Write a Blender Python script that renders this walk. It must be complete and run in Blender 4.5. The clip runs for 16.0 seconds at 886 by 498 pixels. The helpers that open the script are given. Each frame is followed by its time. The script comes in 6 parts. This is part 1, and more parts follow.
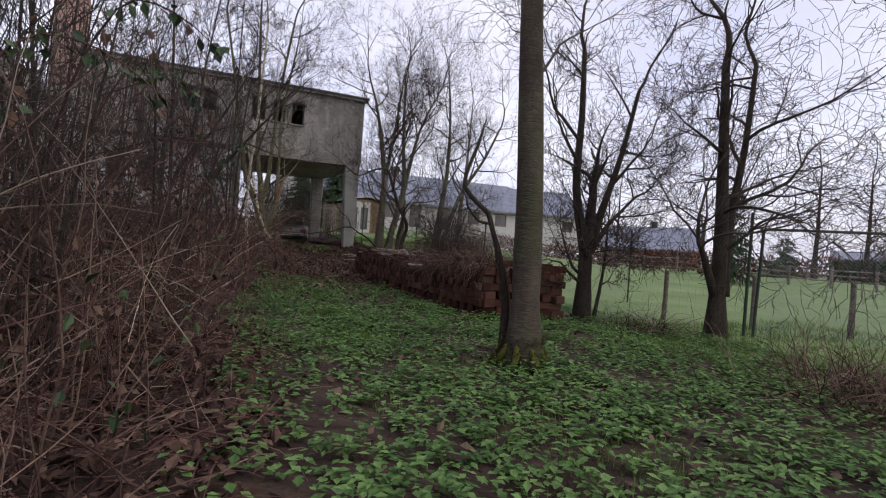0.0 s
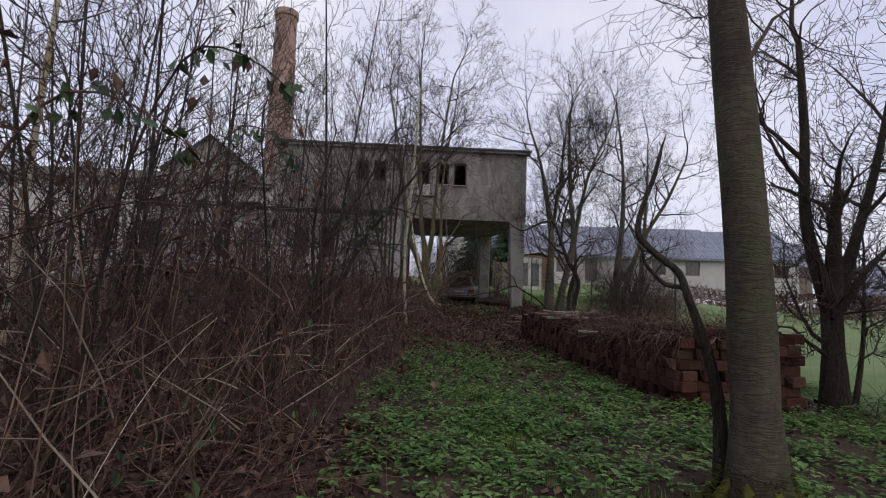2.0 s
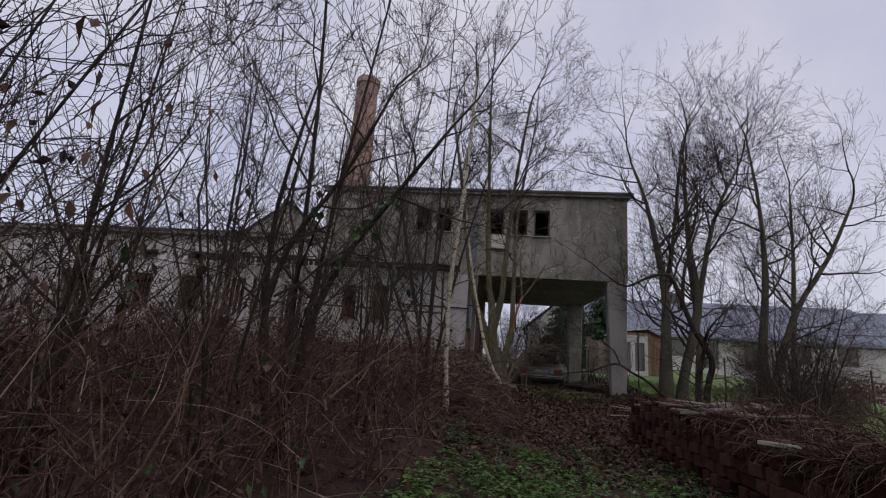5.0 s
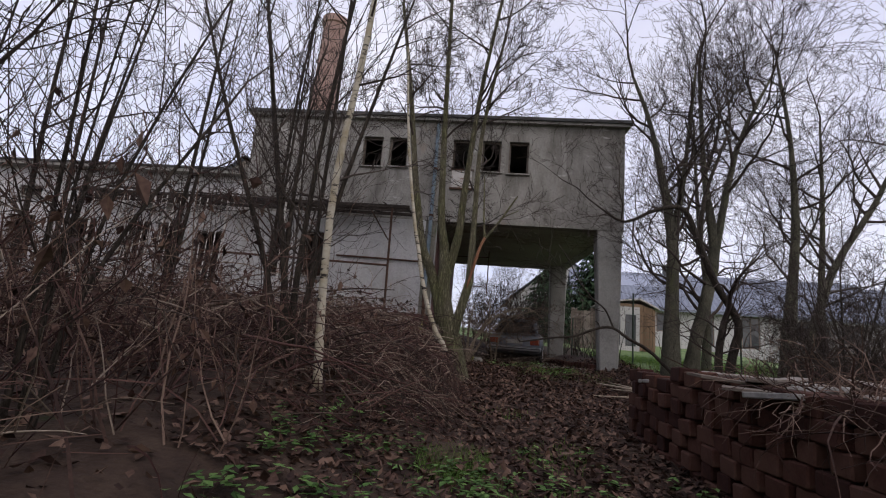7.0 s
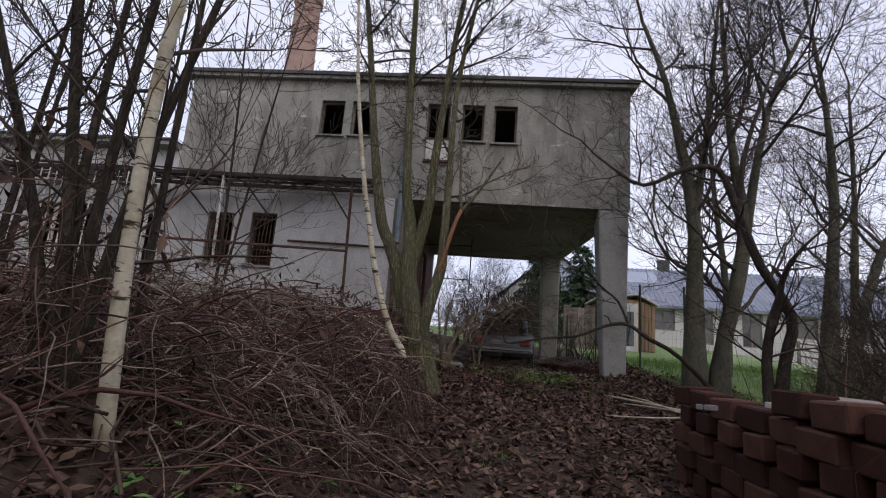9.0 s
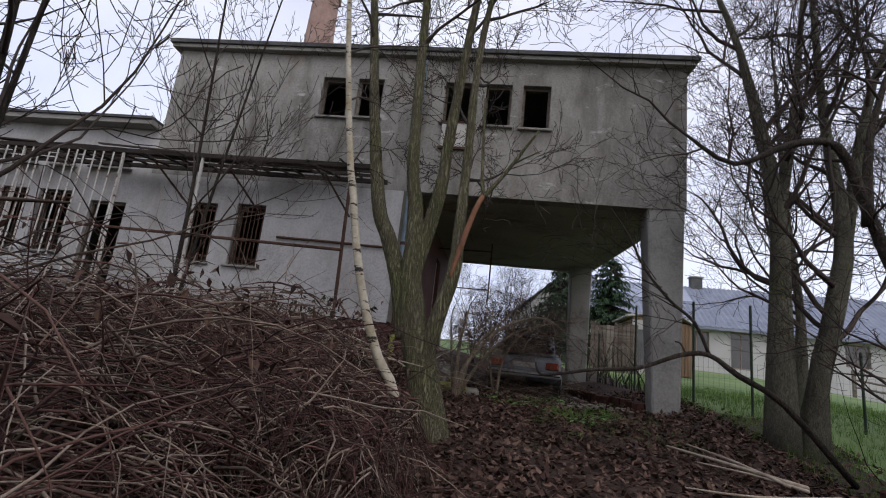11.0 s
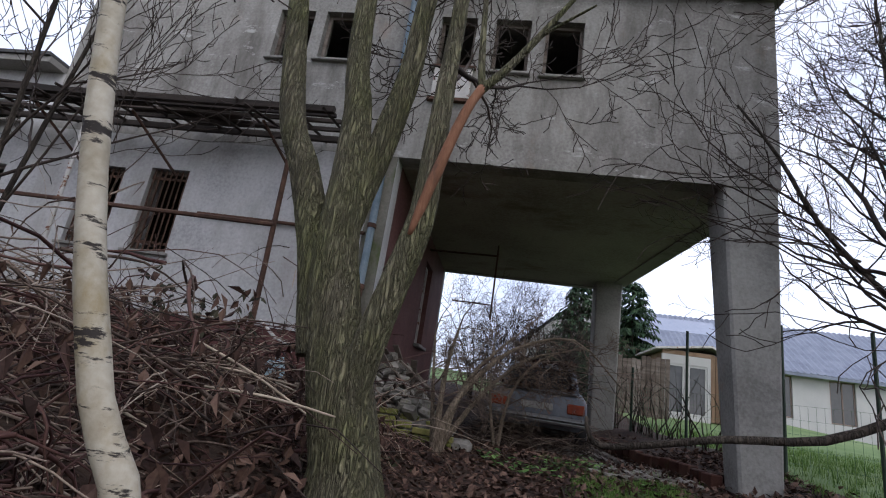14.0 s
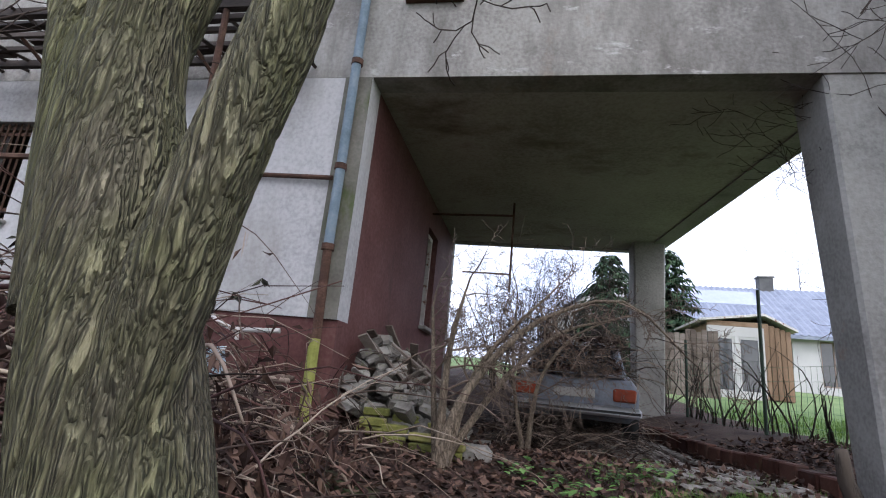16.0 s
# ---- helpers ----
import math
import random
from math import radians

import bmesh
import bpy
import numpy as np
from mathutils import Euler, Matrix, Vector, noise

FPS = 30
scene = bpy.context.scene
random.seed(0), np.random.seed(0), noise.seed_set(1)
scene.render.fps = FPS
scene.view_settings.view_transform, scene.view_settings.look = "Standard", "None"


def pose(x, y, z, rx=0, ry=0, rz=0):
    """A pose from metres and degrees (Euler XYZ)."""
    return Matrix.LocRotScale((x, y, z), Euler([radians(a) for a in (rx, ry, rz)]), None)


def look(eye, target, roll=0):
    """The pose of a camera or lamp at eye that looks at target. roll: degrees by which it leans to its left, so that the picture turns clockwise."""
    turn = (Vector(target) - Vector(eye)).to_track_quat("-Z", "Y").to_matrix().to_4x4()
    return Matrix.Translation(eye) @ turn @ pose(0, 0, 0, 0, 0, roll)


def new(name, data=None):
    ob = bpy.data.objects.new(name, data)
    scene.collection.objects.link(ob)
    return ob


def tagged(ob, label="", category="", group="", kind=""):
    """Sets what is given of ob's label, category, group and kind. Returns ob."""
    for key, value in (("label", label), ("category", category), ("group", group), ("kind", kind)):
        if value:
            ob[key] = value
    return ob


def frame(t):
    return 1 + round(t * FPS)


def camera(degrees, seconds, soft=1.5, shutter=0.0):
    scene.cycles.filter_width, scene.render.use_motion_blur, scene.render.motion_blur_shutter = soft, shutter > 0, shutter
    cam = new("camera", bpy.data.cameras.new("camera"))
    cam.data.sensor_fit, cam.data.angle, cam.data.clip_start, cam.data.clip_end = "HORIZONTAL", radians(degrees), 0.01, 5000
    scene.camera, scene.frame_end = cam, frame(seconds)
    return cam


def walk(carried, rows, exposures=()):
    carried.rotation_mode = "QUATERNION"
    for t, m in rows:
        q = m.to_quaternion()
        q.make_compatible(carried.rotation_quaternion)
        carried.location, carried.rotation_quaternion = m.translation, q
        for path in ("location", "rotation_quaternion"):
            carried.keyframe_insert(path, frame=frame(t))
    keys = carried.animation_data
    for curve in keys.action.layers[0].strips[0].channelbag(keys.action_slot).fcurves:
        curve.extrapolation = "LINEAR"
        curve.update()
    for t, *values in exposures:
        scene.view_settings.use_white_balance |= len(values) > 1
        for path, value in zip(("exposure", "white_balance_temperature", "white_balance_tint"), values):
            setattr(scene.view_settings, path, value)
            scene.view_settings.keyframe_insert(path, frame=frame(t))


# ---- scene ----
cam = camera(82.2, 16.0, soft=1.1)
PATH = [
    (0, (3.399, 2.593, 0.729), (4.172, 4.438, 0.728), 3.9),
    (0.5, (3.496, 2.782, 0.758), (3.962, 4.725, 0.826), 4.2),
    (1, (3.642, 2.995, 0.831), (3.903, 4.976, 0.914), 2.6),
    (1.5, (3.817, 3.432, 0.885), (4.031, 5.417, 0.998), 1.9),
    (2, (4.060, 3.894, 0.926), (4.156, 5.884, 1.106), 1.9),
    (2.5, (4.214, 4.368, 0.974), (4.187, 6.356, 1.195), 1.2),
    (3, (4.290, 4.785, 0.945), (4.207, 6.766, 1.211), 1.1),
    (3.5, (4.396, 5.303, 0.928), (4.263, 7.273, 1.245), 1.1),
    (6, (5.116, 10.17, 0.59), (4.799, 12.074, 1.114), 5.8),
    (6.5, (5.331, 11.097, 0.564), (5.052, 13.024, 1.019), 5.4),
    (7, (5.383, 11.777, 0.569), (5.158, 13.723, 0.972), 5.0),
    (7.5, (5.433, 12.406, 0.579), (5.267, 14.361, 0.966), 4.2),
    (8, (5.565, 13.007, 0.591), (5.397, 14.963, 0.972), 4.4),
    (10.5, (5.399, 15.474, 0.856), (5.191, 17.41, 1.313), 4.9),
    (11, (5.392, 15.922, 0.891), (5.142, 17.855, 1.337), 6.5),
    (11.5, (5.365, 16.428, 0.925), (5.119, 18.361, 1.376), 7.3),
    (12, (5.39, 16.925, 0.951), (5.159, 18.859, 1.409), 7.5),
    (12.5, (5.375, 17.392, 0.983), (5.155, 19.33, 1.426), 7.5),
    (13, (5.346, 17.888, 1.003), (5.113, 19.82, 1.464), 7.4),
    (13.5, (5.382, 18.398, 1.03), (5.124, 20.314, 1.542), 7.8),
    (14, (5.385, 18.875, 1.027), (5.096, 20.775, 1.58), 8.8),
    (14.5, (5.417, 19.304, 1.073), (5.113, 21.208, 1.605), 8.5),
    (15, (5.452, 19.678, 1.037), (5.113, 21.585, 1.537), 8.2),
    (15.5, (5.400, 20.182, 1.062), (5.041, 22.085, 1.560), 7.1),
    (16, (5.390, 20.677, 1.072), (5.032, 22.578, 1.581), 5.7),
]
walk(cam, [(t, look(eye, target, roll)) for t, eye, target, roll in PATH],
     [(0, 0.08, 6500, 13), (0.5, -0.12, 6500, 13), (1, -0.14, 6500, 12), (2.5, -0.26, 6450, 12), (3.5, -0.43, 6400, 13), (6, -0.54, 6450, 14), (6.5, -0.42, 6450, 14), (7, -0.05, 6450, 13), (8, 0.06, 6400, 12),
      (11, 0.04, 6250, 10), (13, 0.24, 6050, 9), (14, 0.38, 5950, 9), (15, 0.76, 5900, 9), (16, 1.26, 5900, 9)])

# ---------------- world and light ----------------
world = bpy.data.worlds.new("overcast_sky")
scene.world = world
world.use_nodes = True
wn, wl = world.node_tree.nodes, world.node_tree.links
wn.clear()
SUN_EL, SUN_ROT = radians(38), radians(150)
sky = wn.new("ShaderNodeTexSky")
sky.sky_type, sky.sun_disc = "NISHITA", False
sky.sun_elevation, sky.sun_rotation = SUN_EL, SUN_ROT
sky.air_density, sky.dust_density, sky.ozone_density = 1.0, 3.0, 1.0
clear = wn.new("ShaderNodeBackground")
clear.inputs["Strength"].default_value = 0.05
wl.new(sky.outputs["Color"], clear.inputs["Color"])
cloud = wn.new("ShaderNodeBackground")
cloud.inputs["Color"].default_value = (0.89, 0.875, 1.0, 1)
cloud.inputs["Strength"].default_value = 0.88
puffs = wn.new("ShaderNodeTexNoise")
puffs.inputs["Scale"].default_value, puffs.inputs["Detail"].default_value, puffs.inputs["Roughness"].default_value = 2.2, 7, 0.55
shades = wn.new("ShaderNodeValToRGB")
shades.color_ramp.elements[0].position, shades.color_ramp.elements[0].color = 0.36, (0.72, 0.72, 0.90, 1)
shades.color_ramp.elements[1].position, shades.color_ramp.elements[1].color = 0.66, (1.0, 0.97, 1.04, 1)
wl.new(puffs.outputs["Fac"], shades.inputs["Fac"])
wl.new(shades.outputs["Color"], cloud.inputs["Color"])
both = wn.new("ShaderNodeAddShader")
wl.new(clear.outputs[0], both.inputs[0])
wl.new(cloud.outputs[0], both.inputs[1])
wout = wn.new("ShaderNodeOutputWorld")
wl.new(both.outputs[0], wout.inputs["Surface"])

sun_data = bpy.data.lights.new("sun", "SUN")
sun_data.energy, sun_data.angle, sun_data.color = 0.6, radians(25), (1.0, 0.96, 0.9)
sun = new("sun", sun_data)
sun.matrix_world = look((0, 0, 60), (-18, 40, 0))


# ---------------- materials ----------------
def material(name, colours, scale=4.0, rough=0.9, bump=0.3, fine=40.0, bump_depth=0.01, metal=0.0, stretch=(1, 1, 1), island=0.0, spots=None, coat=0.0, translucent=0.0, gloss=0.25, grain=0.35):
    """A surface with a coarse and a fine variation of colour, relief and optional stains."""
    m = bpy.data.materials.new(name)
    m.use_nodes = True
    n, l = m.node_tree.nodes, m.node_tree.links
    b = n["Principled BSDF"]
    co = n.new("ShaderNodeTexCoord")
    mp = n.new("ShaderNodeMapping")
    mp.inputs["Scale"].default_value = stretch
    l.new(co.outputs["Object"], mp.inputs["Vector"])
    n1 = n.new("ShaderNodeTexNoise")
    n1.inputs["Scale"].default_value, n1.inputs["Detail"].default_value, n1.inputs["Roughness"].default_value = scale, 8, 0.62
    n2 = n.new("ShaderNodeTexNoise")
    n2.inputs["Scale"].default_value, n2.inputs["Detail"].default_value = fine, 4
    for nn in (n1, n2):
        l.new(mp.outputs[0], nn.inputs["Vector"])
    add = n.new("ShaderNodeMath")
    add.operation = "MULTIPLY_ADD"
    l.new(n2.outputs["Fac"], add.inputs[0])
    add.inputs[1].default_value = grain
    l.new(n1.outputs["Fac"], add.inputs[2])
    level = n.new("ShaderNodeMath")
    level.operation = "SUBTRACT"
    l.new(add.outputs[0], level.inputs[0])
    level.inputs[1].default_value = (grain - 0.35) * 0.5
    last = level.outputs[0]
    if island:
        g = n.new("ShaderNodeNewGeometry")
        o = n.new("ShaderNodeObjectInfo")
        s1 = n.new("ShaderNodeMath")
        s1.operation = "ADD"
        l.new(g.outputs["Random Per Island"], s1.inputs[0])
        l.new(o.outputs["Random"], s1.inputs[1])
        s2 = n.new("ShaderNodeMath")
        s2.operation = "FRACT"
        l.new(s1.outputs[0], s2.inputs[0])
        s3 = n.new("ShaderNodeMath")
        s3.operation = "MULTIPLY_ADD"
        l.new(s2.outputs[0], s3.inputs[0])
        s3.inputs[1].default_value = island
        s4 = n.new("ShaderNodeMath")
        s4.operation = "SUBTRACT"
        l.new(last, s4.inputs[0])
        s4.inputs[1].default_value = island / 2
        l.new(s4.outputs[0], s3.inputs[2])
        last = s3.outputs[0]
    ramp = n.new("ShaderNodeValToRGB")
    els = ramp.color_ramp.elements
    k = len(colours)
    while len(els) < k:
        els.new(0.5)
    for i, c in enumerate(colours):
        els[i].position = 0.42 + 0.5 * (i / max(1, k - 1)) if k > 1 else 0.5
        els[i].color = (*c, 1)
    l.new(last, ramp.inputs["Fac"])
    colour = ramp.outputs["Color"]
    for sp in spots or ():
        c, sscale, lo, hi, sstretch = sp
        mp2 = n.new("ShaderNodeMapping")
        mp2.inputs["Scale"].default_value = sstretch
        l.new(co.outputs["Object"], mp2.inputs["Vector"])
        n3 = n.new("ShaderNodeTexNoise")
        n3.inputs["Scale"].default_value, n3.inputs["Detail"].default_value, n3.inputs["Roughness"].default_value = sscale, 9, 0.68
        l.new(mp2.outputs[0], n3.inputs["Vector"])
        r3 = n.new("ShaderNodeMapRange")
        r3.inputs["From Min"].default_value, r3.inputs["From Max"].default_value = lo, hi
        l.new(n3.outputs["Fac"], r3.inputs["Value"])
        mx = n.new("ShaderNodeMix")
        mx.data_type = "RGBA"
        l.new(r3.outputs[0], mx.inputs[0])
        l.new(colour, mx.inputs[6])
        mx.inputs[7].default_value = (*c, 1)
        colour = mx.outputs[2]
    l.new(colour, b.inputs["Base Color"])
    b.inputs["Roughness"].default_value = rough
    b.inputs["Metallic"].default_value = metal
    b.inputs["Specular IOR Level"].default_value = gloss
    if coat:
        b.inputs["Coat Weight"].default_value = coat
    if bump:
        bp = n.new("ShaderNodeBump")
        bp.inputs["Strength"].default_value, bp.inputs["Distance"].default_value = bump, bump_depth
        l.new(add.outputs[0], bp.inputs["Height"])
        l.new(bp.outputs[0], b.inputs["Normal"])
    if translucent:
        tr = n.new("ShaderNodeBsdfTranslucent")
        l.new(colour, tr.inputs["Color"])
        ms = n.new("ShaderNodeMixShader")
        ms.inputs[0].default_value = translucent
        l.new(b.outputs[0], ms.inputs[1])
        l.new(tr.outputs[0], ms.inputs[2])
        l.new(ms.outputs[0], n["Material Output"].inputs["Surface"])
    return m


def bark_material(name, colours, moss=None, ridge=26.0, depth=0.03, flat=(1, 1, 0.22), moss_range=(0.45, 0.62), furrow=0.5, plates=False):
    """Bark with long ridges, furrow shade multiplied into its colour, and patches of green growth."""
    m = material(name, colours, scale=3.0, fine=30, rough=0.95, bump=0, stretch=(1, 1, 0.5), spots=[(moss, 2.2, moss_range[0], moss_range[1], (1, 1, 0.6))] if moss else None)
    n, l = m.node_tree.nodes, m.node_tree.links
    co = n.new("ShaderNodeTexCoord")
    mp = n.new("ShaderNodeMapping")
    mp.inputs["Scale"].default_value = flat
    l.new(co.outputs["Object"], mp.inputs["Vector"])
    warp = n.new("ShaderNodeTexNoise")
    warp.inputs["Scale"].default_value = 7
    l.new(mp.outputs[0], warp.inputs["Vector"])
    mv = n.new("ShaderNodeVectorMath")
    mv.operation = "MULTIPLY_ADD"
    l.new(warp.outputs["Color"], mv.inputs[0])
    mv.inputs[1].default_value = (0.04, 0.04, 0.04)
    l.new(mp.outputs[0], mv.inputs[2])
    v = n.new("ShaderNodeTexNoise")
    v.inputs["Scale"].default_value, v.inputs["Detail"].default_value, v.inputs["Roughness"].default_value, v.inputs["Distortion"].default_value = ridge, 3.5, 0.55, 0.5
    l.new(mv.outputs[0], v.inputs["Vector"])
    off = n.new("ShaderNodeMath")
    off.operation = "SUBTRACT"
    l.new(v.outputs["Fac"], off.inputs[0])
    off.inputs[1].default_value = 0.5
    crest = n.new("ShaderNodeMath")
    crest.operation = "ABSOLUTE"
    l.new(off.outputs[0], crest.inputs[0])
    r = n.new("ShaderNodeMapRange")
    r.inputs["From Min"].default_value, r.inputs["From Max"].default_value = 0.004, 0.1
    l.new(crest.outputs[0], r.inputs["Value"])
    if plates:
        warp.inputs["Scale"].default_value, warp.inputs["Detail"].default_value = 12, 4
        v.inputs["Detail"].default_value, v.inputs["Distortion"].default_value = 2.4, 0.15
        shift = n.new("ShaderNodeMapping")
        shift.inputs["Location"].default_value = (3.1, 7.7, 1.9)
        shift.inputs["Scale"].default_value = (1, 1, 0.8)
        l.new(mv.outputs[0], shift.inputs["Vector"])
        w = n.new("ShaderNodeTexNoise")
        w.inputs["Scale"].default_value, w.inputs["Detail"].default_value, w.inputs["Distortion"].default_value = ridge * 0.75, 2.4, 0.15
        l.new(shift.outputs[0], w.inputs["Vector"])
        off2 = n.new("ShaderNodeMath")
        off2.operation = "SUBTRACT"
        l.new(w.outputs["Fac"], off2.inputs[0])
        off2.inputs[1].default_value = 0.5
        crest2 = n.new("ShaderNodeMath")
        crest2.operation = "ABSOLUTE"
        l.new(off2.outputs[0], crest2.inputs[0])
        least = n.new("ShaderNodeMath")
        least.operation = "MINIMUM"
        l.new(crest.outputs[0], least.inputs[0])
        l.new(crest2.outputs[0], least.inputs[1])
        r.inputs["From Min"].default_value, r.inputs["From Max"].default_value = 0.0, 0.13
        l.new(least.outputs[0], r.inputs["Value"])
    nz = n.new("ShaderNodeTexNoise")
    nz.inputs["Scale"].default_value, nz.inputs["Detail"].default_value = 60, 6
    l.new(mp.outputs[0], nz.inputs["Vector"])
    ad = n.new("ShaderNodeMath")
    ad.operation = "MULTIPLY_ADD"
    l.new(nz.outputs["Fac"], ad.inputs[0])
    ad.inputs[1].default_value = 0.9 if plates else 0.5
    l.new(r.outputs[0], ad.inputs[2])
    bp = n.new("ShaderNodeBump")
    bp.inputs["Strength"].default_value, bp.inputs["Distance"].default_value = 1.0, depth
    l.new(ad.outputs[0], bp.inputs["Height"])
    b = n["Principled BSDF"]
    l.new(bp.outputs[0], b.inputs["Normal"])
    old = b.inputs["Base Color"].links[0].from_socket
    # darkens the colour down in the furrows, standing in for shade between ridges
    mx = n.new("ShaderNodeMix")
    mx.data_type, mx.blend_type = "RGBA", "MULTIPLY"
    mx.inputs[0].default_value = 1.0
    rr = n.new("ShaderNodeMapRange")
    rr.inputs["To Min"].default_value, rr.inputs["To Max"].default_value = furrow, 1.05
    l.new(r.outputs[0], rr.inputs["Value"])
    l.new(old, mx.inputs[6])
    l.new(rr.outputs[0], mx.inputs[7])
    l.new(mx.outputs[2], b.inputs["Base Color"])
    return m


RUST = (0.16, 0.06, 0.03)
M = {}
M["ground"] = material("earth_with_rotten_leaves", [(0.015, 0.0092, 0.0067), (0.04, 0.025, 0.018), (0.07, 0.047, 0.033)], 3, 0.95, 0.8, 30, 0.04, spots=[((0.05, 0.10, 0.025), 0.6, 0.62, 0.75, (1, 1, 1))])
M["lawn"] = material("meadow_grass", [(0.0765, 0.122, 0.0405), (0.126, 0.184, 0.0675), (0.18, 0.234, 0.104)], 0.35, 0.95, 0.6, 25, 0.03)
M["leaf_green"] = material("nettle_leaf", [(0.036, 0.082, 0.02), (0.085, 0.168, 0.042), (0.155, 0.265, 0.078)], 2, 0.6, 0.1, 60, 0.002, island=0.5, translucent=0.25)
M["grass_blade"] = material("grass_blade", [(0.051, 0.102, 0.017), (0.0935, 0.178, 0.034), (0.162, 0.238, 0.0595)], 2, 0.7, 0, 60, island=0.5, translucent=0.25)
M["leaf_dead"] = material("dead_leaf", [(0.02, 0.0098, 0.0073), (0.058, 0.031, 0.0225), (0.135, 0.083, 0.06)], 3, 0.8, 0.2, 60, 0.003, island=0.6)
M["stem"] = material("dry_stem", [(0.029, 0.015, 0.0118), (0.08, 0.046, 0.0345), (0.19, 0.13, 0.097)], 2, 0.85, 0.2, 60, 0.002, island=0.55)
M["bramble"] = material("bramble_cane", [(0.022, 0.0088, 0.0085), (0.058, 0.025, 0.021), (0.105, 0.057, 0.045)], 2, 0.8, 0.2, 60, 0.002, island=0.5)
M["stick"] = material("dead_branch_wood", [(0.022, 0.015, 0.012), (0.075, 0.052, 0.04), (0.26, 0.2, 0.155)], 3, 0.9, 0.4, 50, 0.004, island=0.5)
M["bark_dark"] = bark_material("dark_bark", [(0.0224, 0.0179, 0.014), (0.0446, 0.0351, 0.0268), (0.0701, 0.0574, 0.0446)], None, 40, 0.008)
M["bark_cherry"] = bark_material("smooth_banded_bark", [(0.025, 0.0195, 0.015), (0.052, 0.041, 0.031), (0.088, 0.073, 0.055)], (0.055, 0.066, 0.032), 22, 0.004, (0.25, 0.25, 1.0), (0.46, 0.68), 0.86)
# ash: dark brown furrows, deepened further by shade put into the colour
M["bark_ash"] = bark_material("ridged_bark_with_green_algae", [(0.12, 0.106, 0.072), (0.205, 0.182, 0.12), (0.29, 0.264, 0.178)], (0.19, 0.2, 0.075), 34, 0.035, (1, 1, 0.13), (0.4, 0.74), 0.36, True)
M["bark_alder"] = bark_material("grey_alder_bark", [(0.052, 0.049, 0.036), (0.11, 0.104, 0.076), (0.17, 0.16, 0.118)], (0.12, 0.135, 0.055), 50, 0.012, (1, 1, 0.3), (0.56, 0.74), 0.6)
M["bark_birch"] = material("birch_bark", [(0.26, 0.224, 0.159), (0.361, 0.326, 0.252), (0.448, 0.411, 0.339)], 5, 0.75, 0.5, 40, 0.006, spots=[((0.24, 0.19, 0.10), 4, 0.50, 0.66, (1, 1, 0.6)), ((0.025, 0.02, 0.017), 9, 0.56, 0.60, (0.6, 0.6, 2.6)), ((0.05, 0.04, 0.03), 2.3, 0.62, 0.66, (1, 1, 2))])
M["twig"] = material("bare_twig", [(0.0204, 0.015, 0.0129), (0.0442, 0.0326, 0.0272), (0.0748, 0.0578, 0.0476)], 2, 0.9, 0, 60, island=0.3)
M["render"] = material("stained_grey_render", [(0.185, 0.174, 0.159), (0.274, 0.263, 0.24), (0.34, 0.326, 0.3)], 0.9, 0.95, 0.6, 26, 0.012, spots=[((0.115, 0.105, 0.092), 1.1, 0.46, 0.72, (1.6, 1.6, 0.45)), ((0.42, 0.405, 0.38), 2.6, 0.60, 0.66, (0.7, 0.7, 1.6)), ((0.28, 0.21, 0.16), 0.9, 0.60, 0.78, (1, 1, 0.6))], grain=0.75)
M["white_render"] = material("dirty_white_render", [(0.33, 0.325, 0.325), (0.45, 0.445, 0.44), (0.52, 0.515, 0.51)], 0.8, 0.9, 0.25, 26, 0.008, spots=[((0.29, 0.275, 0.25), 1.0, 0.48, 0.76, (1.4, 1.4, 0.5)), ((0.40, 0.27, 0.18), 1.7, 0.66, 0.74, (3, 3, 0.3))], grain=0.75)
M["red_paint"] = material("dark_red_brown_paint", [(0.078, 0.031, 0.028), (0.112, 0.048, 0.043), (0.142, 0.072, 0.064)], 1.2, 0.75, 0.25, 26, 0.008, spots=[((0.06, 0.03, 0.028), 1.4, 0.58, 0.75, (1, 1, 0.4)), ((0.30, 0.22, 0.20), 2.4, 0.70, 0.76, (1, 1, 1))], grain=0.75)
M["concrete"] = material("bare_concrete", [(0.18, 0.172, 0.156), (0.254, 0.246, 0.226), (0.312, 0.299, 0.275)], 1.3, 0.95, 0.6, 30, 0.01, spots=[((0.14, 0.13, 0.115), 1.2, 0.54, 0.74, (1, 1, 0.7)), ((0.25, 0.18, 0.13), 1.9, 0.64, 0.76, (1, 1, 1))], grain=0.75)
M["soffit"] = material("weathered_soffit_concrete", [(0.238, 0.22, 0.19), (0.344, 0.322, 0.28), (0.405, 0.381, 0.339)], 0.7, 0.95, 0.6, 24, 0.01, spots=[((0.13, 0.10, 0.08), 0.8, 0.54, 0.72, (0.8, 1.4, 1))], grain=0.75)
M["roof_felt"] = material("roof_felt", [(0.05, 0.05, 0.05), (0.085, 0.085, 0.085), (0.12, 0.12, 0.115)], 2, 0.95, 0.4, 40, 0.01)
# room plaster kept very dark: the indoor shade is put into its colour
M["shaded_inside"] = material("shade_toned_room_plaster", [(0.06, 0.055, 0.05), (0.10, 0.09, 0.08)], 2, 0.95, 0.2)
M["rust_metal"] = material("rusty_steel", [(0.04, 0.026, 0.02), (0.085, 0.047, 0.033), (0.15, 0.088, 0.062)], 5, 0.85, 0.4, 60, 0.003, metal=0.2)
M["white_metal"] = material("flaking_white_paint_on_steel", [(0.42, 0.40, 0.37), (0.60, 0.58, 0.55)], 5, 0.7, 0.3, 60, 0.003, spots=[(RUST, 9, 0.56, 0.62, (1, 1, 1))])
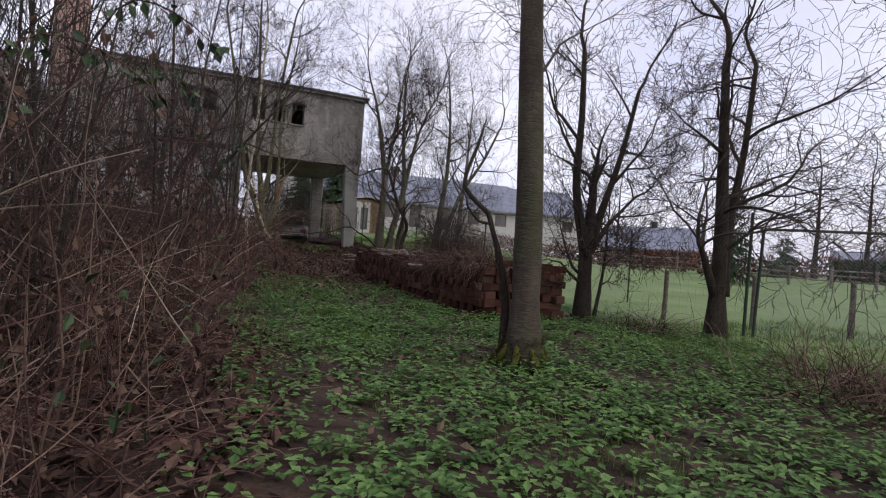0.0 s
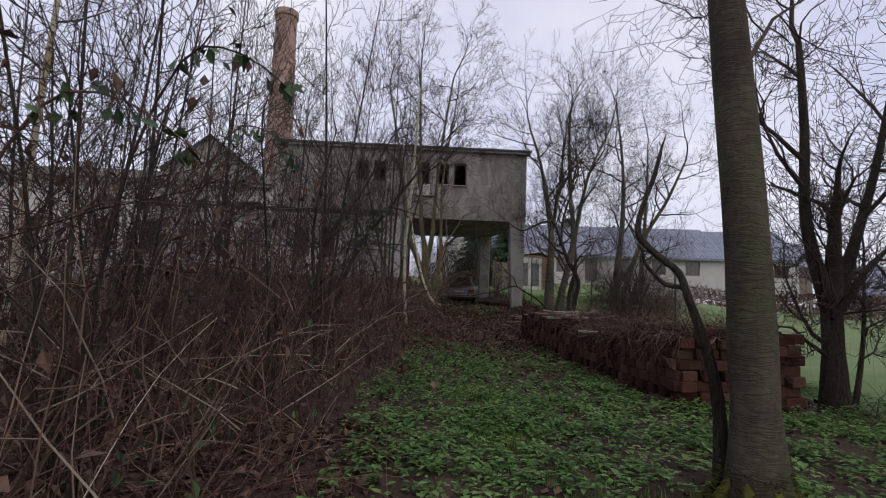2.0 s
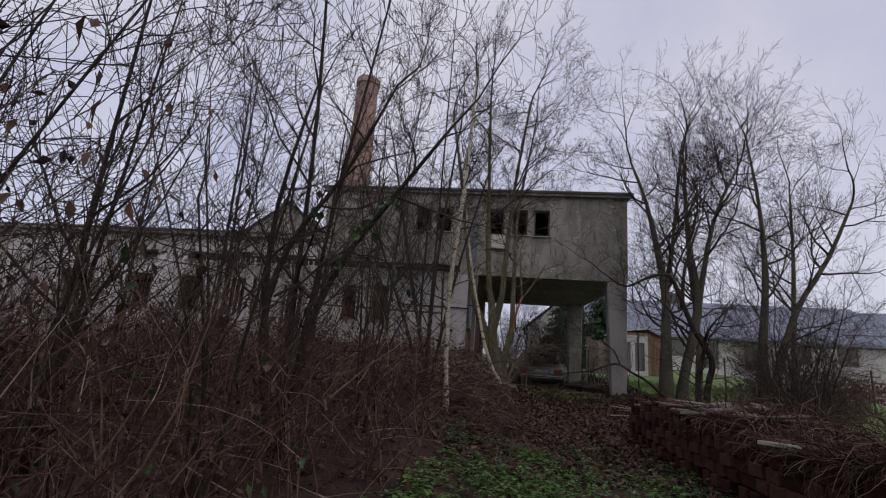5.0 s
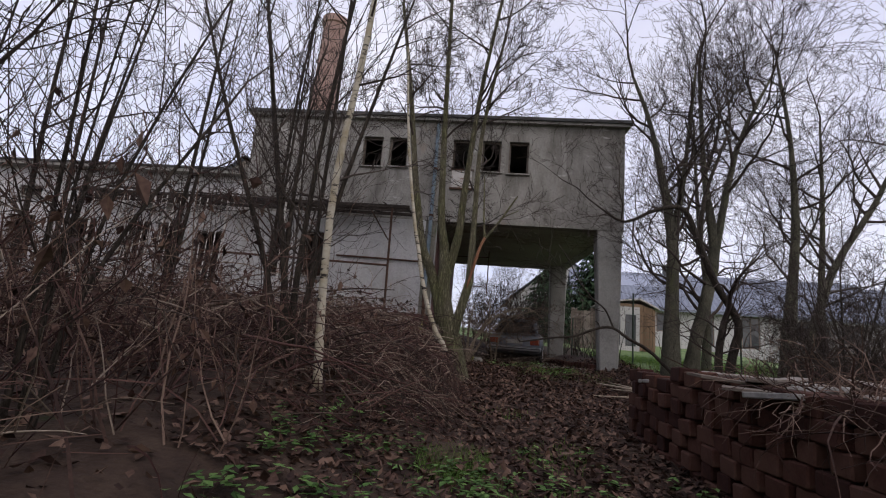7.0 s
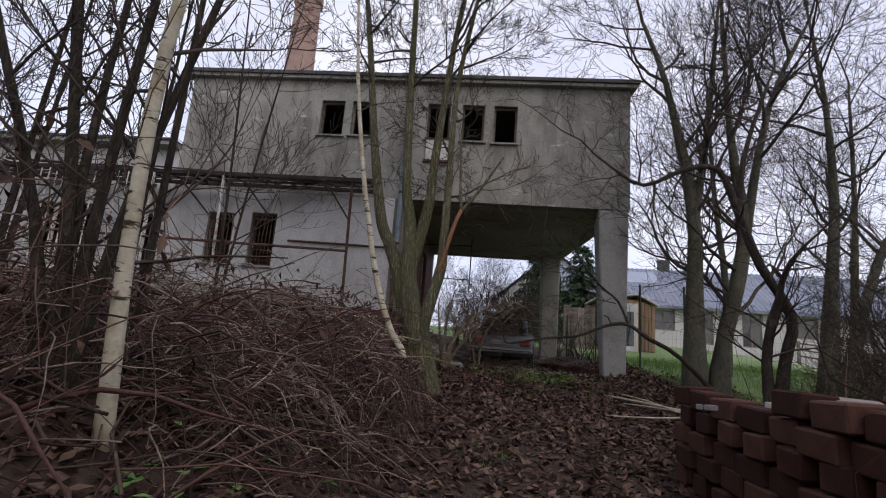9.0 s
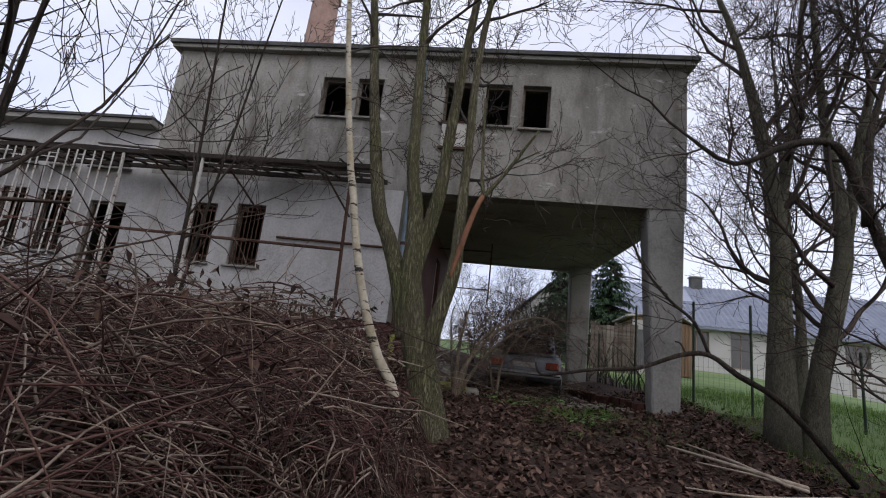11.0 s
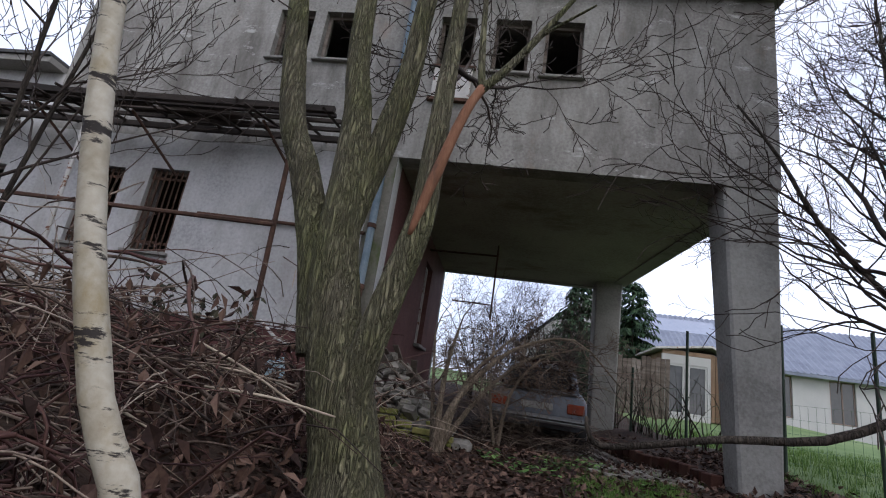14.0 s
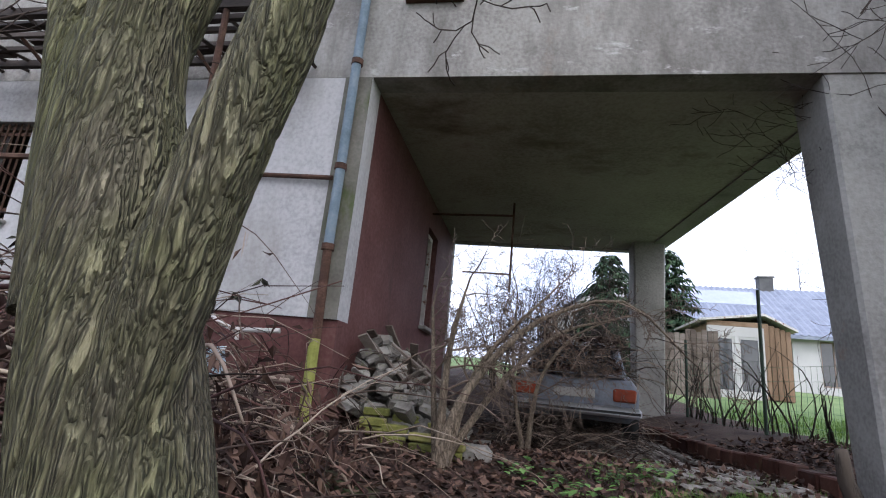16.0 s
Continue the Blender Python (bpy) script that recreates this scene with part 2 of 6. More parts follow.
M["old_wood"] = material("grey_weathered_wood", [(0.07, 0.055, 0.045), (0.14, 0.115, 0.095), (0.22, 0.19, 0.165)], 3, 0.9, 0.5, 40, 0.006, stretch=(0.4, 3, 3), island=0.35)
M["brick"] = material("old_red_brick", [(0.0316, 0.012, 0.00887), (0.0601, 0.0237, 0.0158), (0.0856, 0.0411, 0.0285)], 5, 0.95, 0.5, 50, 0.008, island=0.6, spots=[((0.05, 0.04, 0.03), 3, 0.55, 0.70, (1, 1, 1)), ((0.045, 0.06, 0.02), 2.2, 0.62, 0.74, (1, 1, 1))])
M["chimney_brick"] = material("chimney_brick", [(0.221, 0.14, 0.119), (0.306, 0.204, 0.174), (0.365, 0.264, 0.23)], 1.4, 0.95, 0.4, 14, 0.02)
M["moss"] = material("moss", [(0.0385, 0.0468, 0.00825), (0.077, 0.0825, 0.0165), (0.11, 0.11, 0.0275)], 12, 0.95, 0.8, 70, 0.012)
M["leaf_dark"] = material("bramble_leaf", [(0.012, 0.028, 0.012), (0.03, 0.06, 0.022), (0.06, 0.10, 0.04)], 2, 0.5, 0.1, 60, 0.002, island=0.5)
M["pale_stem"] = material("bleached_stalk", [(0.10, 0.075, 0.055), (0.20, 0.155, 0.12), (0.34, 0.28, 0.22)], 3, 0.85, 0, 60, island=0.5)


# ---------------- lie of the land ----------------
def smooth(a, b, v):
    t = min(1.0, max(0.0, (v - a) / (b - a)))
    return t * t * (3 - 2 * t)


RISE = [(-400, -0.6), (0, -0.5), (12, -0.47), (16, -0.38), (20.7, 0.02), (25.5, 0.43), (31, 0.92), (46, 2.2), (60, 2.6), (900, 2.6)]


def land(x, y):
    """Height of the ground: a path that climbs to the building, a bank beside it and a meadow."""
    for (a, za), (b, zb) in zip(RISE, RISE[1:]):
        if y <= b:
            base = za + (zb - za) * (y - a) / (b - a)
            break
    d = math.hypot(max(0.0, x - 9.5), max(0.0, y - 12))
    field = -0.6 + 0.02 * min(d, 70)
    base += (field - base) * smooth(8.3, 10.5, x) * (1 - smooth(19, 27, y) * (1 - smooth(18, 30, x)))
    bank = smooth(5.0, 3.3, x) * (0.12 + 0.56 * smooth(11, 17, y) - 0.45 * smooth(21.5, 25, y))
    bank += 0.18 * smooth(7.5, 9.0, x) * smooth(21, 24, y) * (1 - smooth(27, 32, y))
    bank -= 0.27 * smooth(25.8, 27.6, y) * (1 - smooth(30, 33, y)) * smooth(3.2, 3.8, x) * (1 - smooth(6.9, 8.2, x))
    return base + bank


# ---------------- builders ----------------
class Shape:
    """Collects corners and faces of one mesh."""

    def __init__(self):
        self.v, self.f = [], []

    def face(self, *pts):
        k = len(self.v)
        self.v.extend(tuple(p) for p in pts)
        self.f.append(tuple(range(k, k + len(pts))))
        return self

    def box(self, a, b, bev=0.0, m=None):
        (x0, y0, z0), (x1, y1, z1) = a, b
        k = len(self.v)
        if bev <= 0:
            pts = [(x, y, z) for z in (z0, z1) for x, y in ((x0, y0), (x1, y0), (x1, y1), (x0, y1))]
            fs = [(0, 3, 2, 1), (4, 5, 6, 7), (0, 1, 5, 4), (1, 2, 6, 5), (2, 3, 7, 6), (3, 0, 4, 7)]
        else:
            e = bev
            pts, fs = [], []
            for z, i in ((z0, e), (z0 + e, 0), (z1 - e, 0), (z1, e)):
                xa, xb, ya, yb = x0 + i, x1 - i, y0 + i, y1 - i
                if i:
                    pts += [(xa, ya, z), (xb, ya, z), (xb, yb, z), (xa, yb, z)]
                else:
                    pts += [(xa + e, ya, z), (xb - e, ya, z), (xb, ya + e, z), (xb, yb - e, z), (xb - e, yb, z), (xa + e, yb, z), (xa, yb - e, z), (xa, ya + e, z)]
            fs = [(3, 2, 1, 0), (20, 21, 22, 23)]
            for i in range(8):
                fs.append((4 + i, 4 + (i + 1) % 8, 12 + (i + 1) % 8, 12 + i))
            for i in range(4):
                fs.append((i, (i + 1) % 4, 4 + (2 * i + 1) % 8, 4 + 2 * i))
                fs.append((i, 4 + 2 * i, 4 + (2 * i - 1) % 8))
                fs.append((20 + (i + 1) % 4, 20 + i, 12 + 2 * i, 12 + (2 * i + 1) % 8))
                fs.append((20 + i, 12 + (2 * i - 1) % 8, 12 + 2 * i))
        if m is not None:
            pts = [tuple(m @ Vector(p)) for p in pts]
        self.v.extend(pts)
        self.f.extend(tuple(k + i for i in q) for q in fs)
        return self

    def prism(self, outline, z0, z1):
        k, n = len(self.v), len(outline)
        self.v.extend((x, y, z0) for x, y in outline)
        self.v.extend((x, y, z1) for x, y in outline)
        self.f.append(tuple(k + i for i in reversed(range(n))))
        self.f.append(tuple(k + n + i for i in range(n)))
        for i in range(n):
            j = (i + 1) % n
            self.f.append((k + i, k + j, k + n + j, k + n + i))
        return self

    def tube(self, pts, radii, n=6, cap=True, rough=0.0):
        k = len(self.v)
        P = [Vector(p) for p in pts]
        u = None
        for i, p in enumerate(P):
            d = (P[min(i + 1, len(P) - 1)] - P[max(i - 1, 0)])
            d = d.normalized() if d.length > 1e-9 else Vector((0, 0, 1))
            if u is None:
                u = d.cross(Vector((0.31, 0.87, 0.12)))
                if u.length < 0.05:
                    u = d.cross(Vector((1, 0, 0)))
            u = (u - d * u.dot(d)).normalized()
            w = d.cross(u)
            for j in range(n):
                a = 2 * math.pi * j / n
                r = radii[i] * (1 + (rough * random.uniform(-1, 1) if rough else 0))
                self.v.append(tuple(p + (u * math.cos(a) + w * math.sin(a)) * r))
        for i in range(len(P) - 1):
            for j in range(n):
                a, b = k + i * n + j, k + i * n + (j + 1) % n
                self.f.append((a, b, b + n, a + n))
        if cap and n > 2:
            self.f.append(tuple(k + j for j in reversed(range(n))))
            e = k + (len(P) - 1) * n
            self.f.append(tuple(e + j for j in range(n)))
        return self

    def leaf(self, p, out, up, length, width, bend=0.2):
        """A pointed leaf folded along its rib."""
        p, out, up = Vector(p), Vector(out).normalized(), Vector(up)
        side = out.cross(up)
        side = side.normalized() if side.length > 1e-6 else Vector((1, 0, 0))
        up = side.cross(out)
        k = len(self.v)
        mid = p + out * length * 0.45 - up * width * bend
        tip = p + out * length - up * length * bend
        self.v.extend(tuple(q) for q in (p, mid + side * width / 2 + up * width * bend, tip, mid - side * width / 2 + up * width * bend, mid))
        self.f.extend([(k, k + 1, k + 4), (k + 1, k + 2, k + 4), (k + 4, k + 2, k + 3), (k, k + 4, k + 3)])

    def wall(self, along, x0, x1, z0, z1, d0, d1, holes=()):
        """An upright wall along x or y with openings (a0, a1, b0, b1) that go through it."""
        xs = sorted({x0, x1, *[h[0] for h in holes], *[h[1] for h in holes]})
        zs = sorted({z0, z1, *[h[2] for h in holes], *[h[3] for h in holes]})
        xs, zs = [x for x in xs if x0 <= x <= x1], [z for z in zs if z0 <= z <= z1]

        def solid(i, j):
            if not (0 <= i < len(xs) - 1 and 0 <= j < len(zs) - 1):
                return False
            cx, cz = (xs[i] + xs[i + 1]) / 2, (zs[j] + zs[j + 1]) / 2
            return not any(h[0] < cx < h[1] and h[2] < cz < h[3] for h in holes)

        def p(a, d, z):
            return (a, d, z) if along == "x" else (d, a, z)

        for i in range(len(xs) - 1):
            for j in range(len(zs) - 1):
                if not solid(i, j):
                    continue
                a, b, c, e = xs[i], xs[i + 1], zs[j], zs[j + 1]
                self.face(p(a, d0, c), p(b, d0, c), p(b, d0, e), p(a, d0, e))
                self.face(p(b, d1, c), p(a, d1, c), p(a, d1, e), p(b, d1, e))
                if not solid(i - 1, j):
                    self.face(p(a, d1, c), p(a, d0, c), p(a, d0, e), p(a, d1, e))
                if not solid(i + 1, j):
                    self.face(p(b, d0, c), p(b, d1, c), p(b, d1, e), p(b, d0, e))
                if not solid(i, j - 1):
                    self.face(p(a, d1, c), p(b, d1, c), p(b, d0, c), p(a, d0, c))
                if not solid(i, j + 1):
                    self.face(p(a, d0, e), p(b, d0, e), p(b, d1, e), p(a, d1, e))
        return self

    def mesh(self, name, mat, soft=False):
        me = bpy.data.meshes.new(name)
        me.from_pydata(self.v, [], self.f)
        me.materials.append(mat)
        if soft:
            me.polygons.foreach_set("use_smooth", [True] * len(me.polygons))
        me.update()
        return me


def part(name, shape, mat, parent=None, label="", soft=False):
    """One mesh object under a thing or a part."""
    ob = new(name, shape.mesh(name, mat, soft))
    if parent is not None:
        ob.parent = parent
        ob.matrix_parent_inverse = parent.matrix_world.inverted()
    if label:
        ob["label"] = label
    return ob


def thing(name, at, label, category, group="", kind=""):
    """An Empty at the base of a thing that carries its parts."""
    ob = new(name)
    ob.location = at
    ob.empty_display_size = 0.2
    ob.matrix_world = Matrix.Translation(at)
    return tagged(ob, label, category, group, kind)


def rnd(a, b):
    return random.uniform(a, b)


def turned(v, spread):
    """The direction v, turned by chance."""
    q = Vector((random.gauss(0, 1), random.gauss(0, 1), random.gauss(0, 1)))
    return (Vector(v).normalized() + q * spread).normalized()


# ---------------- ground ----------------
def ground_sheet():
    xs = [-400, -150, -60, -30, -18] + [-12 + 0.3 * i for i in range(94)] + [17, 19, 22, 26, 32, 40, 52, 70, 110, 200, 400]
    ys = [-400, -150, -60, -30, -15, -8, -4] + [-2 + 0.3 * i for i in range(127)] + [37, 39, 42, 46, 52, 60, 75, 110, 200, 400]
    s = Shape()
    for y in ys:
        for x in xs:
            near = 1 if -12 < x < 16 and -2 < y < 36 else 0
            bump = (noise.noise((x * 0.9, y * 0.9, 3)) * 0.05 + noise.noise((x * 3, y * 3, 7)) * 0.02) * near
            s.v.append((x, y, land(x, y) + bump))
    n = len(xs)
    kinds = []
    for j in range(len(ys) - 1):
        for i in range(n - 1):
            s.f.append((j * n + i, j * n + i + 1, (j + 1) * n + i + 1, (j + 1) * n + i))
            cx, cy = (xs[i] + xs[i + 1]) / 2, (ys[j] + ys[j + 1]) / 2
            edge = 10.2 + noise.noise((cx * 0.5, cy * 0.5, 1)) * 0.7
            kinds.append(1 if (cx > edge and cy < 26) or (cy > 26.0 and cx > 9.0 + noise.noise((cx, cy, 2)) * 0.3) or cy > 36 or abs(cx) > 30 else 0)
    me = s.mesh("ground", M["ground"], True)
    me.materials.append(M["lawn"])
    me.polygons.foreach_set("material_index", kinds)
    return tagged(new("ground", me), "dark earth with rotting leaves and a green meadow", "ground", kind="structure")


ground = ground_sheet()

# ---------------- the abandoned building ----------------
FY, BY = 25.2, 31.4
building = thing("factory_building", (3.6, FY, 0.4), "abandoned grey rendered factory building raised over a passage on columns", "building")

UPPER = [(1.26, 1.84, 5.64, 6.54), (2.03, 2.58, 5.66, 6.54), (3.87, 4.42, 5.64, 6.54), (4.70, 5.23, 5.62, 6.54), (5.45, 6.0, 5.60, 6.54)]
LOWER = [(-1.12, -0.48, 2.36, 3.58), (-0.06, 0.55, 2.36, 3.62)]
WING = [(-3.35, -2.5, 1.25, 3.45), (-4.55, -3.75, 2.3, 3.62), (-5.5, -4.8, 2.3, 3.62), (-7.4, -6.5, 2.3, 3.6), (-9.4, -8.5, 2.3, 3.6), (-12.4, -11.4, 2.3, 3.6), (-3.5, -2.6, 4.2, 4.56), (-4.4, -3.9, 4.18, 4.52), (-5.3, -4.8, 4.18, 4.52), (-7.3, -6.5, 4.18, 4.52), (-9.3, -8.5, 4.18, 4.52)]
part("upper_wall", Shape().wall("x", -2.1, 8.58, 4.13, 7.05, FY, FY + 0.3, UPPER), M["render"], building)
part("white_wall", Shape().wall("x", -2.1, 3.6, 1.55, 4.13, FY + 0.004, FY + 0.3, LOWER), M["white_render"], building, "dirty white rendered ground floor wall")
part("wing_wall", Shape().wall("x", -20, -2.1, 0.2, 5.1, FY + 0.008, FY + 0.3, WING), M["white_render"], building, "dirty white wall of the low wing")
part("plinth", Shape().wall("x", -2.1, 3.6, -0.3, 1.55, FY + 0.03, FY + 0.3), M["red_paint"], building, "dark red painted plinth")
part("passage_wall", Shape().wall("y", FY + 0.3, BY, -0.3, 4.13, 3.32, 3.6, [(28.75, 29.6, 1.95, 3.62)]), M["red_paint"], building, "dark red painted wall of the passage")
M["algae_concrete"] = material("concrete_with_green_algae", [(0.09, 0.085, 0.07), (0.15, 0.143, 0.118), (0.22, 0.21, 0.18)], 1.6, 0.95, 0.35, 30, 0.01, spots=[((0.07, 0.095, 0.03), 2.0, 0.44, 0.6, (1, 1, 0.5))])
part("corner_strip", Shape().box((3.3, FY - 0.004, 1.55), (3.6, FY + 0.0, 4.13)), M["algae_concrete"], building, "concrete corner strip green with algae")
part("soffit_slab", Shape().prism([(3.3, FY + 0.3), (8.28, FY + 0.3), (7.62, BY), (3.3, BY)], 4.15, 4.4), M["soffit"], building, "stained concrete underside of the upper floor")
part("edge_beam", Shape().prism([(8.28, FY + 0.3), (8.58, FY + 0.3), (7.95, BY), (7.62, BY)], 4.13, 4.45), M["concrete"], building)
part("side_wall", Shape().prism([(8.28, FY + 0.3), (8.58, FY + 0.3), (7.95, BY), (7.65, BY)], 4.45, 7.05), M["render"], building)
part("back_wall", Shape().wall("x", -20, 7.95, 4.13, 7.05, BY, BY + 0.25), M["render"], building)
part("back_wall_low", Shape().wall("x", -20, 3.6, -0.3, 4.13, BY, BY + 0.25), M["render"], building)
part("end_wall", Shape().wall("y", FY + 0.3, BY, 4.4, 7.05, -2.1, -1.85), M["render"], building)
# surfaces behind the openings, in plaster darkened to stand for room shade
part("upper_floor", Shape().box((-20, FY + 0.3, 4.16), (3.3, BY, 4.38)), M["shaded_inside"], building)
part("inner_wall", Shape().box((-2.0, 28.4, 0.2), (3.3, 28.6, 4.16)), M["shaded_inside"], building)
part("inner_wall", Shape().box((-1.85, 28.6, 4.4), (7.9, 28.75, 7.05)), M["shaded_inside"], building)
roof = part("roof", Shape().prism([(-2.25, FY - 0.14), (8.72, FY - 0.14), (8.08, BY + 0.4), (-2.25, BY + 0.4)], 7.05, 7.13), M["concrete"], building, "thin overhanging concrete roof slab")
part("roof_felt", Shape().prism([(-2.3, FY - 0.19), (8.77, FY - 0.19), (8.13, BY + 0.45), (-2.3, BY + 0.45)], 7.134, 7.22), M["roof_felt"], roof, "dark roof felt with a worn edge")
low_roof = part("low_roof", Shape().prism([(-20, FY - 0.3), (-2.14, FY - 0.3), (-2.14, BY + 0.3), (-20, BY + 0.3)], 5.1, 5.2), M["concrete"], building, "flat roof slab of the low wing")
part("roof_felt", Shape().prism([(-20, FY - 0.34), (-2.14, FY - 0.34), (-2.14, BY + 0.3), (-20, BY + 0.3)], 5.204, 5.26), M["roof_felt"], low_roof)


def taper(x0, x1, y0, y1, z0, X0, X1, Y0, Y1, z1, e=0.03):
    s = Shape()
    def ring(a, b, c, d, z):
        return [(a + e, c, z), (b - e, c, z), (b, c + e, z), (b, d - e, z), (b - e, d, z), (a + e, d, z), (a, d - e, z), (a, c + e, z)]
    lo, hi = ring(x0, x1, y0, y1, z0), ring(X0, X1, Y0, Y1, z1)
    k = 8
    s.v = lo + hi
    s.f = [(i, (i + 1) % k, k + (i + 1) % k, k + i) for i in range(k)] + [tuple(reversed(range(k))), tuple(range(k, 2 * k))]
    return s


part("column", taper(8.06, 8.5, FY + 0.02, 25.62, 0.1, 7.9, 8.56, FY + 0.02, 25.8, 4.13), M["concrete"], building, "tapered concrete column")
part("column", taper(7.36, 7.86, 30.9, 31.38, 0.3, 7.3, 7.9, 30.85, 31.4, 4.15), M["concrete"], building, "concrete column")


def window(name, x0, x1, z0, z1, bars=0, sill=True, label=""):
    w = part(name, Shape().box((x0, FY + 0.12, z0), (x0 + 0.05, FY + 0.17, z1)).box((x1 - 0.05, FY + 0.12, z0), (x1, FY + 0.17, z1)).box((x0 + 0.05, FY + 0.12, z1 - 0.05), (x1 - 0.05, FY + 0.17, z1)).box((x0 + 0.05, FY + 0.12, z0), (x1 - 0.05, FY + 0.17, z0 + 0.05)), M["old_wood"], building, label)
    for i in range(bars):
        x = x0 + (x1 - x0) * (i + 0.5) / bars
        part("bar", Shape().tube([(x, FY + 0.05, z0 + 0.01), (x, FY + 0.05, z1 - 0.01)], [0.012, 0.012], 6), M["rust_metal"], w)
    if bars:
        part("cross_bar", Shape().box((x0 + 0.005, FY + 0.063, z0 + 0.12), (x1 - 0.005, FY + 0.073, z0 + 0.16)), M["rust_metal"], w)
        part("cross_bar", Shape().box((x0 + 0.005, FY + 0.063, z1 - 0.16), (x1 - 0.005, FY + 0.073, z1 - 0.12)), M["rust_metal"], w)
    if sill:
        part("sill", Shape().box((x0 - 0.06, FY - 0.07, z0 - 0.05), (x1 + 0.06, FY - 0.001, z0 - 0.005), 0.01), M["concrete"], w)
    return w


for i, (a, b, c, d) in enumerate(UPPER):
    window("window", a, b, c, d, 0, True, "empty window opening with a rotten frame")
for a, b, c, d in LOWER:
    window("window", a, b, c, d, 7, True, "barred window without glass")
for a, b, c, d in WING:
    window("window", a, b, c, d, 6 if 2 < c < 3 else 0, c > 2, "barred window of the low wing" if 2 < c < 3 else "narrow opening of the low wing")

# window in the passage wall
pw = part("window", Shape().wall("y", 28.75, 29.6, 1.95, 3.62, 3.43, 3.5, [(28.82, 29.15, 2.02, 3.55), (29.2, 29.53, 2.02, 3.55)]), M["white_metal"], building, "narrow passage window with a pale frame")
part("sill", Shape().box((3.6, 28.7, 1.88), (3.72, 29.65, 1.94), 0.01), M["concrete"], pw)

# rusty sign box under the upper windows
sign = part("meter_box", Shape().box((3.9, FY - 0.06, 5.1), (4.46, FY - 0.002, 5.6), 0.012), M["white_metal"], building, "rust-stained pale metal box")
part("frame_strip", Shape().box((3.86, FY - 0.075, 5.05), (4.5, FY - 0.002, 5.095)), M["rust_metal"], sign)
part("frame_strip", Shape().box((3.86, FY - 0.075, 5.605), (4.5, FY - 0.002, 5.64)), M["rust_metal"], sign)

# drainpipe at the corner
M["pipe_blue"] = material("faded_blue_grey_pipe", [(0.10, 0.14, 0.17), (0.16, 0.21, 0.25), (0.22, 0.26, 0.29)], 4, 0.6, 0.2, 40, 0.003)
M["pipe_green"] = material("pipe_green_with_algae", [(0.13, 0.14, 0.03), (0.24, 0.25, 0.06), (0.30, 0.30, 0.10)], 4, 0.7, 0.2, 40, 0.003)
pipe = part("drainpipe", Shape().tube([(3.42, FY - 0.09, 6.95), (3.44, FY - 0.09, 3.0), (3.44, FY - 0.09, 2.2)], [0.05, 0.05, 0.05], 12), M["pipe_blue"], building, "faded blue drainpipe with a rusty lower end")
part("rusty_length", Shape().tube([(3.44, FY - 0.09, 2.2), (3.46, FY - 0.08, 1.35)], [0.045, 0.045], 12), M["rust_metal"], pipe, "rusted through lower pipe")
part("green_length", Shape().tube([(3.46, FY - 0.1, 1.35), (3.47, FY - 0.1, 0.62)], [0.052, 0.052], 12), M["pipe_green"], pipe, "yellow-green lower pipe")
for z in (5.6, 4.25, 3.05, 2.22, 1.36, 0.7):
    part("pipe_clamp", Shape().tube([(3.44, FY - 0.09, z - 0.03), (3.44, FY - 0.09, z + 0.03)], [0.062, 0.062], 12), M["rust_metal"], pipe)
part("conduit", Shape().tube([(0.9, FY - 0.05, 2.98), (2.2, FY - 0.05, 2.97), (3.35, FY - 0.05, 2.95)], [0.025] * 3, 8), M["rust_metal"], building, "rusty horizontal conduit")
part("bracket", Shape().tube([(2.2, FY - 0.04, 1.62), (2.55, FY - 0.25, 1.42), (2.75, FY - 0.28, 1.36), (3.2, FY - 0.28, 1.38)], [0.022] * 4, 8).tube([(2.8, FY - 0.28, 1.36), (2.8, FY - 0.28, 1.27)], [0.02, 0.02], 8), M["white_metal"], building, "bent white metal tube")
ladder = part("hanging_frame", Shape().tube([(3.9, 28.9, 3.9), (5.0, 28.9, 3.92)], [0.02, 0.02], 6).tube([(5.0, 28.9, 4.15), (5.0, 28.9, 2.6)], [0.02, 0.02], 6).tube([(4.2, 28.9, 2.9), (5.0, 28.9, 2.9)], [0.015, 0.015], 6).tube([(3.6, 28.9, 3.9), (3.95, 28.9, 3.9)], [0.02, 0.02], 6), M["rust_metal"], building, "rusty tube frame hung under the soffit")

# broken canopy along the wall
M["wet_wood"] = material("wet_blackened_wood", [(0.016, 0.012, 0.01), (0.04, 0.031, 0.025), (0.075, 0.06, 0.05)], 3, 0.85, 0.4, 40, 0.005, stretch=(0.4, 3, 3), island=0.3)
canopy = part("canopy", Shape().box((-6.5, 24.1, 4.12), (3.0, 24.17, 4.2)).box((-6.5, 24.95, 4.16), (3.0, 25.01, 4.24)), M["wet_wood"], building, "collapsing canopy with bare rusty and wooden rafters")
random.seed(5)
for i in range(26):
    x = -6.4 + i * 0.37 + rnd(-0.08, 0.08)
    sag = rnd(-0.1, 0.05)
    part("rafter", Shape().tube([(x, FY - 0.01, 4.26), (x + rnd(-0.2, 0.2), 24.05 + rnd(-0.15, 0.3), 4.14 + sag)], [0.025, 0.022], 4), M["wet_wood"], canopy)
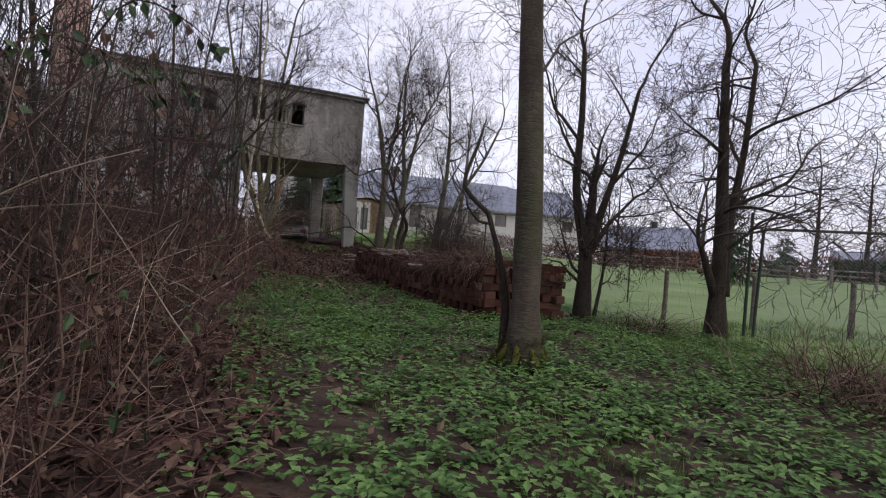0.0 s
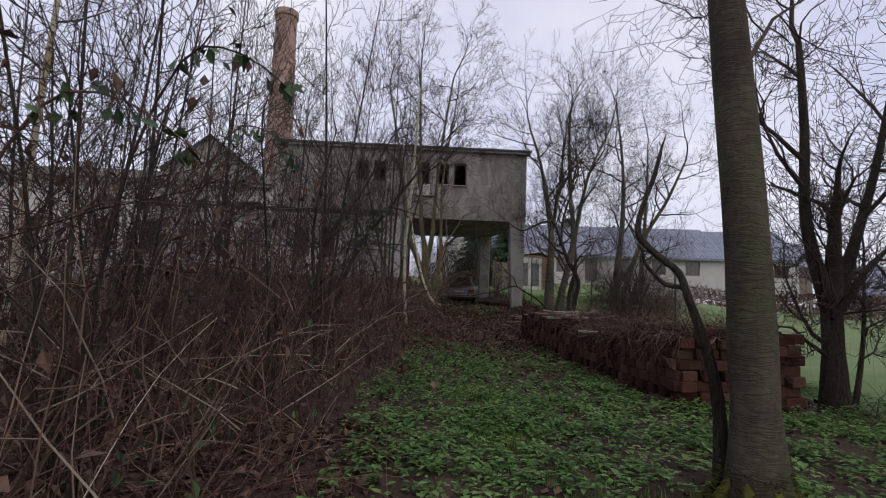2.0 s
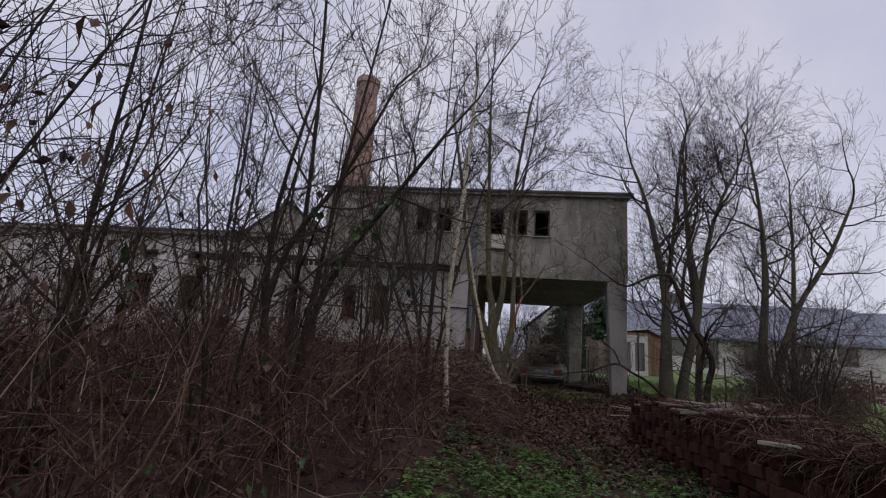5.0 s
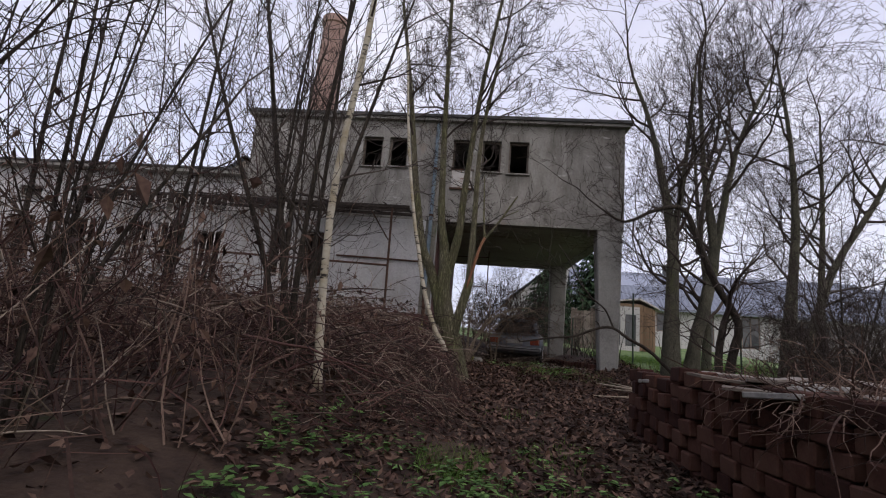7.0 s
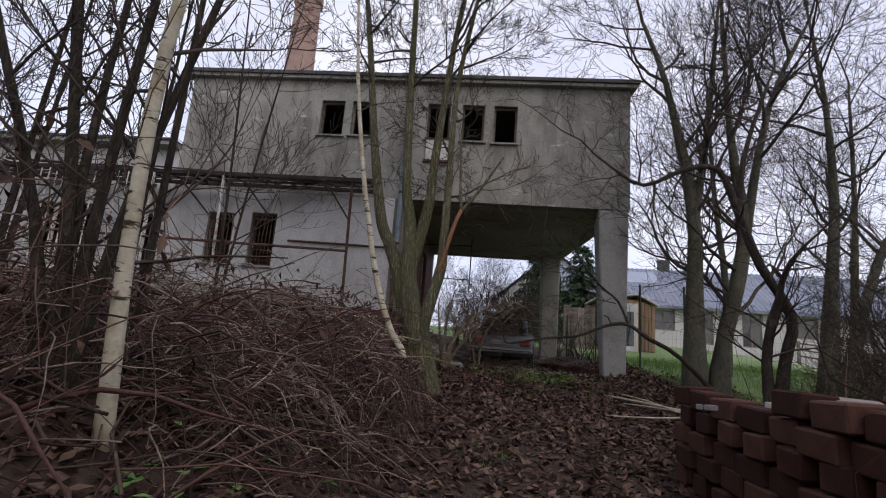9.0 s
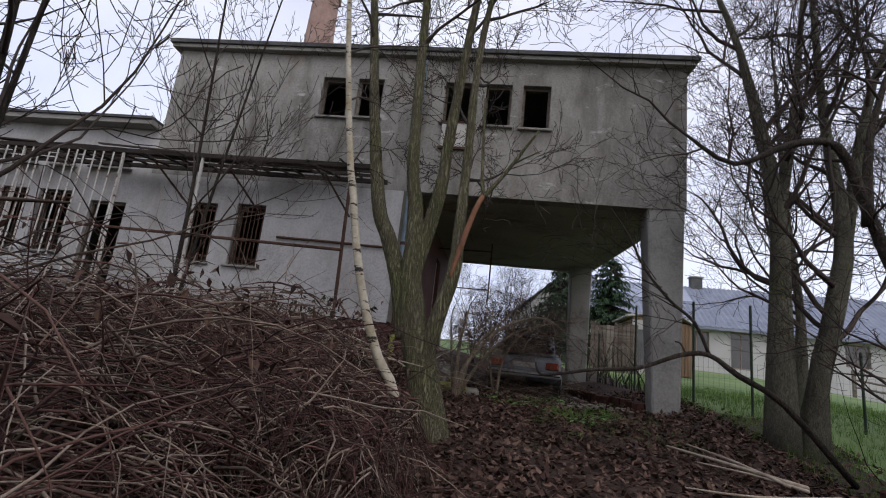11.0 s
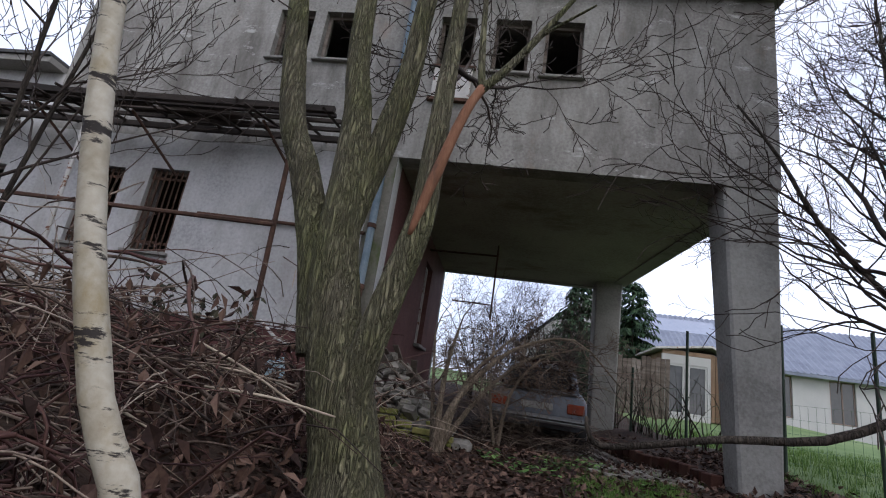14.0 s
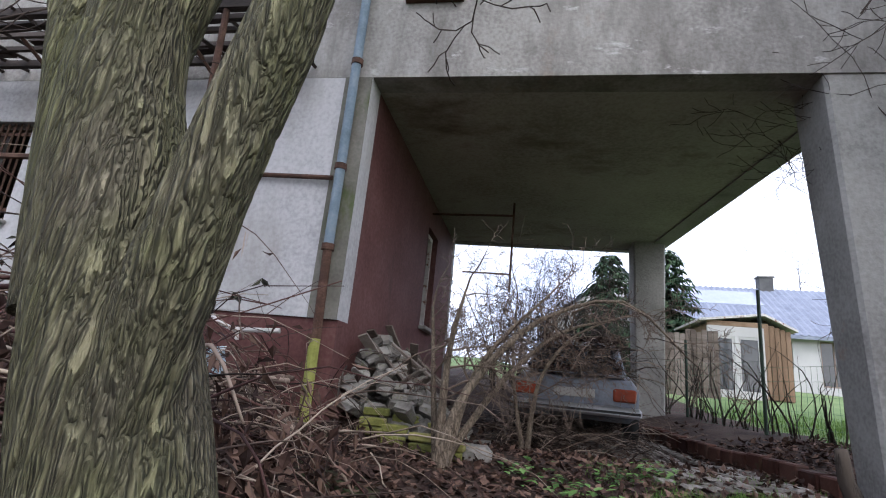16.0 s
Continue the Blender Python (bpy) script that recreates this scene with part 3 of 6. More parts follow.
for i in range(11):
    x, L = rnd(-6.4, 1.5), rnd(0.9, 2.3)
    y, z = rnd(24.05, 25.1), rnd(4.2, 4.34)
    m = Matrix.Translation((x, y, z)) @ Euler((rnd(-0.2, 0.2), rnd(-0.06, 0.06), rnd(-0.12, 0.12))).to_matrix().to_4x4()
    part("batten", Shape().box((0, -0.05, -0.012), (L, 0.05, 0.012), 0.0, m), M["wet_wood"], canopy)
for x in (-5.8, -4.0, -1.9, -0.3, 2.55):
    part("post", Shape().tube([(x + 0.1, 24.15, land(x, 24.1) - 0.1), (x, 24.14, 4.14)], [0.03, 0.03], 8), M["rust_metal"] if x > 2 else M["white_metal"], canopy)
for x in (-1.1, 0.4, 2.3):
    part("brace", Shape().tube([(x, 25.15, 3.5), (x - 0.35, 24.4, 4.1)], [0.02, 0.02], 6), M["rust_metal"], canopy)
for y, z in ((24.3, 4.17), (24.5, 4.2), (24.72, 4.2)):
    part("purlin", Shape().box((-6.4, y, z), (2.95, y + 0.045, z + 0.05)), M["wet_wood"], canopy)
for i in range(17):
    x = -4.9 + 0.19 * i
    part("cage_bar", Shape().tube([(x + rnd(-0.03, 0.03), 24.05, land(x, 24) + 0.3), (x + rnd(-0.04, 0.04), 24.08, 4.1)], [0.014, 0.014], 6), M["white_metal"], canopy)
part("rail", Shape().tube([(-5.8, 24.12, 2.72), (2.6, 24.12, 2.62)], [0.028, 0.028], 6), M["rust_metal"], canopy)


# ---------------- chimney behind ----------------
def tall_chimney():
    t = thing("factory_chimney", (-6.5, 41, 1.0), "tall round red brick factory chimney", "chimney")
    prof = [(-0.5, 1.15), (12, 0.95), (20.0, 0.78), (21.2, 0.76), (21.25, 0.88), (21.7, 0.88), (21.72, 0.6)]
    part("shaft", Shape().tube([(-6.5, 41, z) for z, r in prof], [r for z, r in prof], 20), M["chimney_brick"], t, soft=False)
    for z in (5, 9, 13, 17):
        part("band", Shape().tube([(-6.5, 41, z), (-6.5, 41, z + 0.12)], [1.17 - 0.022 * z, 1.17 - 0.022 * z], 20), M["rust_metal"], t)


tall_chimney()


# ---------------- trees ----------------
TIP = [0.003]  # least radius of a twig


def limb(s, p, d, length, r, level, deep, sides, curl, rise, kids, taper_to=0.35, shrink=0.62):
    """A limb and its offshoots, as tapered tubes."""
    n = max(3, int(length / (0.28 if level < 2 else 0.2)))
    n = min(n, 9)
    pts, radii = [Vector(p)], [r]
    step = length / n
    for i in range(n):
        d = turned(d, curl)
        d = (d + Vector((0, 0, rise))).normalized()
        pts.append(pts[-1] + d * step)
        radii.append(max(TIP[0], r * (1 - (1 - taper_to) * (i + 1) / n)))
    s.tube(pts, radii, sides[min(level, len(sides) - 1)], cap=False)
    if level >= deep:
        return
    k = kids[min(level, len(kids) - 1)]
    for j in range(k):
        f = 0.25 + 0.75 * (j + random.random()) / k
        i = min(n - 1, int(f * n))
        q = pts[i].lerp(pts[i + 1], f * n - i if f * n - i < 1 else 1)
        dd = (pts[i + 1] - pts[i]).normalized()
        out = turned(dd, 0.05)
        ax = dd.cross(Vector((rnd(-1, 1), rnd(-1, 1), rnd(-0.4, 0.4)))).normalized()
        out = (dd * rnd(0.55, 0.95) + ax * rnd(0.5, 0.9)).normalized()
        limb(s, q, out, length * shrink * rnd(0.65, 1.15), max(0.003, radii[i] * rnd(0.45, 0.68)), level + 1, deep, sides, curl * 1.15, rise, kids, 0.3, shrink)
    limb(s, pts[-1], d, length * shrink * rnd(0.7, 1.0), max(0.003, radii[-1] * 0.9), level + 1, deep, sides, curl * 1.1, rise, kids, 0.3, shrink)


def stem_tube(pts, radii, sides=12, rough=0.05, sub=3, ridges=0.0):
    """A trunk along a few knots, with an uneven girth."""
    P, R = [], []
    V = [Vector(p) for p in pts]
    for i in range(len(V) - 1):
        a, b = V[max(i - 1, 0)], V[min(i + 2, len(V) - 1)]
        for k in range(sub):
            t = k / sub
            p0, p1 = V[i], V[i + 1]
            m0, m1 = (p1 - a) / 2, (b - p0) / 2
            h = p0 * (2 * t ** 3 - 3 * t * t + 1) + m0 * (t ** 3 - 2 * t * t + t) + p1 * (3 * t * t - 2 * t ** 3) + m1 * (t ** 3 - t * t)
            P.append(h)
            R.append(radii[i] + (radii[i + 1] - radii[i]) * t)
    P.append(V[-1])
    R.append(radii[-1])
    s = Shape().tube(P, R, sides, rough=0 if ridges else rough)
    if ridges:
        for i, p in enumerate(P):
            for j in range(sides):
                v = Vector(s.v[i * sides + j])
                o = (v - p).normalized()
                w = noise.noise((v.x * 3, v.y * 3, v.z * 2.2)) * 0.02
                n = noise.noise((v.x * 30 + w * 60, v.y * 30, v.z * 6.5))
                s.v[i * sides + j] = tuple(v + o * (ridges * (min(1.0, abs(n) / 0.22) - 0.6) + w * R[i] * 3))
    return s, P, R


def bare_tree(x, y, stems, label, mat, seed, deep=3, kids=(5, 4, 3, 3), first=0.35, length=1.7, rise=0.05, curl=0.14, name="bare_tree", group="", shrink=0.62, out=0.8, flare=1.35, twig=None, sides=12, sink=0.15, world=False, thick=0.05, plain=0, ridges=0.0, sub=3):
    """A leafless tree: stems given as lists of (dx, dy, z, radius) above the ground."""
    random.seed(seed)
    TIP[0] = 0.0024 if "shrub" in name or y < 9 else 0.0028 if name == "crooked_tree" else 0.0036 if name == "alder_tree" else 0.0042
    z0 = land(x, y)
    t = thing(name, (x, y, z0), label, "tree", group)
    if world:
        stems = [[(a - x, b - y, c - z0, r) for a, b, c, r in st] for st in stems]
    for st in stems:
        pts = [(x + a, y + b, z0 + c - (sink if i == 0 else 0)) for i, (a, b, c, r) in enumerate(st)]
        radii = [r * (flare if i == 0 else 1) for i, (a, b, c, r) in enumerate(st)]
        s, P, R = stem_tube(pts, radii, sides, sub=sub, ridges=ridges)
        part("trunk", s, mat, t, soft=True)
    crown = Shape()
    for st in stems[plain:]:
        pts = [Vector((x + a, y + b, z0 + c)) for a, b, c, r in st]
        radii = [r for a, b, c, r in st]
        total = len(pts) - 1
        for j in range(kids[0]):
            f = first + (1 - first) * (j + random.random()) / kids[0]
            i = min(total - 1, int(f * total))
            u = f * total - i
            q = pts[i].lerp(pts[i + 1], u)
            dd = (pts[i + 1] - pts[i]).normalized()
            ax = dd.cross(Vector((rnd(-1, 1), rnd(-1, 1), rnd(-0.3, 0.3)))).normalized()
            r = radii[i] + (radii[i + 1] - radii[i]) * u
            limb(crown, q, dd * rnd(0.3, 0.8) + ax * out, length * rnd(0.6, 1.2) * (1.25 - 0.6 * f), min(r * 0.62, thick), 1, deep, (6, 5, 4, 3), curl, rise, kids, 0.35, shrink)
        limb(crown, pts[-1], (pts[-1] - pts[-2]), length * 0.9, radii[-1], 1, deep, (6, 5, 4, 3), curl, rise, kids, 0.35, shrink)
    part("crown", crown, twig or M["twig"], t, soft=True)
    return t


# trees beside the path
bare_tree(6.4, 7.35, [[(0, 0, 0, 0.17), (0.01, 0, 0.7, 0.155), (-0.05, 0.0, 2.2, 0.142), (-0.13, 0.02, 3.6, 0.125), (-0.2, 0.02, 5.2, 0.105), (-0.22, 0.05, 7.5, 0.065)]], "slender cherry tree with smooth banded bark and mossy foot", M["bark_cherry"], 11, deep=5, kids=(8, 4, 3, 3, 2), first=0.5, length=1.7, sides=20, flare=1.5, name="cherry_tree", thick=0.022)
bare_tree(6.26, 7.55, [[(6.27, 7.55, -0.48, 0.054), (6.28, 7.55, 0.1, 0.047), (6.2, 7.55, 0.55, 0.041), (6.06, 7.55, 0.95, 0.030), (5.98, 7.55, 1.15, 0.027), (5.82, 7.55, 1.27, 0.026), (5.68, 7.55, 1.42, 0.024), (5.71, 7.55, 1.62, 0.019), (5.8, 7.55, 1.86, 0.017), (5.85, 7.55, 2.04, 0.014)],
    [(6.15, 7.55, 0.7, 0.022), (6.08, 7.6, 1.0, 0.019), (5.9, 7.6, 1.06, 0.017), (5.76, 7.6, 1.2, 0.013), (5.74, 7.6, 1.27, 0.010)]], "dead crooked trunk leaning beside the cherry tree", M["bark_dark"], 12, deep=2, kids=(2, 1, 1), length=0.14, name="dead_tree", sink=0.1, world=True)
bare_tree(10.15, 11.1, [[(0, 0, 0, 0.170), (0, 0, 0.9, 0.141), (0.0, 0, 1.7, 0.141)], [(0, 0, 1.6, 0.104), (-0.35, 0, 2.7, 0.081), (-0.25, 0.1, 4.2, 0.067), (-0.3, 0.1, 5.6, 0.044)], [(0.02, 0, 1.6, 0.096), (0.4, 0, 2.5, 0.074), (0.85, 0.1, 3.6, 0.056), (1.2, 0.1, 5.0, 0.037)], [(0.05, 0, 1.5, 0.059), (0.45, -0.05, 2.0, 0.044), (0.75, -0.05, 2.3, 0.037)], [(0.35, 0.1, 0, 0.037), (0.55, 0.1, 1.0, 0.030), (0.6, 0.1, 1.8, 0.022)]], "old forked fruit tree with several limbs", M["bark_dark"], 13, deep=5, kids=(4, 3, 3, 3, 2), first=0.3, length=1.7, curl=0.2, name="fruit_tree", shrink=0.68, thick=0.04)
bare_tree(11.8, 9.3, [[(0, 0, 0, 0.178), (-0.03, 0, 0.8, 0.141), (-0.02, 0, 1.6, 0.126), (-0.1, 0, 3.2, 0.096), (-0.2, 0, 5, 0.067)], [(0.1, 0, 0.9, 0.096), (0.15, 0, 2.0, 0.081), (0.45, 0, 3.6, 0.059), (0.6, 0, 5.2, 0.037)], [(-0.05, 0, 0.8, 0.067), (-0.45, 0, 1.5, 0.052), (-0.6, 0, 1.75, 0.037), (-0.62, 0, 2.2, 0.026)]], "old fruit tree with hanging outer twigs", M["bark_dark"], 14, deep=5, kids=(7, 4, 3, 2, 2), first=0.35, length=2.0, rise=-0.03, curl=0.2, name="fruit_tree", shrink=0.68, thick=0.04)

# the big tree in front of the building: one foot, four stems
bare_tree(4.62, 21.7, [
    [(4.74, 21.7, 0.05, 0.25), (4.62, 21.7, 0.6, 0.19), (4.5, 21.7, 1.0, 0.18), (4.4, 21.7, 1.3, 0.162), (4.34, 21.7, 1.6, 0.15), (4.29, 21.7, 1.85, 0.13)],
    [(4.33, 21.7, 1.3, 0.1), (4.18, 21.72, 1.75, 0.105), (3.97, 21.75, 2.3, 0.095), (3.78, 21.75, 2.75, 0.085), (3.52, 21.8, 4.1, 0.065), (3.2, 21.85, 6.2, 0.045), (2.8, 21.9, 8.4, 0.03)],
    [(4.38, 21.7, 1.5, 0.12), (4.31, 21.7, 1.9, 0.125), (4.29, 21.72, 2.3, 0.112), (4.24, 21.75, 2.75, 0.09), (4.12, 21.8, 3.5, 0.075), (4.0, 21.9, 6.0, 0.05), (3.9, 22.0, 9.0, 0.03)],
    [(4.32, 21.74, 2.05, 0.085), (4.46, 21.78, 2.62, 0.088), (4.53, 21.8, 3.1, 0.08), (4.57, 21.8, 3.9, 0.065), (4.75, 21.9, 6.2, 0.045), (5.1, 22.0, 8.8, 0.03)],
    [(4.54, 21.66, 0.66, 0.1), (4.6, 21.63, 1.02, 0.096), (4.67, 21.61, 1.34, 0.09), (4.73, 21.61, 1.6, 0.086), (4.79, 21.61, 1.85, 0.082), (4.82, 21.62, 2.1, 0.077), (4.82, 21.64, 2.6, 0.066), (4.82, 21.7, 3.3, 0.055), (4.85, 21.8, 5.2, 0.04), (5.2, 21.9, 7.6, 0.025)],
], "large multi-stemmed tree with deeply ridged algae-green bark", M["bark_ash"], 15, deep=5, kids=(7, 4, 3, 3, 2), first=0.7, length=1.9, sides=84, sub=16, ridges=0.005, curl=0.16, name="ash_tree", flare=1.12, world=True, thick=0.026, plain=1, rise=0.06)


def broken_limb():
    random.seed(31)
    t = thing("broken_limb", (4.8, 21.55, 1.9), "split limb with raw orange heartwood, caught in the large tree", "branch")
    M["raw_wood"] = material("raw_orange_wood", [(0.075, 0.04, 0.026), (0.17, 0.078, 0.042), (0.26, 0.135, 0.08)], 5, 0.8, 0.5, 50, 0.006, stretch=(3, 3, 0.5))
    for nm, knots, mat in (("split_wood", [(4.78, 21.53, 1.86, 0.014), (4.82, 21.535, 2.04, 0.03), (4.88, 21.54, 2.28, 0.033), (4.98, 21.57, 2.68, 0.031), (5.06, 21.6, 2.88, 0.03)], M["raw_wood"]),
                           ("side_branch", [(5.05, 21.6, 2.86, 0.03), (5.2, 21.62, 3.05, 0.026), (5.39, 21.65, 3.35, 0.022), (5.66, 21.7, 3.81, 0.012)], M["bark_ash"]),
                           ("side_branch", [(5.06, 21.6, 2.86, 0.026), (5.03, 21.62, 3.1, 0.024), (5.0, 21.65, 3.5, 0.018), (4.96, 21.7, 4.2, 0.01)], M["bark_ash"]),
                           ("side_branch", [(5.39, 21.65, 3.33, 0.014), (5.5, 21.6, 3.38, 0.01), (5.7, 21.5, 3.45, 0.006)], M["bark_ash"])):
        s, P, R = stem_tube([k[:3] for k in knots], [k[3] for k in knots], 10)
        part(nm, s, mat, t, soft=True)


broken_limb()

# birches
bare_tree(4.6, 20.05, [[(4.68, 20.05, 0.15, 0.045), (4.6, 20.05, 0.62, 0.042), (4.43, 20.05, 0.9, 0.04), (4.25, 20.05, 1.33, 0.037), (4.11, 20.05, 1.81, 0.035), (4.01, 20.06, 2.26, 0.033), (3.89, 20.1, 2.75, 0.03), (3.62, 20.2, 4.25, 0.024), (3.4, 20.3, 6.2, 0.014)]], "thin leaning birch with peeling white bark", M["bark_birch"], 16, deep=3, kids=(5, 3, 3), first=0.7, length=0.8, name="birch_tree", rise=-0.02, sides=14, flare=1.1, world=True, thick=0.012)
bare_tree(3.75, 16.4, [[(0.08, 0, 0, 0.042), (0, 0, 0.8, 0.038), (-0.02, 0, 2.0, 0.036), (0.1, 0.05, 3.6, 0.032), (0.2, 0.1, 6.0, 0.02)]], "slim birch with patchy white bark", M["bark_birch"], 17, deep=3, kids=(8, 3, 3), first=0.4, length=1.0, name="birch_tree", rise=0.02, sides=14, flare=1.1, thick=0.014)
bare_tree(0.4, 8.6, [[(0.0, 0, 0, 0.035), (0.05, 0, 1.2, 0.033), (0.12, 0, 2.5, 0.03), (0.2, 0.05, 4.5, 0.02)]], "slim birch in the thicket", M["bark_birch"], 18, deep=3, kids=(8, 3, 3), first=0.4, length=0.9, name="birch_tree", rise=0.02, sides=12, flare=1.1, thick=0.012)

# trees on the meadow side of the passage
SIDE = [
    (9.15, 23.4, [[(9.15, 23.4, 0.2, 0.176), (9.2, 23.4, 2.2, 0.140), (9.2, 23.4, 3.7, 0.119), (8.78, 23.45, 6.2, 0.056), (8.35, 23.5, 7.6, 0.033)], [(9.2, 23.4, 3.5, 0.075), (9.5, 23.4, 5.2, 0.056), (9.8, 23.45, 7.8, 0.028)]]),
    (9.6, 23.5, [[(9.58, 23.5, 0.25, 0.166), (9.7, 23.5, 1.2, 0.135), (9.95, 23.5, 2.2, 0.129), (10.15, 23.5, 3.4, 0.114), (9.97, 23.5, 5.2, 0.065), (9.9, 23.5, 8.0, 0.033)], [(10.12, 23.5, 3.2, 0.075), (10.7, 23.5, 5.8, 0.056), (11.5, 23.5, 7.6, 0.028)]]),
    (12.3, 25.0, [[(12.3, 25, 0.4, 0.166), (12.58, 25, 2.9, 0.124), (12.74, 25, 4.6, 0.093), (12.72, 25, 6.8, 0.056), (12.5, 25, 9.0, 0.028)]]),
    (12.45, 24.8, [[(12.4, 24.8, 0.4, 0.114), (13.35, 24.8, 3.2, 0.084), (14.5, 24.8, 5.1, 0.065), (15.4, 24.8, 7.0, 0.037)]]),
    (11.1, 26.6, [[(11.1, 26.6, 0.5, 0.114), (11.2, 26.6, 2.6, 0.084), (11.0, 26.6, 5.0, 0.056), (10.9, 26.6, 8.0, 0.028)]]),
    (14.6, 27.5, [[(14.6, 27.5, 0.7, 0.135), (14.7, 27.5, 3.0, 0.093), (14.9, 27.5, 5.5, 0.065), (15.0, 27.5, 8.5, 0.028)]]),
]
for k, (x, y, stems) in enumerate(SIDE):
    bare_tree(x, y, stems, "bare alder with grey-green stems and a dense twiggy crown", M["bark_alder"], 21 + k, deep=5, kids=(11, 4, 3, 2, 2), first=0.24, length=2.2, rise=0.07, curl=0.16, name="alder_tree", group="trees beside the passage", out=0.85, world=True, thick=0.04, shrink=0.64)


bare_tree(9.45, 21.4, [[(9.4, 21.4, 0.0, 0.09), (9.55, 21.4, 0.9, 0.075), (9.68, 21.4, 1.55, 0.068), (9.3, 21.4, 2.25, 0.062), (8.98, 21.3, 3.0, 0.055), (8.7, 21.2, 3.55, 0.048), (8.2, 21.1, 3.5, 0.036), (7.6, 21.0, 3.2, 0.026), (7.15, 20.9, 3.4, 0.016)],
    [(9.0, 21.3, 2.9, 0.045), (9.1, 21.3, 3.8, 0.036), (9.5, 21.3, 5.0, 0.022)],
    [(9.4, 21.45, 0.05, 0.07), (9.35, 21.45, 0.9, 0.065), (9.45, 21.45, 1.5, 0.06)]], "crooked dark tree with twisted limbs reaching over the path", M["bark_dark"], 28, deep=4, kids=(7, 4, 3, 2), first=0.45, length=1.3, name="crooked_tree", world=True, thick=0.018, curl=0.2, rise=0.0, sides=10)


def low_bough():
    t = thing("low_bough", (9.0, 21.8, 0.3), "long dead bough stretched low across the passage", "branch")
    for knots in ([(9.1, 21.9, 0.2, 0.04), (8.26, 21.55, 0.93, 0.037), (7.82, 21.5, 1.16, 0.034), (7.52, 21.48, 1.34, 0.031), (7.22, 21.46, 1.3, 0.028), (6.82, 21.45, 1.13, 0.025), (6.4, 21.45, 1.07, 0.022), (6.09, 21.45, 1.0, 0.02), (5.86, 21.45, 0.96, 0.017), (5.8, 21.45, 1.02, 0.013), (5.79, 21.45, 1.08, 0.009)],
                  [(7.54, 21.5, 1.33, 0.024), (7.39, 21.5, 1.66, 0.02), (7.14, 21.5, 1.87, 0.018), (6.88, 21.5, 2.19, 0.015), (6.7, 21.5, 2.55, 0.011), (6.5, 21.5, 2.85, 0.007)],
                  [(7.3, 21.47, 1.31, 0.013), (7.24, 21.45, 1.42, 0.011), (7.18, 21.45, 1.44, 0.008)]):
        s, P, R = stem_tube([(k[0], k[1], k[2] - 0.04) for k in knots], [k[3] * 0.85 for k in knots], 8, rough=0.1)
        part("bough", s, M["bark_dark"], t, soft=True)
    random.seed(33)
    s = Shape()
    for i in range(9):
        limb(s, (6.88 + 0.06 * i, 21.5, 2.19 - 0.075 * i), (-0.7, rnd(-0.5, 0.2), rnd(-0.2, 0.6)), rnd(0.5, 1.0), 0.008, 2, 4, (4, 4, 3, 3), 0.2, 0.0, (3, 3, 3, 2))
    part("twig", s, M["twig"], t)


low_bough()

# young trees in the thicket and in front of the low wing
random.seed(40)
YOUNG = [(2.2, 18.4, 0.04), (3.3, 17.2, 0.035), (0.4, 18.9, 0.06), (-1.2, 18.0, 0.06), (-2.6, 20.0, 0.07), (-4.2, 17.5, 0.06), (0.9, 22.4, 0.04), (-5.6, 20.5, 0.07), (0.9, 12.0, 0.045), (-0.8, 10.6, 0.045), (-2.6, 12.6, 0.05), (-4.6, 13.5, 0.05), (2.3, 13.6, 0.05), (-0.4, 7.6, 0.04), (1.2, 9.2, 0.035), (-2.4, 8.3, 0.04), (-7.5, 15.5, 0.06), (-6.2, 10.5, 0.05)]
for i, (x, y, r) in enumerate(YOUNG):
    h = rnd(5.5, 8.5) if y > 11 else rnd(4.0, 5.5)
    lean = rnd(-0.4, 0.5)
    r *= 0.72
    stems = [[(0, 0, 0, r), (lean * 0.1, 0, h * 0.2, r * 0.9), (lean * 0.4, rnd(-0.2, 0.2), h * 0.5, r * 0.65), (lean, rnd(-0.3, 0.3), h, r * 0.25)]]
    if i % 2 == 0:
        stems.append([(0.04, 0, 0.1, r * 0.8), (-lean * 0.3 + 0.15, 0.1, h * 0.3, r * 0.65), (0.5 - lean, 0.2, h * 0.85, r * 0.2)])
    bare_tree(x, y, stems, "bare young tree with steep thin branches", M["bark_dark"], 50 + i, deep=4, kids=(9, 3, 3, 2), first=0.22, length=1.5, rise=0.12, curl=0.12, name="young_tree", group="young trees in the thicket", out=0.65, sides=8, thick=0.022)


bare_tree(3.42, 16.5, [
    [(0, 0, 0, 0.04), (-0.1, 0, 0.8, 0.034), (-0.45, 0.1, 2.2, 0.028), (-1.0, 0.2, 4.6, 0.014)],
    [(0.03, 0, 0, 0.036), (0.0, 0.05, 1.0, 0.03), (0.05, 0.1, 2.6, 0.024), (0.3, 0.1, 5.2, 0.012)],
    [(-0.04, 0, 0, 0.034), (-0.3, 0, 0.9, 0.028), (-0.9, -0.1, 2.4, 0.02), (-1.5, -0.1, 4.0, 0.01)],
    [(0.05, 0, 0, 0.032), (0.2, 0, 1.0, 0.026), (0.45, 0.1, 2.4, 0.02), (0.9, 0.1, 4.2, 0.01)],
    [(0, 0.05, 0, 0.03), (-0.18, 0.1, 1.2, 0.025), (-0.2, 0.2, 3.0, 0.015)],
], "dark hazel with a fan of thin stems", M["bark_dark"], 46, deep=3, kids=(7, 3, 3), first=0.3, length=1.0, name="hazel_shrub", rise=0.06, sides=9, thick=0.01)
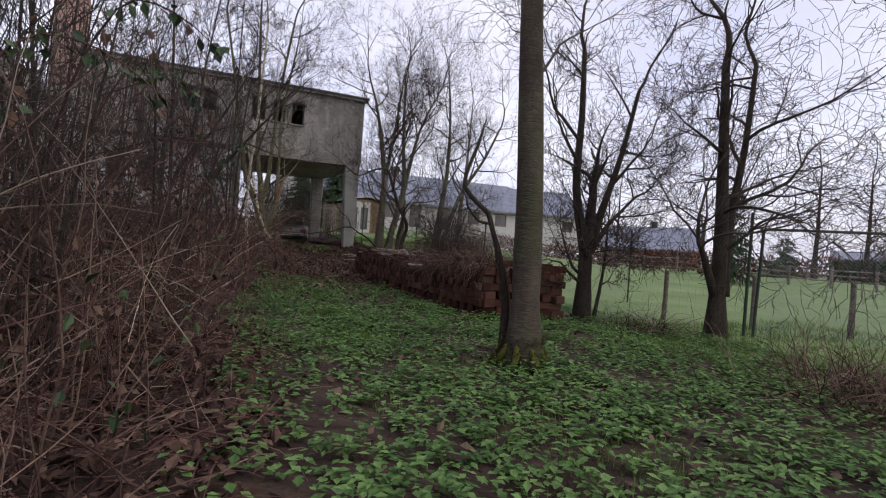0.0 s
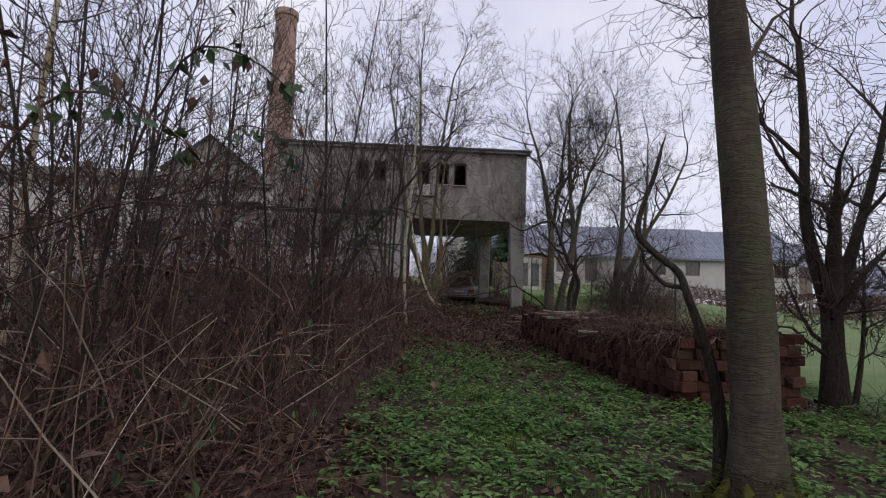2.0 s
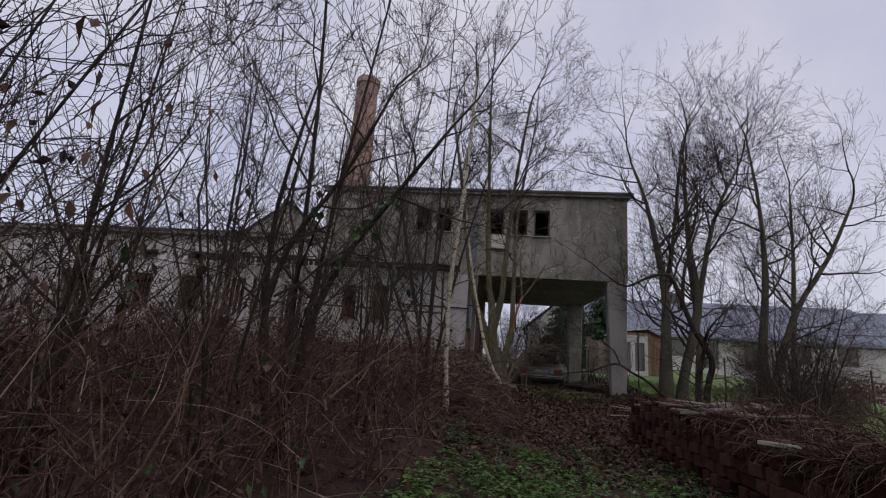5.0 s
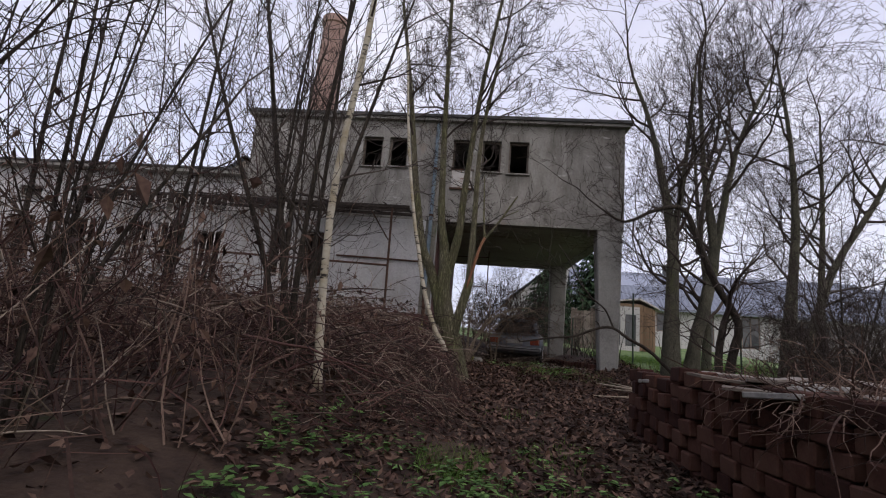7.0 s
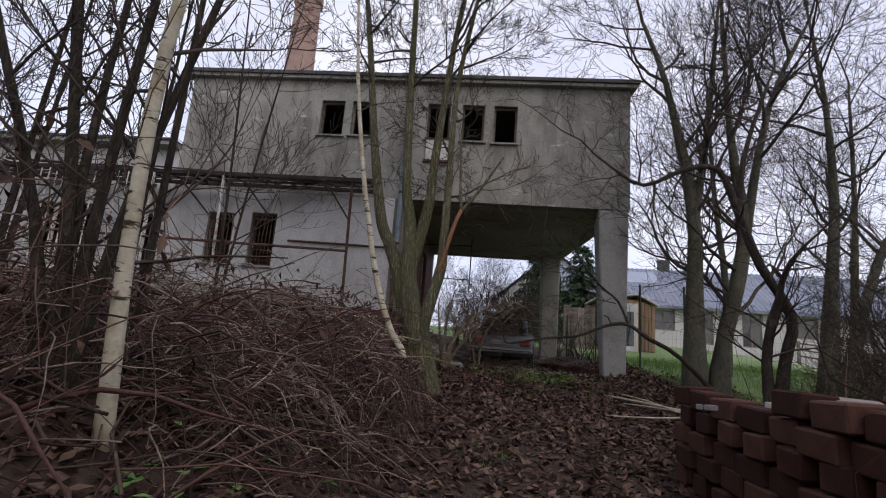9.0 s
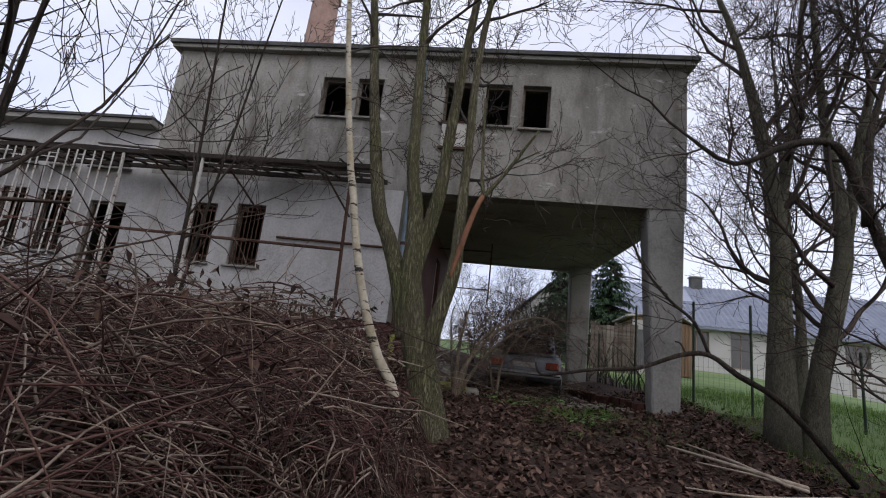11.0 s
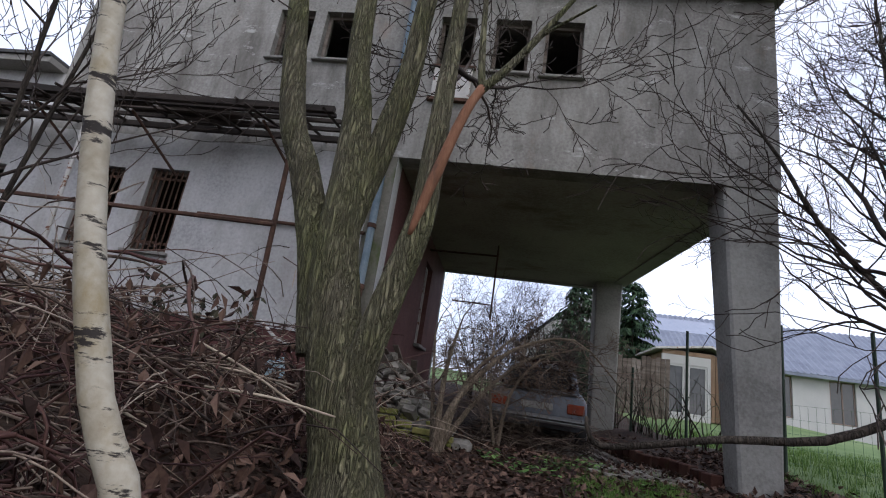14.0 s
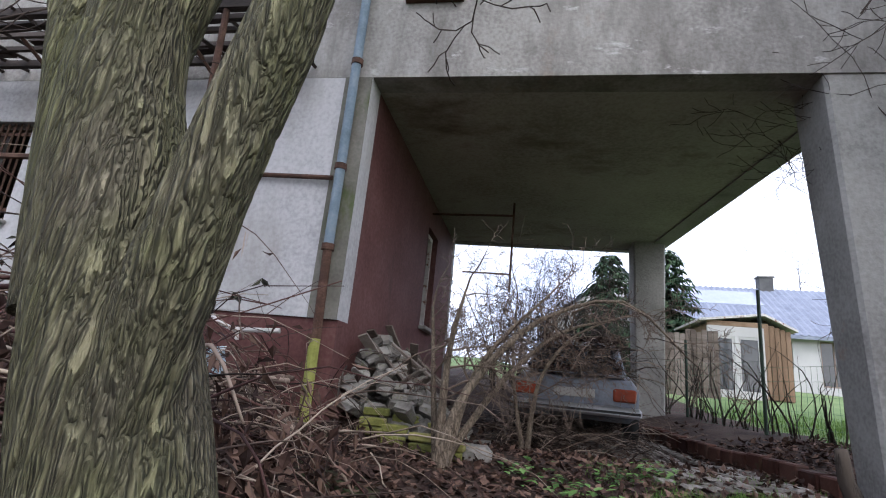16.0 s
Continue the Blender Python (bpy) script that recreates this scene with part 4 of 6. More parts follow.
elder = bare_tree(2.6, 13.1, [
    [(2.6, 13.1, -0.2, 0.05), (2.7, 13.0, 0.9, 0.042), (3.0, 12.9, 1.7, 0.034), (3.5, 12.8, 2.4, 0.024), (4.1, 12.7, 3.2, 0.014)],
    [(2.55, 13.1, -0.2, 0.045), (2.3, 12.9, 1.0, 0.038), (2.5, 12.8, 1.9, 0.03), (3.0, 12.7, 2.6, 0.022), (3.5, 12.6, 3.6, 0.012)],
    [(2.5, 13.15, -0.2, 0.04), (2.2, 13.1, 1.2, 0.032), (2.2, 13.0, 2.4, 0.024), (2.5, 12.9, 3.8, 0.012)],
], "overhanging elder with arching dark limbs and a few last leaves", M["bark_dark"], 49, deep=4, kids=(7, 4, 3, 2), first=0.3, length=1.2, name="elder_shrub", rise=0.02, curl=0.2, sides=10, thick=0.016, world=True)
random.seed(50)
elder_leaves = Shape()
for cx, cy, cz, n in ((3.25, 12.75, 2.15, 7), (3.55, 12.75, 2.4, 6), (2.85, 12.7, 2.4, 5), (3.0, 12.85, 1.85, 5)):
    for k in range(n):
        elder_leaves.leaf((cx + rnd(-0.12, 0.12), cy + rnd(-0.05, 0.1), cz + rnd(-0.15, 0.12)), turned((0.1, 0, -0.9), 0.4), turned((0, -0.9, 0.3), 0.3), rnd(0.09, 0.16), rnd(0.06, 0.1), 0.12)
part("foliage", elder_leaves, M["leaf_dark"], elder, "a few broad dark green leaves")
random.seed(45)
SHRUBS = [(1.9, 4.6), (1.0, 5.8), (2.3, 6.6), (0.2, 6.9), (1.6, 8.0), (-0.9, 8.8), (2.6, 9.3), (0.9, 10.2), (2.7, 11.6), (-1.8, 6.2), (-2.8, 9.9), (3.0, 14.2), (2.0, 10.6)]
for i, (x, y) in enumerate(SHRUBS):
    stems = []
    for k in range(5):
        a, L = rnd(0, 6.28), rnd(1.9, 3.4)
        o = rnd(0.25, 0.9)
        r = rnd(0.009, 0.018)
        stems.append([(0.1 * math.cos(a), 0.1 * math.sin(a), 0, r), (0.3 * o * math.cos(a), 0.3 * o * math.sin(a), L * 0.4, r * 0.85), (o * math.cos(a), o * math.sin(a), L, r * 0.5)])
    bare_tree(x, y, stems, "leafless shrub with thin dark shoots", M["bark_dark"], 200 + i, deep=3, kids=(6, 3, 3), first=0.25, length=0.85, rise=0.05, curl=0.16, name="bare_shrub", group="shrubs in the thicket", out=0.7, sides=5, thick=0.007)


random.seed(47)
for i, (x, y, wide, group) in enumerate([(4.7, 32.6, 1.0, "shrubs behind the passage"), (5.6, 33.4, 1.2, "shrubs behind the passage"), (6.5, 32.9, 1.0, "shrubs behind the passage"), (6.9, 34.6, 1.1, "shrubs behind the passage"), (5.0, 35.0, 1.3, "shrubs behind the passage"),
                                      (10.5, 20.0, 1.0, "shrubs below the alders"), (11.3, 21.2, 1.2, "shrubs below the alders"), (10.3, 18.6, 0.8, "shrubs below the alders"), (12.2, 22.4, 1.2, "shrubs below the alders")]):
    stems = []
    for k in range(7):
        a, L, o, r = rnd(0, 6.28), rnd(1.5, 2.7), rnd(0.3, 1.0) * wide, rnd(0.012, 0.024)
        stems.append([(0.12 * math.cos(a), 0.12 * math.sin(a), 0, r), (0.35 * o * math.cos(a), 0.35 * o * math.sin(a), L * 0.45, r * 0.8), (o * math.cos(a), o * math.sin(a), L, r * 0.45)])
    bare_tree(x, y, stems, "leafless tangled shrub with thin brown shoots", M["bark_dark"], 240 + i, deep=4, kids=(6, 3, 3, 2), first=0.2, length=0.95, rise=-0.01, curl=0.2, name="tangled_shrub", group=group, out=0.8, sides=6, thick=0.009)


# ---------------- thicket, brambles, litter ----------------
def arc(s, p, d, length, r, droop, n=6, wig=0.12, sides=3, keep=None):
    pts, radii = [Vector(p)], [r]
    d = Vector(d).normalized()
    for i in range(n):
        d = turned(d, wig)
        d = (d - Vector((0, 0, droop))).normalized()
        pts.append(pts[-1] + d * length / n)
        radii.append(max(0.0016, r * (1 - 0.75 * (i + 1) / n)))
    for q in pts:
        g = land(q.x, q.y)
        if q.z < g:
            q.z = g + 0.01
    if keep is None or not keep(pts):
        s.tube(pts, radii, sides, cap=False)
    return pts


def in_thicket(x, y):
    """The overgrown strip on the bank side of the path."""
    edge = 2.5 + 0.75 * smooth(3.4, 5.5, y) + 0.6 * smooth(10, 13.5, y) + noise.noise((x * 0.8, y * 0.8, 5)) * 0.3
    return x < edge


CLEAR = [(3.4, 2.6), (3.75, 3.3), (4.2, 4.1), (4.35, 5.0), (4.6, 6.5), (5.0, 8.0), (5.15, 10.0), (5.35, 11.3), (5.45, 12.6), (5.5, 14.0), (5.4, 15.5), (5.4, 17.0), (5.4, 18.5), (5.4, 20.0), (5.4, 20.8)]


def on_path(pts):
    """Whether a stalk would hang over the trodden path."""
    return any(math.hypot(q.x - a, q.y - b) < (1.15 if b < 4.5 else 0.9) and q.z > land(q.x, q.y) + 0.35 for q in pts for a, b in CLEAR)


def thicket():
    random.seed(60)
    dry, cane = Shape(), Shape()
    leaves = Shape()
    count = 0
    while count < 3000:
        x, y = rnd(-6, 4), rnd(2.6, 17.0)
        if not in_thicket(x, y) or math.hypot(x - 3.4, y - 2.6) < 1.35:
            continue
        count += 1
        z = land(x, y)
        tall = rnd(0.8, 2.3) * (0.75 + 0.4 * smooth(3.3, 1.5, x))
        d = turned((rnd(-0.3, 0.5), rnd(-0.3, 0.3), 1.2), 0.2)
        if random.random() < 0.55:
            pts = arc(dry, (x, y, z - 0.03), d, tall, rnd(0.004, 0.011), 0.03, 6, 0.1, 3, on_path)
        else:
            pts = arc(cane, (x, y, z - 0.03), d, tall * 1.3, rnd(0.003, 0.008), 0.22, 8, 0.16, 3, on_path)
        if on_path(pts):
            continue
        for q in pts[2:]:
            for k in range(2):
                if random.random() < 0.5:
                    e = turned((0, 0, 0.2), 0.8)
                    arc(dry if random.random() < 0.5 else cane, q, e, rnd(0.15, 0.5), rnd(0.0022, 0.004), 0.05, 3, 0.2)
        if random.random() < 0.35 and y > 4.6:
            for q in pts[3:]:
                leaves.leaf(q, turned((0, 0, -0.5), 0.8), turned((0, 0, 1), 0.5), rnd(0.05, 0.12), rnd(0.03, 0.06), 0.3)
    for i in range(900):
        x, y = rnd(0.8, 3.6), rnd(3.4, 8.5)
        if in_thicket(x - 0.3, y):
            a = rnd(0, 6.28)
            arc(dry if i % 2 else cane, (x, y, land(x, y) + rnd(0, 0.12)), (math.cos(a), math.sin(a), rnd(0, 0.7)), rnd(0.4, 1.1), rnd(0.003, 0.006), 0.18, 6, 0.16, 3, on_path)
    pale = Shape()
    for i in range(540):
        x, y = rnd(-2, 3.7), rnd(3.8, 15)
        if in_thicket(x, y):
            a = rnd(0, 6.28)
            arc(pale, (x, y, land(x, y) + rnd(0.0, 0.9)), (math.cos(a), math.sin(a), rnd(0.1, 1.6)), rnd(0.4, 1.3), rnd(0.003, 0.006), rnd(0.0, 0.12), 5, 0.1, 4, on_path)
    tagged(new("pale_stalks", pale.mesh("pale_stalks", M["pale_stem"])), "pale bleached stalks crossing the thicket", "stalks", kind="stuff")
    green = Shape()
    for i in range(2600):
        x, y = rnd(-3, 3.4), rnd(3.4, 12)
        if not in_thicket(x, y) or noise.noise((x * 1.3, y * 1.3, 44)) < 0.08 or math.hypot(x - 3.4, y - 2.6) < 1.0:
            continue
        green.leaf((x, y, land(x, y) + abs(random.gauss(0, 0.5))), turned((0, 0, -0.2), 0.8), turned((0, 0, 1), 0.5), rnd(0.05, 0.11), rnd(0.03, 0.06), 0.2)
    tagged(new("bramble_leaves", green.mesh("bramble_leaves", M["leaf_dark"])), "dark evergreen bramble leaves between the canes", "leaves", kind="stuff")
    for i in range(1500):
        x, y = rnd(-2.6, 3.3), rnd(5.6, 11.0)
        if not in_thicket(x + 0.2, y) or noise.noise((x * 1.6, y * 1.6, 61)) < -0.1:
            continue
        leaves.leaf((x, y, land(x, y) + rnd(0.5, 2.7)), turned((0, 0, -0.8), 0.6), turned((0, 0, 1), 0.6), rnd(0.05, 0.12), rnd(0.03, 0.06), 0.35)
    t = tagged(new("dry_thicket", dry.mesh("dry_thicket", M["stem"])), "dense thicket of dry brown stalks on the bank", "thicket", kind="stuff")
    tagged(new("bramble_thicket", cane.mesh("bramble_thicket", M["bramble"])), "arching dark red bramble canes tangled together", "brambles", kind="stuff")
    tagged(new("withered_leaves", leaves.mesh("withered_leaves", M["leaf_dead"])), "withered brown leaves hanging on the stalks", "leaves", kind="stuff")


thicket()


def brush_heap():
    """Cut branches heaped on the bank before the building."""
    random.seed(61)
    s, c = Shape(), Shape()
    for i in range(6800):
        x, y = rnd(-5, 4.75), rnd(15.5, 24.9)
        if x > 4.2 + 0.35 * noise.noise((x, y, 4)) or math.hypot(x - 4.55, y - 21.7) < 0.3:
            continue
        lift = abs(random.gauss(0, 0.28)) * (0.5 + 0.8 * smooth(4.6, 3.2, x))
        a = rnd(0, 6.28)
        d = (math.cos(a), math.sin(a), rnd(-0.1, 0.75))
        arc(s if random.random() < 0.5 else c, (x, y, land(x, y) + lift), d, rnd(0.5, 1.6), rnd(0.003, 0.009) if random.random() < 0.95 else rnd(0.01, 0.018), rnd(0.05, 0.3), 6, 0.17, 4)
    for i in range(1500):
        x, y = rnd(3.3, 4.72), rnd(16.6, 20.4)
        a = rnd(0, 6.28)
        arc(s if random.random() < 0.45 else c, (x, y, land(x, y) + rnd(0.0, 0.34)), (math.cos(a), math.sin(a), rnd(0.0, 0.9)), rnd(0.4, 1.1), rnd(0.003, 0.008), rnd(0.1, 0.35), 6, 0.18, 4, on_path)
    for i in range(2000):
        x, y = rnd(4.1, 4.84), rnd(18.4, 20.2)
        a = rnd(0, 6.28)
        arc(s if random.random() < 0.45 else c, (x, y, land(x, y) + rnd(0.0, 0.62)), (math.cos(a), math.sin(a), rnd(-0.2, 0.5)), rnd(0.25, 0.6), rnd(0.003, 0.008), rnd(0.15, 0.4), 6, 0.2, 4, lambda pts: any(q.x > 4.93 for q in pts))
    lv = Shape()
    for i in range(2600):
        x, y = rnd(2.2, 4.5), rnd(18.5, 24)
        lv.leaf((x, y, land(x, y) + abs(random.gauss(0, 0.3))), turned((0, 0, -0.7), 0.7), turned((0, 0, 1), 0.7), rnd(0.06, 0.13), rnd(0.03, 0.06), 0.35)
    tagged(new("withered_leaves_on_heap", lv.mesh("withered_leaves_on_heap", M["leaf_dead"])), "curled withered leaves hanging in the brush heap", "leaves", kind="stuff")
    top = Shape()
    for i in range(900):
        x, y = rnd(-3.5, 4.5), rnd(16.5, 24.5)
        a = rnd(0, 6.28)
        arc(top, (x, y, land(x, y) + rnd(0.15, 0.6) * (0.5 + 0.6 * smooth(4.6, 3.2, x))), (math.cos(a), math.sin(a), rnd(0.0, 0.9)), rnd(0.5, 1.5), rnd(0.003, 0.007), rnd(0.08, 0.35), 7, 0.16, 4, on_path)
    tagged(new("pale_canes_on_heap", top.mesh("pale_canes_on_heap", M["pale_stem"], True)), "thin pale canes arching over the brush heap", "canes", kind="stuff")
    tagged(new("heap_of_branches", s.mesh("heap_of_branches", M["stick"], True)), "tangled heap of dead branches and twigs on the bank", "branches", kind="stuff")
    tagged(new("heap_of_brambles", c.mesh("heap_of_brambles", M["bramble"], True)), "dark red bramble canes lying among the branches", "brambles", kind="stuff")


brush_heap()


def litter():
    random.seed(62)
    s, g, b = Shape(), Shape(), Shape()
    for i in range(26000):
        x, y = rnd(-2, 10.5), rnd(3, 30)
        if 26 < y and not 3.7 < x < 8:
            continue
        if y < 12 and random.random() < 0.72:
            continue
        z = land(x, y) + rnd(0.0, 0.05)
        L = rnd(0.05, 0.11)
        s.leaf((x, y, z), turned((rnd(-1, 1), rnd(-1, 1), 0.1), 0.3), turned((0, 0, 1), 0.35), L, L * rnd(0.45, 0.75), rnd(-0.3, 0.4))
    for i in range(34000):
        x, y = rnd(3.6, 9.2), rnd(14.5, 28)
        z = land(x, y) + rnd(0.0, 0.04)
        L = rnd(0.04, 0.1)
        s.leaf((x, y, z), turned((rnd(-1, 1), rnd(-1, 1), 0.1), 0.3), turned((0, 0, 1), 0.35), L, L * rnd(0.45, 0.75), rnd(-0.3, 0.4))
    for i in range(7000):
        x, y = rnd(0.5, 4.1), rnd(3.3, 9)
        if in_thicket(x - 0.45, y):
            L = rnd(0.05, 0.12)
            s.leaf((x, y, land(x, y) + rnd(0.0, 0.06)), turned((rnd(-1, 1), rnd(-1, 1), 0.2), 0.4), turned((0, 0, 1), 0.45), L, L * rnd(0.45, 0.75), rnd(-0.3, 0.4))
    tagged(new("leaf_litter", s.mesh("leaf_litter", M["leaf_dead"])), "wet brown fallen leaves covering the path", "leaves", kind="stuff")
    n = 0
    while n < 9500:
        x, y = rnd(2.6, 11.5), rnd(1.2, 17.5)
        if in_thicket(x - 0.1, y) or (7.3 < x < 9.8 and y > 10.7):
            continue
        dens = smooth(17.5, 12.5, y) * (0.35 + 0.65 * smooth(-0.25, 0.2, noise.noise((x * 0.9, y * 0.9, 9))))
        if random.random() > dens:
            continue
        n += 1
        z = land(x, y)
        h = rnd(0.04, 0.16)
        for k in range(7):
            a = rnd(0, 6.28)
            L = rnd(0.04, 0.085)
            g.leaf((x + rnd(-0.05, 0.05), y + rnd(-0.05, 0.05), z + h * rnd(0.3, 1.1)), (math.cos(a), math.sin(a), rnd(-0.3, 0.35)), (0, 0, 1), L, L * 0.62, 0.15)
    for cx, cy in ((5.42, 25.1), (6.1, 25.3), (5.75, 24.7), (6.5, 25.6), (7.0, 24.2), (6.7, 23.6)):
        for k in range(46):
            a, L = rnd(0, 6.28), rnd(0.05, 0.1)
            x, y = cx + random.gauss(0, 0.14), cy + random.gauss(0, 0.14)
            g.leaf((x, y, land(x, y) + rnd(0.03, 0.13)), (math.cos(a), math.sin(a), rnd(-0.3, 0.35)), (0, 0, 1), L, L * 0.62, 0.15)
    tagged(new("nettle_carpet", g.mesh("nettle_carpet", M["leaf_green"])), "low carpet of young green nettles", "ground cover", kind="stuff")
    n = 0
    while n < 15000:
        x, y = rnd(3.4, 16), rnd(3.0, 33)
        path = 4.4 < x < 6.3 and y < 19 and noise.noise((x * 0.7, y * 0.7, 20)) > -0.05
        patch = math.hypot(x - 5.2, y - 15.6) < 0.42 or (math.hypot(x - 4.9, y - 11.0) < 0.7)
        patch = patch or (6.1 < x < 8.0 and 23.4 < y < 26.2 and noise.noise((x * 1.1, y * 1.1, 23)) > -0.15 and random.random() < 0.9)
        moss = 5.9 < x < 8 and 22.5 < y < 26 and noise.noise((x * 1.5, y * 1.5, 21)) > 0
        side = x > 8.9 and (y < 10.6 or y > 19)
        if not (path or moss or side or patch):
            continue
        n += 1
        z = land(x, y)
        for k in range(4):
            a = rnd(0, 6.28)
            d = Vector((math.cos(a) * 0.4, math.sin(a) * 0.4, 1))
            L = rnd(0.05, 0.14) * (1.3 if side else 0.8)
            w = 0.004
            p = Vector((x + rnd(-0.05, 0.05), y + rnd(-0.05, 0.05), z - 0.01))
            q = p + d.normalized() * L
            o = Vector((-d.y, d.x, 0)).normalized() * w
            b.face(p - o, p + o, q)
    for cx, cy, r in ((5.05, 11.4, 0.55), (5.1, 16.4, 0.42), (5.0, 9.4, 0.6), (5.3, 13.4, 0.3), (6.6, 24.6, 0.5), (7.2, 25.0, 0.4)):
        for k in range(2600):
            a, q = rnd(0, 6.28), r * math.sqrt(random.random()) * (0.75 + 0.35 * noise.noise((cx + k * 0.01, cy, 3)))
            p = Vector((cx + q * math.cos(a), cy + 1.6 * q * math.sin(a), 0))
            p.z = land(p.x, p.y) - 0.01
            a = rnd(0, 6.28)
            d = Vector((math.cos(a) * 0.5, math.sin(a) * 0.5, 1)).normalized() * rnd(0.04, 0.1)
            o = Vector((-d.y, d.x, 0)).normalized() * 0.005
            b.face(p - o, p + o, p + d)
    tagged(new("grass_tufts", b.mesh("grass_tufts", M["grass_blade"])), "short green grass along the path and meadow edge", "grass", kind="stuff")


litter()


# ---------------- brick stack beside the path ----------------
def brick_stack():
    random.seed(70)
    t = thing("brick_stack", (7.6, 14.5, -0.4), "long stack of old red hollow bricks overgrown at the edges", "bricks")
    L, W, H = 0.29, 0.2, 0.14
    unit = Shape().box((-L / 2, -W / 2, 0), (L / 2, W / 2, H), 0.012).mesh("brick", M["brick"])
    core = Shape()
    rest = Shape()

    def face_x(y):
        return 7.58 - 0.075 * (y - 10.7)

    def top(x, y):
        return 0.36 + 0.10 * math.sin(y * 1.3) + 0.12 * noise.noise((x * 0.8, y * 0.8, 31)) + 0.2 * smooth(14, 18.5, y)
    core.prism([(face_x(10.9) + 0.3, 10.95), (9.4, 11.0), (8.9, 18.0), (face_x(18.2) + 0.3, 18.2)], -0.6, 0.1)
    part("core", core, M["ground"], t)
    made = 0
    def lay(p, rz, near):
        nonlocal made
        tilt = Euler((rnd(-0.06, 0.06), rnd(-0.05, 0.05), rz + rnd(-0.08, 0.08)))
        m = Matrix.Translation(p) @ tilt.to_matrix().to_4x4()
        if near and made < 300:
            made += 1
            ob = new("brick", unit)
            ob.parent = t
            ob.matrix_parent_inverse = t.matrix_world.inverted()
            ob.matrix_world = m
        else:
            rest.box((-L / 2, -W / 2, 0), (L / 2, W / 2, H), 0.012, m)
    y = 10.75
    while y < 18.5:
        x = face_x(y)
        g, z = land(x, y) - 0.08, 0
        col = 0
        while g + z < top(x, y):
            head = (col % 3 == 1)
            lay((x + rnd(0, 0.05) + (0.16 if head else 0.12), y + (0.1 if col % 2 else 0), g + z), math.pi / 2 if not head else 0, True)
            z += H + 0.004
            col += 1
        for xx in (0.35, 0.62, 0.9, 1.2, 1.5):
            if random.random() < 0.8:
                zt = top(x + xx, y)
                for k in range(2):
                    lay((x + xx + rnd(-0.06, 0.06), y + rnd(-0.03, 0.03), zt - H * (k + 1)), rnd(-0.2, 0.2) + (1.57 if random.random() < 0.4 else 0), False)
        y += 0.3
    x = 7.7
    while x < 9.5:
        z, g = 0, land(x, 10.8) - 0.08
        col = 0
        while g + z < top(x, 10.8):
            lay((x + (0.06 if col % 2 else 0), 10.78 + rnd(-0.02, 0.03), g + z), 0 if col % 3 else 1.57, False)
            z += H + 0.004
            col += 1
        x += 0.3
    tagged(part("bricks", rest, M["brick"], t), kind="stuff")
    for i in range(12):
        x, y = rnd(7.3, 8.6), rnd(13.5, 18.2)
        z = top(x, y) + 0.02 + 0.02 * i % 0.05
        m = Matrix.Translation((x, y, z)) @ Euler((rnd(-0.1, 0.1), rnd(-0.1, 0.1), rnd(0, 3))).to_matrix().to_4x4()
        b = new("loose_board", Shape().box((-rnd(0.3, 0.6), -0.08, 0), (rnd(0.3, 0.6), 0.08, 0.022), 0.003, m).mesh("loose_board", M["old_wood"]))
        tagged(b, "weathered grey board lying on the brick stack", "board", "boards on the brick stack")
    over = Shape()
    for i in range(2400):
        y = rnd(10.6, 16) if i % 2 else rnd(10.6, 13.2)
        x = face_x(y) + rnd(-0.05, 1.2)
        arc(over, (x, y, top(x, y)), (rnd(-1, 0.2), rnd(-0.8, 0.5), rnd(0.1, 0.9)), rnd(0.25, 0.85), rnd(0.003, 0.008), 0.22, 6, 0.36)
    tagged(new("dry_creeper", over.mesh("dry_creeper", M["stem"])), "dry creeper stems hanging over the brick stack", "creeper", kind="stuff")


brick_stack()


# ---------------- meadow fence, goal frame, far houses ----------------
M["mesh_wire"] = material("galvanised_wire", [(0.22, 0.23, 0.24), (0.34, 0.35, 0.36)], 8, 0.5, 0, 60, metal=0.6)
M["green_post"] = material("dark_green_steel_post", [(0.02, 0.035, 0.025), (0.04, 0.06, 0.04)], 6, 0.6, 0.1, 50, 0.002)


def wire_net(s, p, q, z0, z1, pitch, r, diamond):
    """A net of wires between two posts."""
    p, q = Vector(p), Vector(q)
    span = (q - p).length
    d = (q - p).normalized()
    n = int(span / pitch)
    if diamond:
        h = z1 - z0
        k = -int(h / pitch)
        while k < n + 1:
            for sgn in (1, -1):
                a, b = k * pitch, k * pitch + h
                t0, t1 = max(0, -a / h), min(1, (span - a) / h)
                if t1 > t0:
                    f = (lambda t: p + d * (a + h * t) + Vector((0, 0, (z0 + h * t) if sgn > 0 else (z1 - h * t))))
                    s.tube([f(t0), f(t1)], [r, r], 3, cap=False)
            k += 1
    else:
        for i in range(n + 1):
            u = p + d * (i * span / max(1, n))
            s.tube([u + Vector((0, 0, z0)), u + Vector((0, 0, z1))], [r, r], 3, cap=False)
        m = int((z1 - z0) / (pitch * 2))
        for j in range(m + 1):
            z = z0 + (z1 - z0) * j / max(1, m)
            s.tube([p + Vector((0, 0, z)), q + Vector((0, 0, z))], [r, r], 3, cap=False)


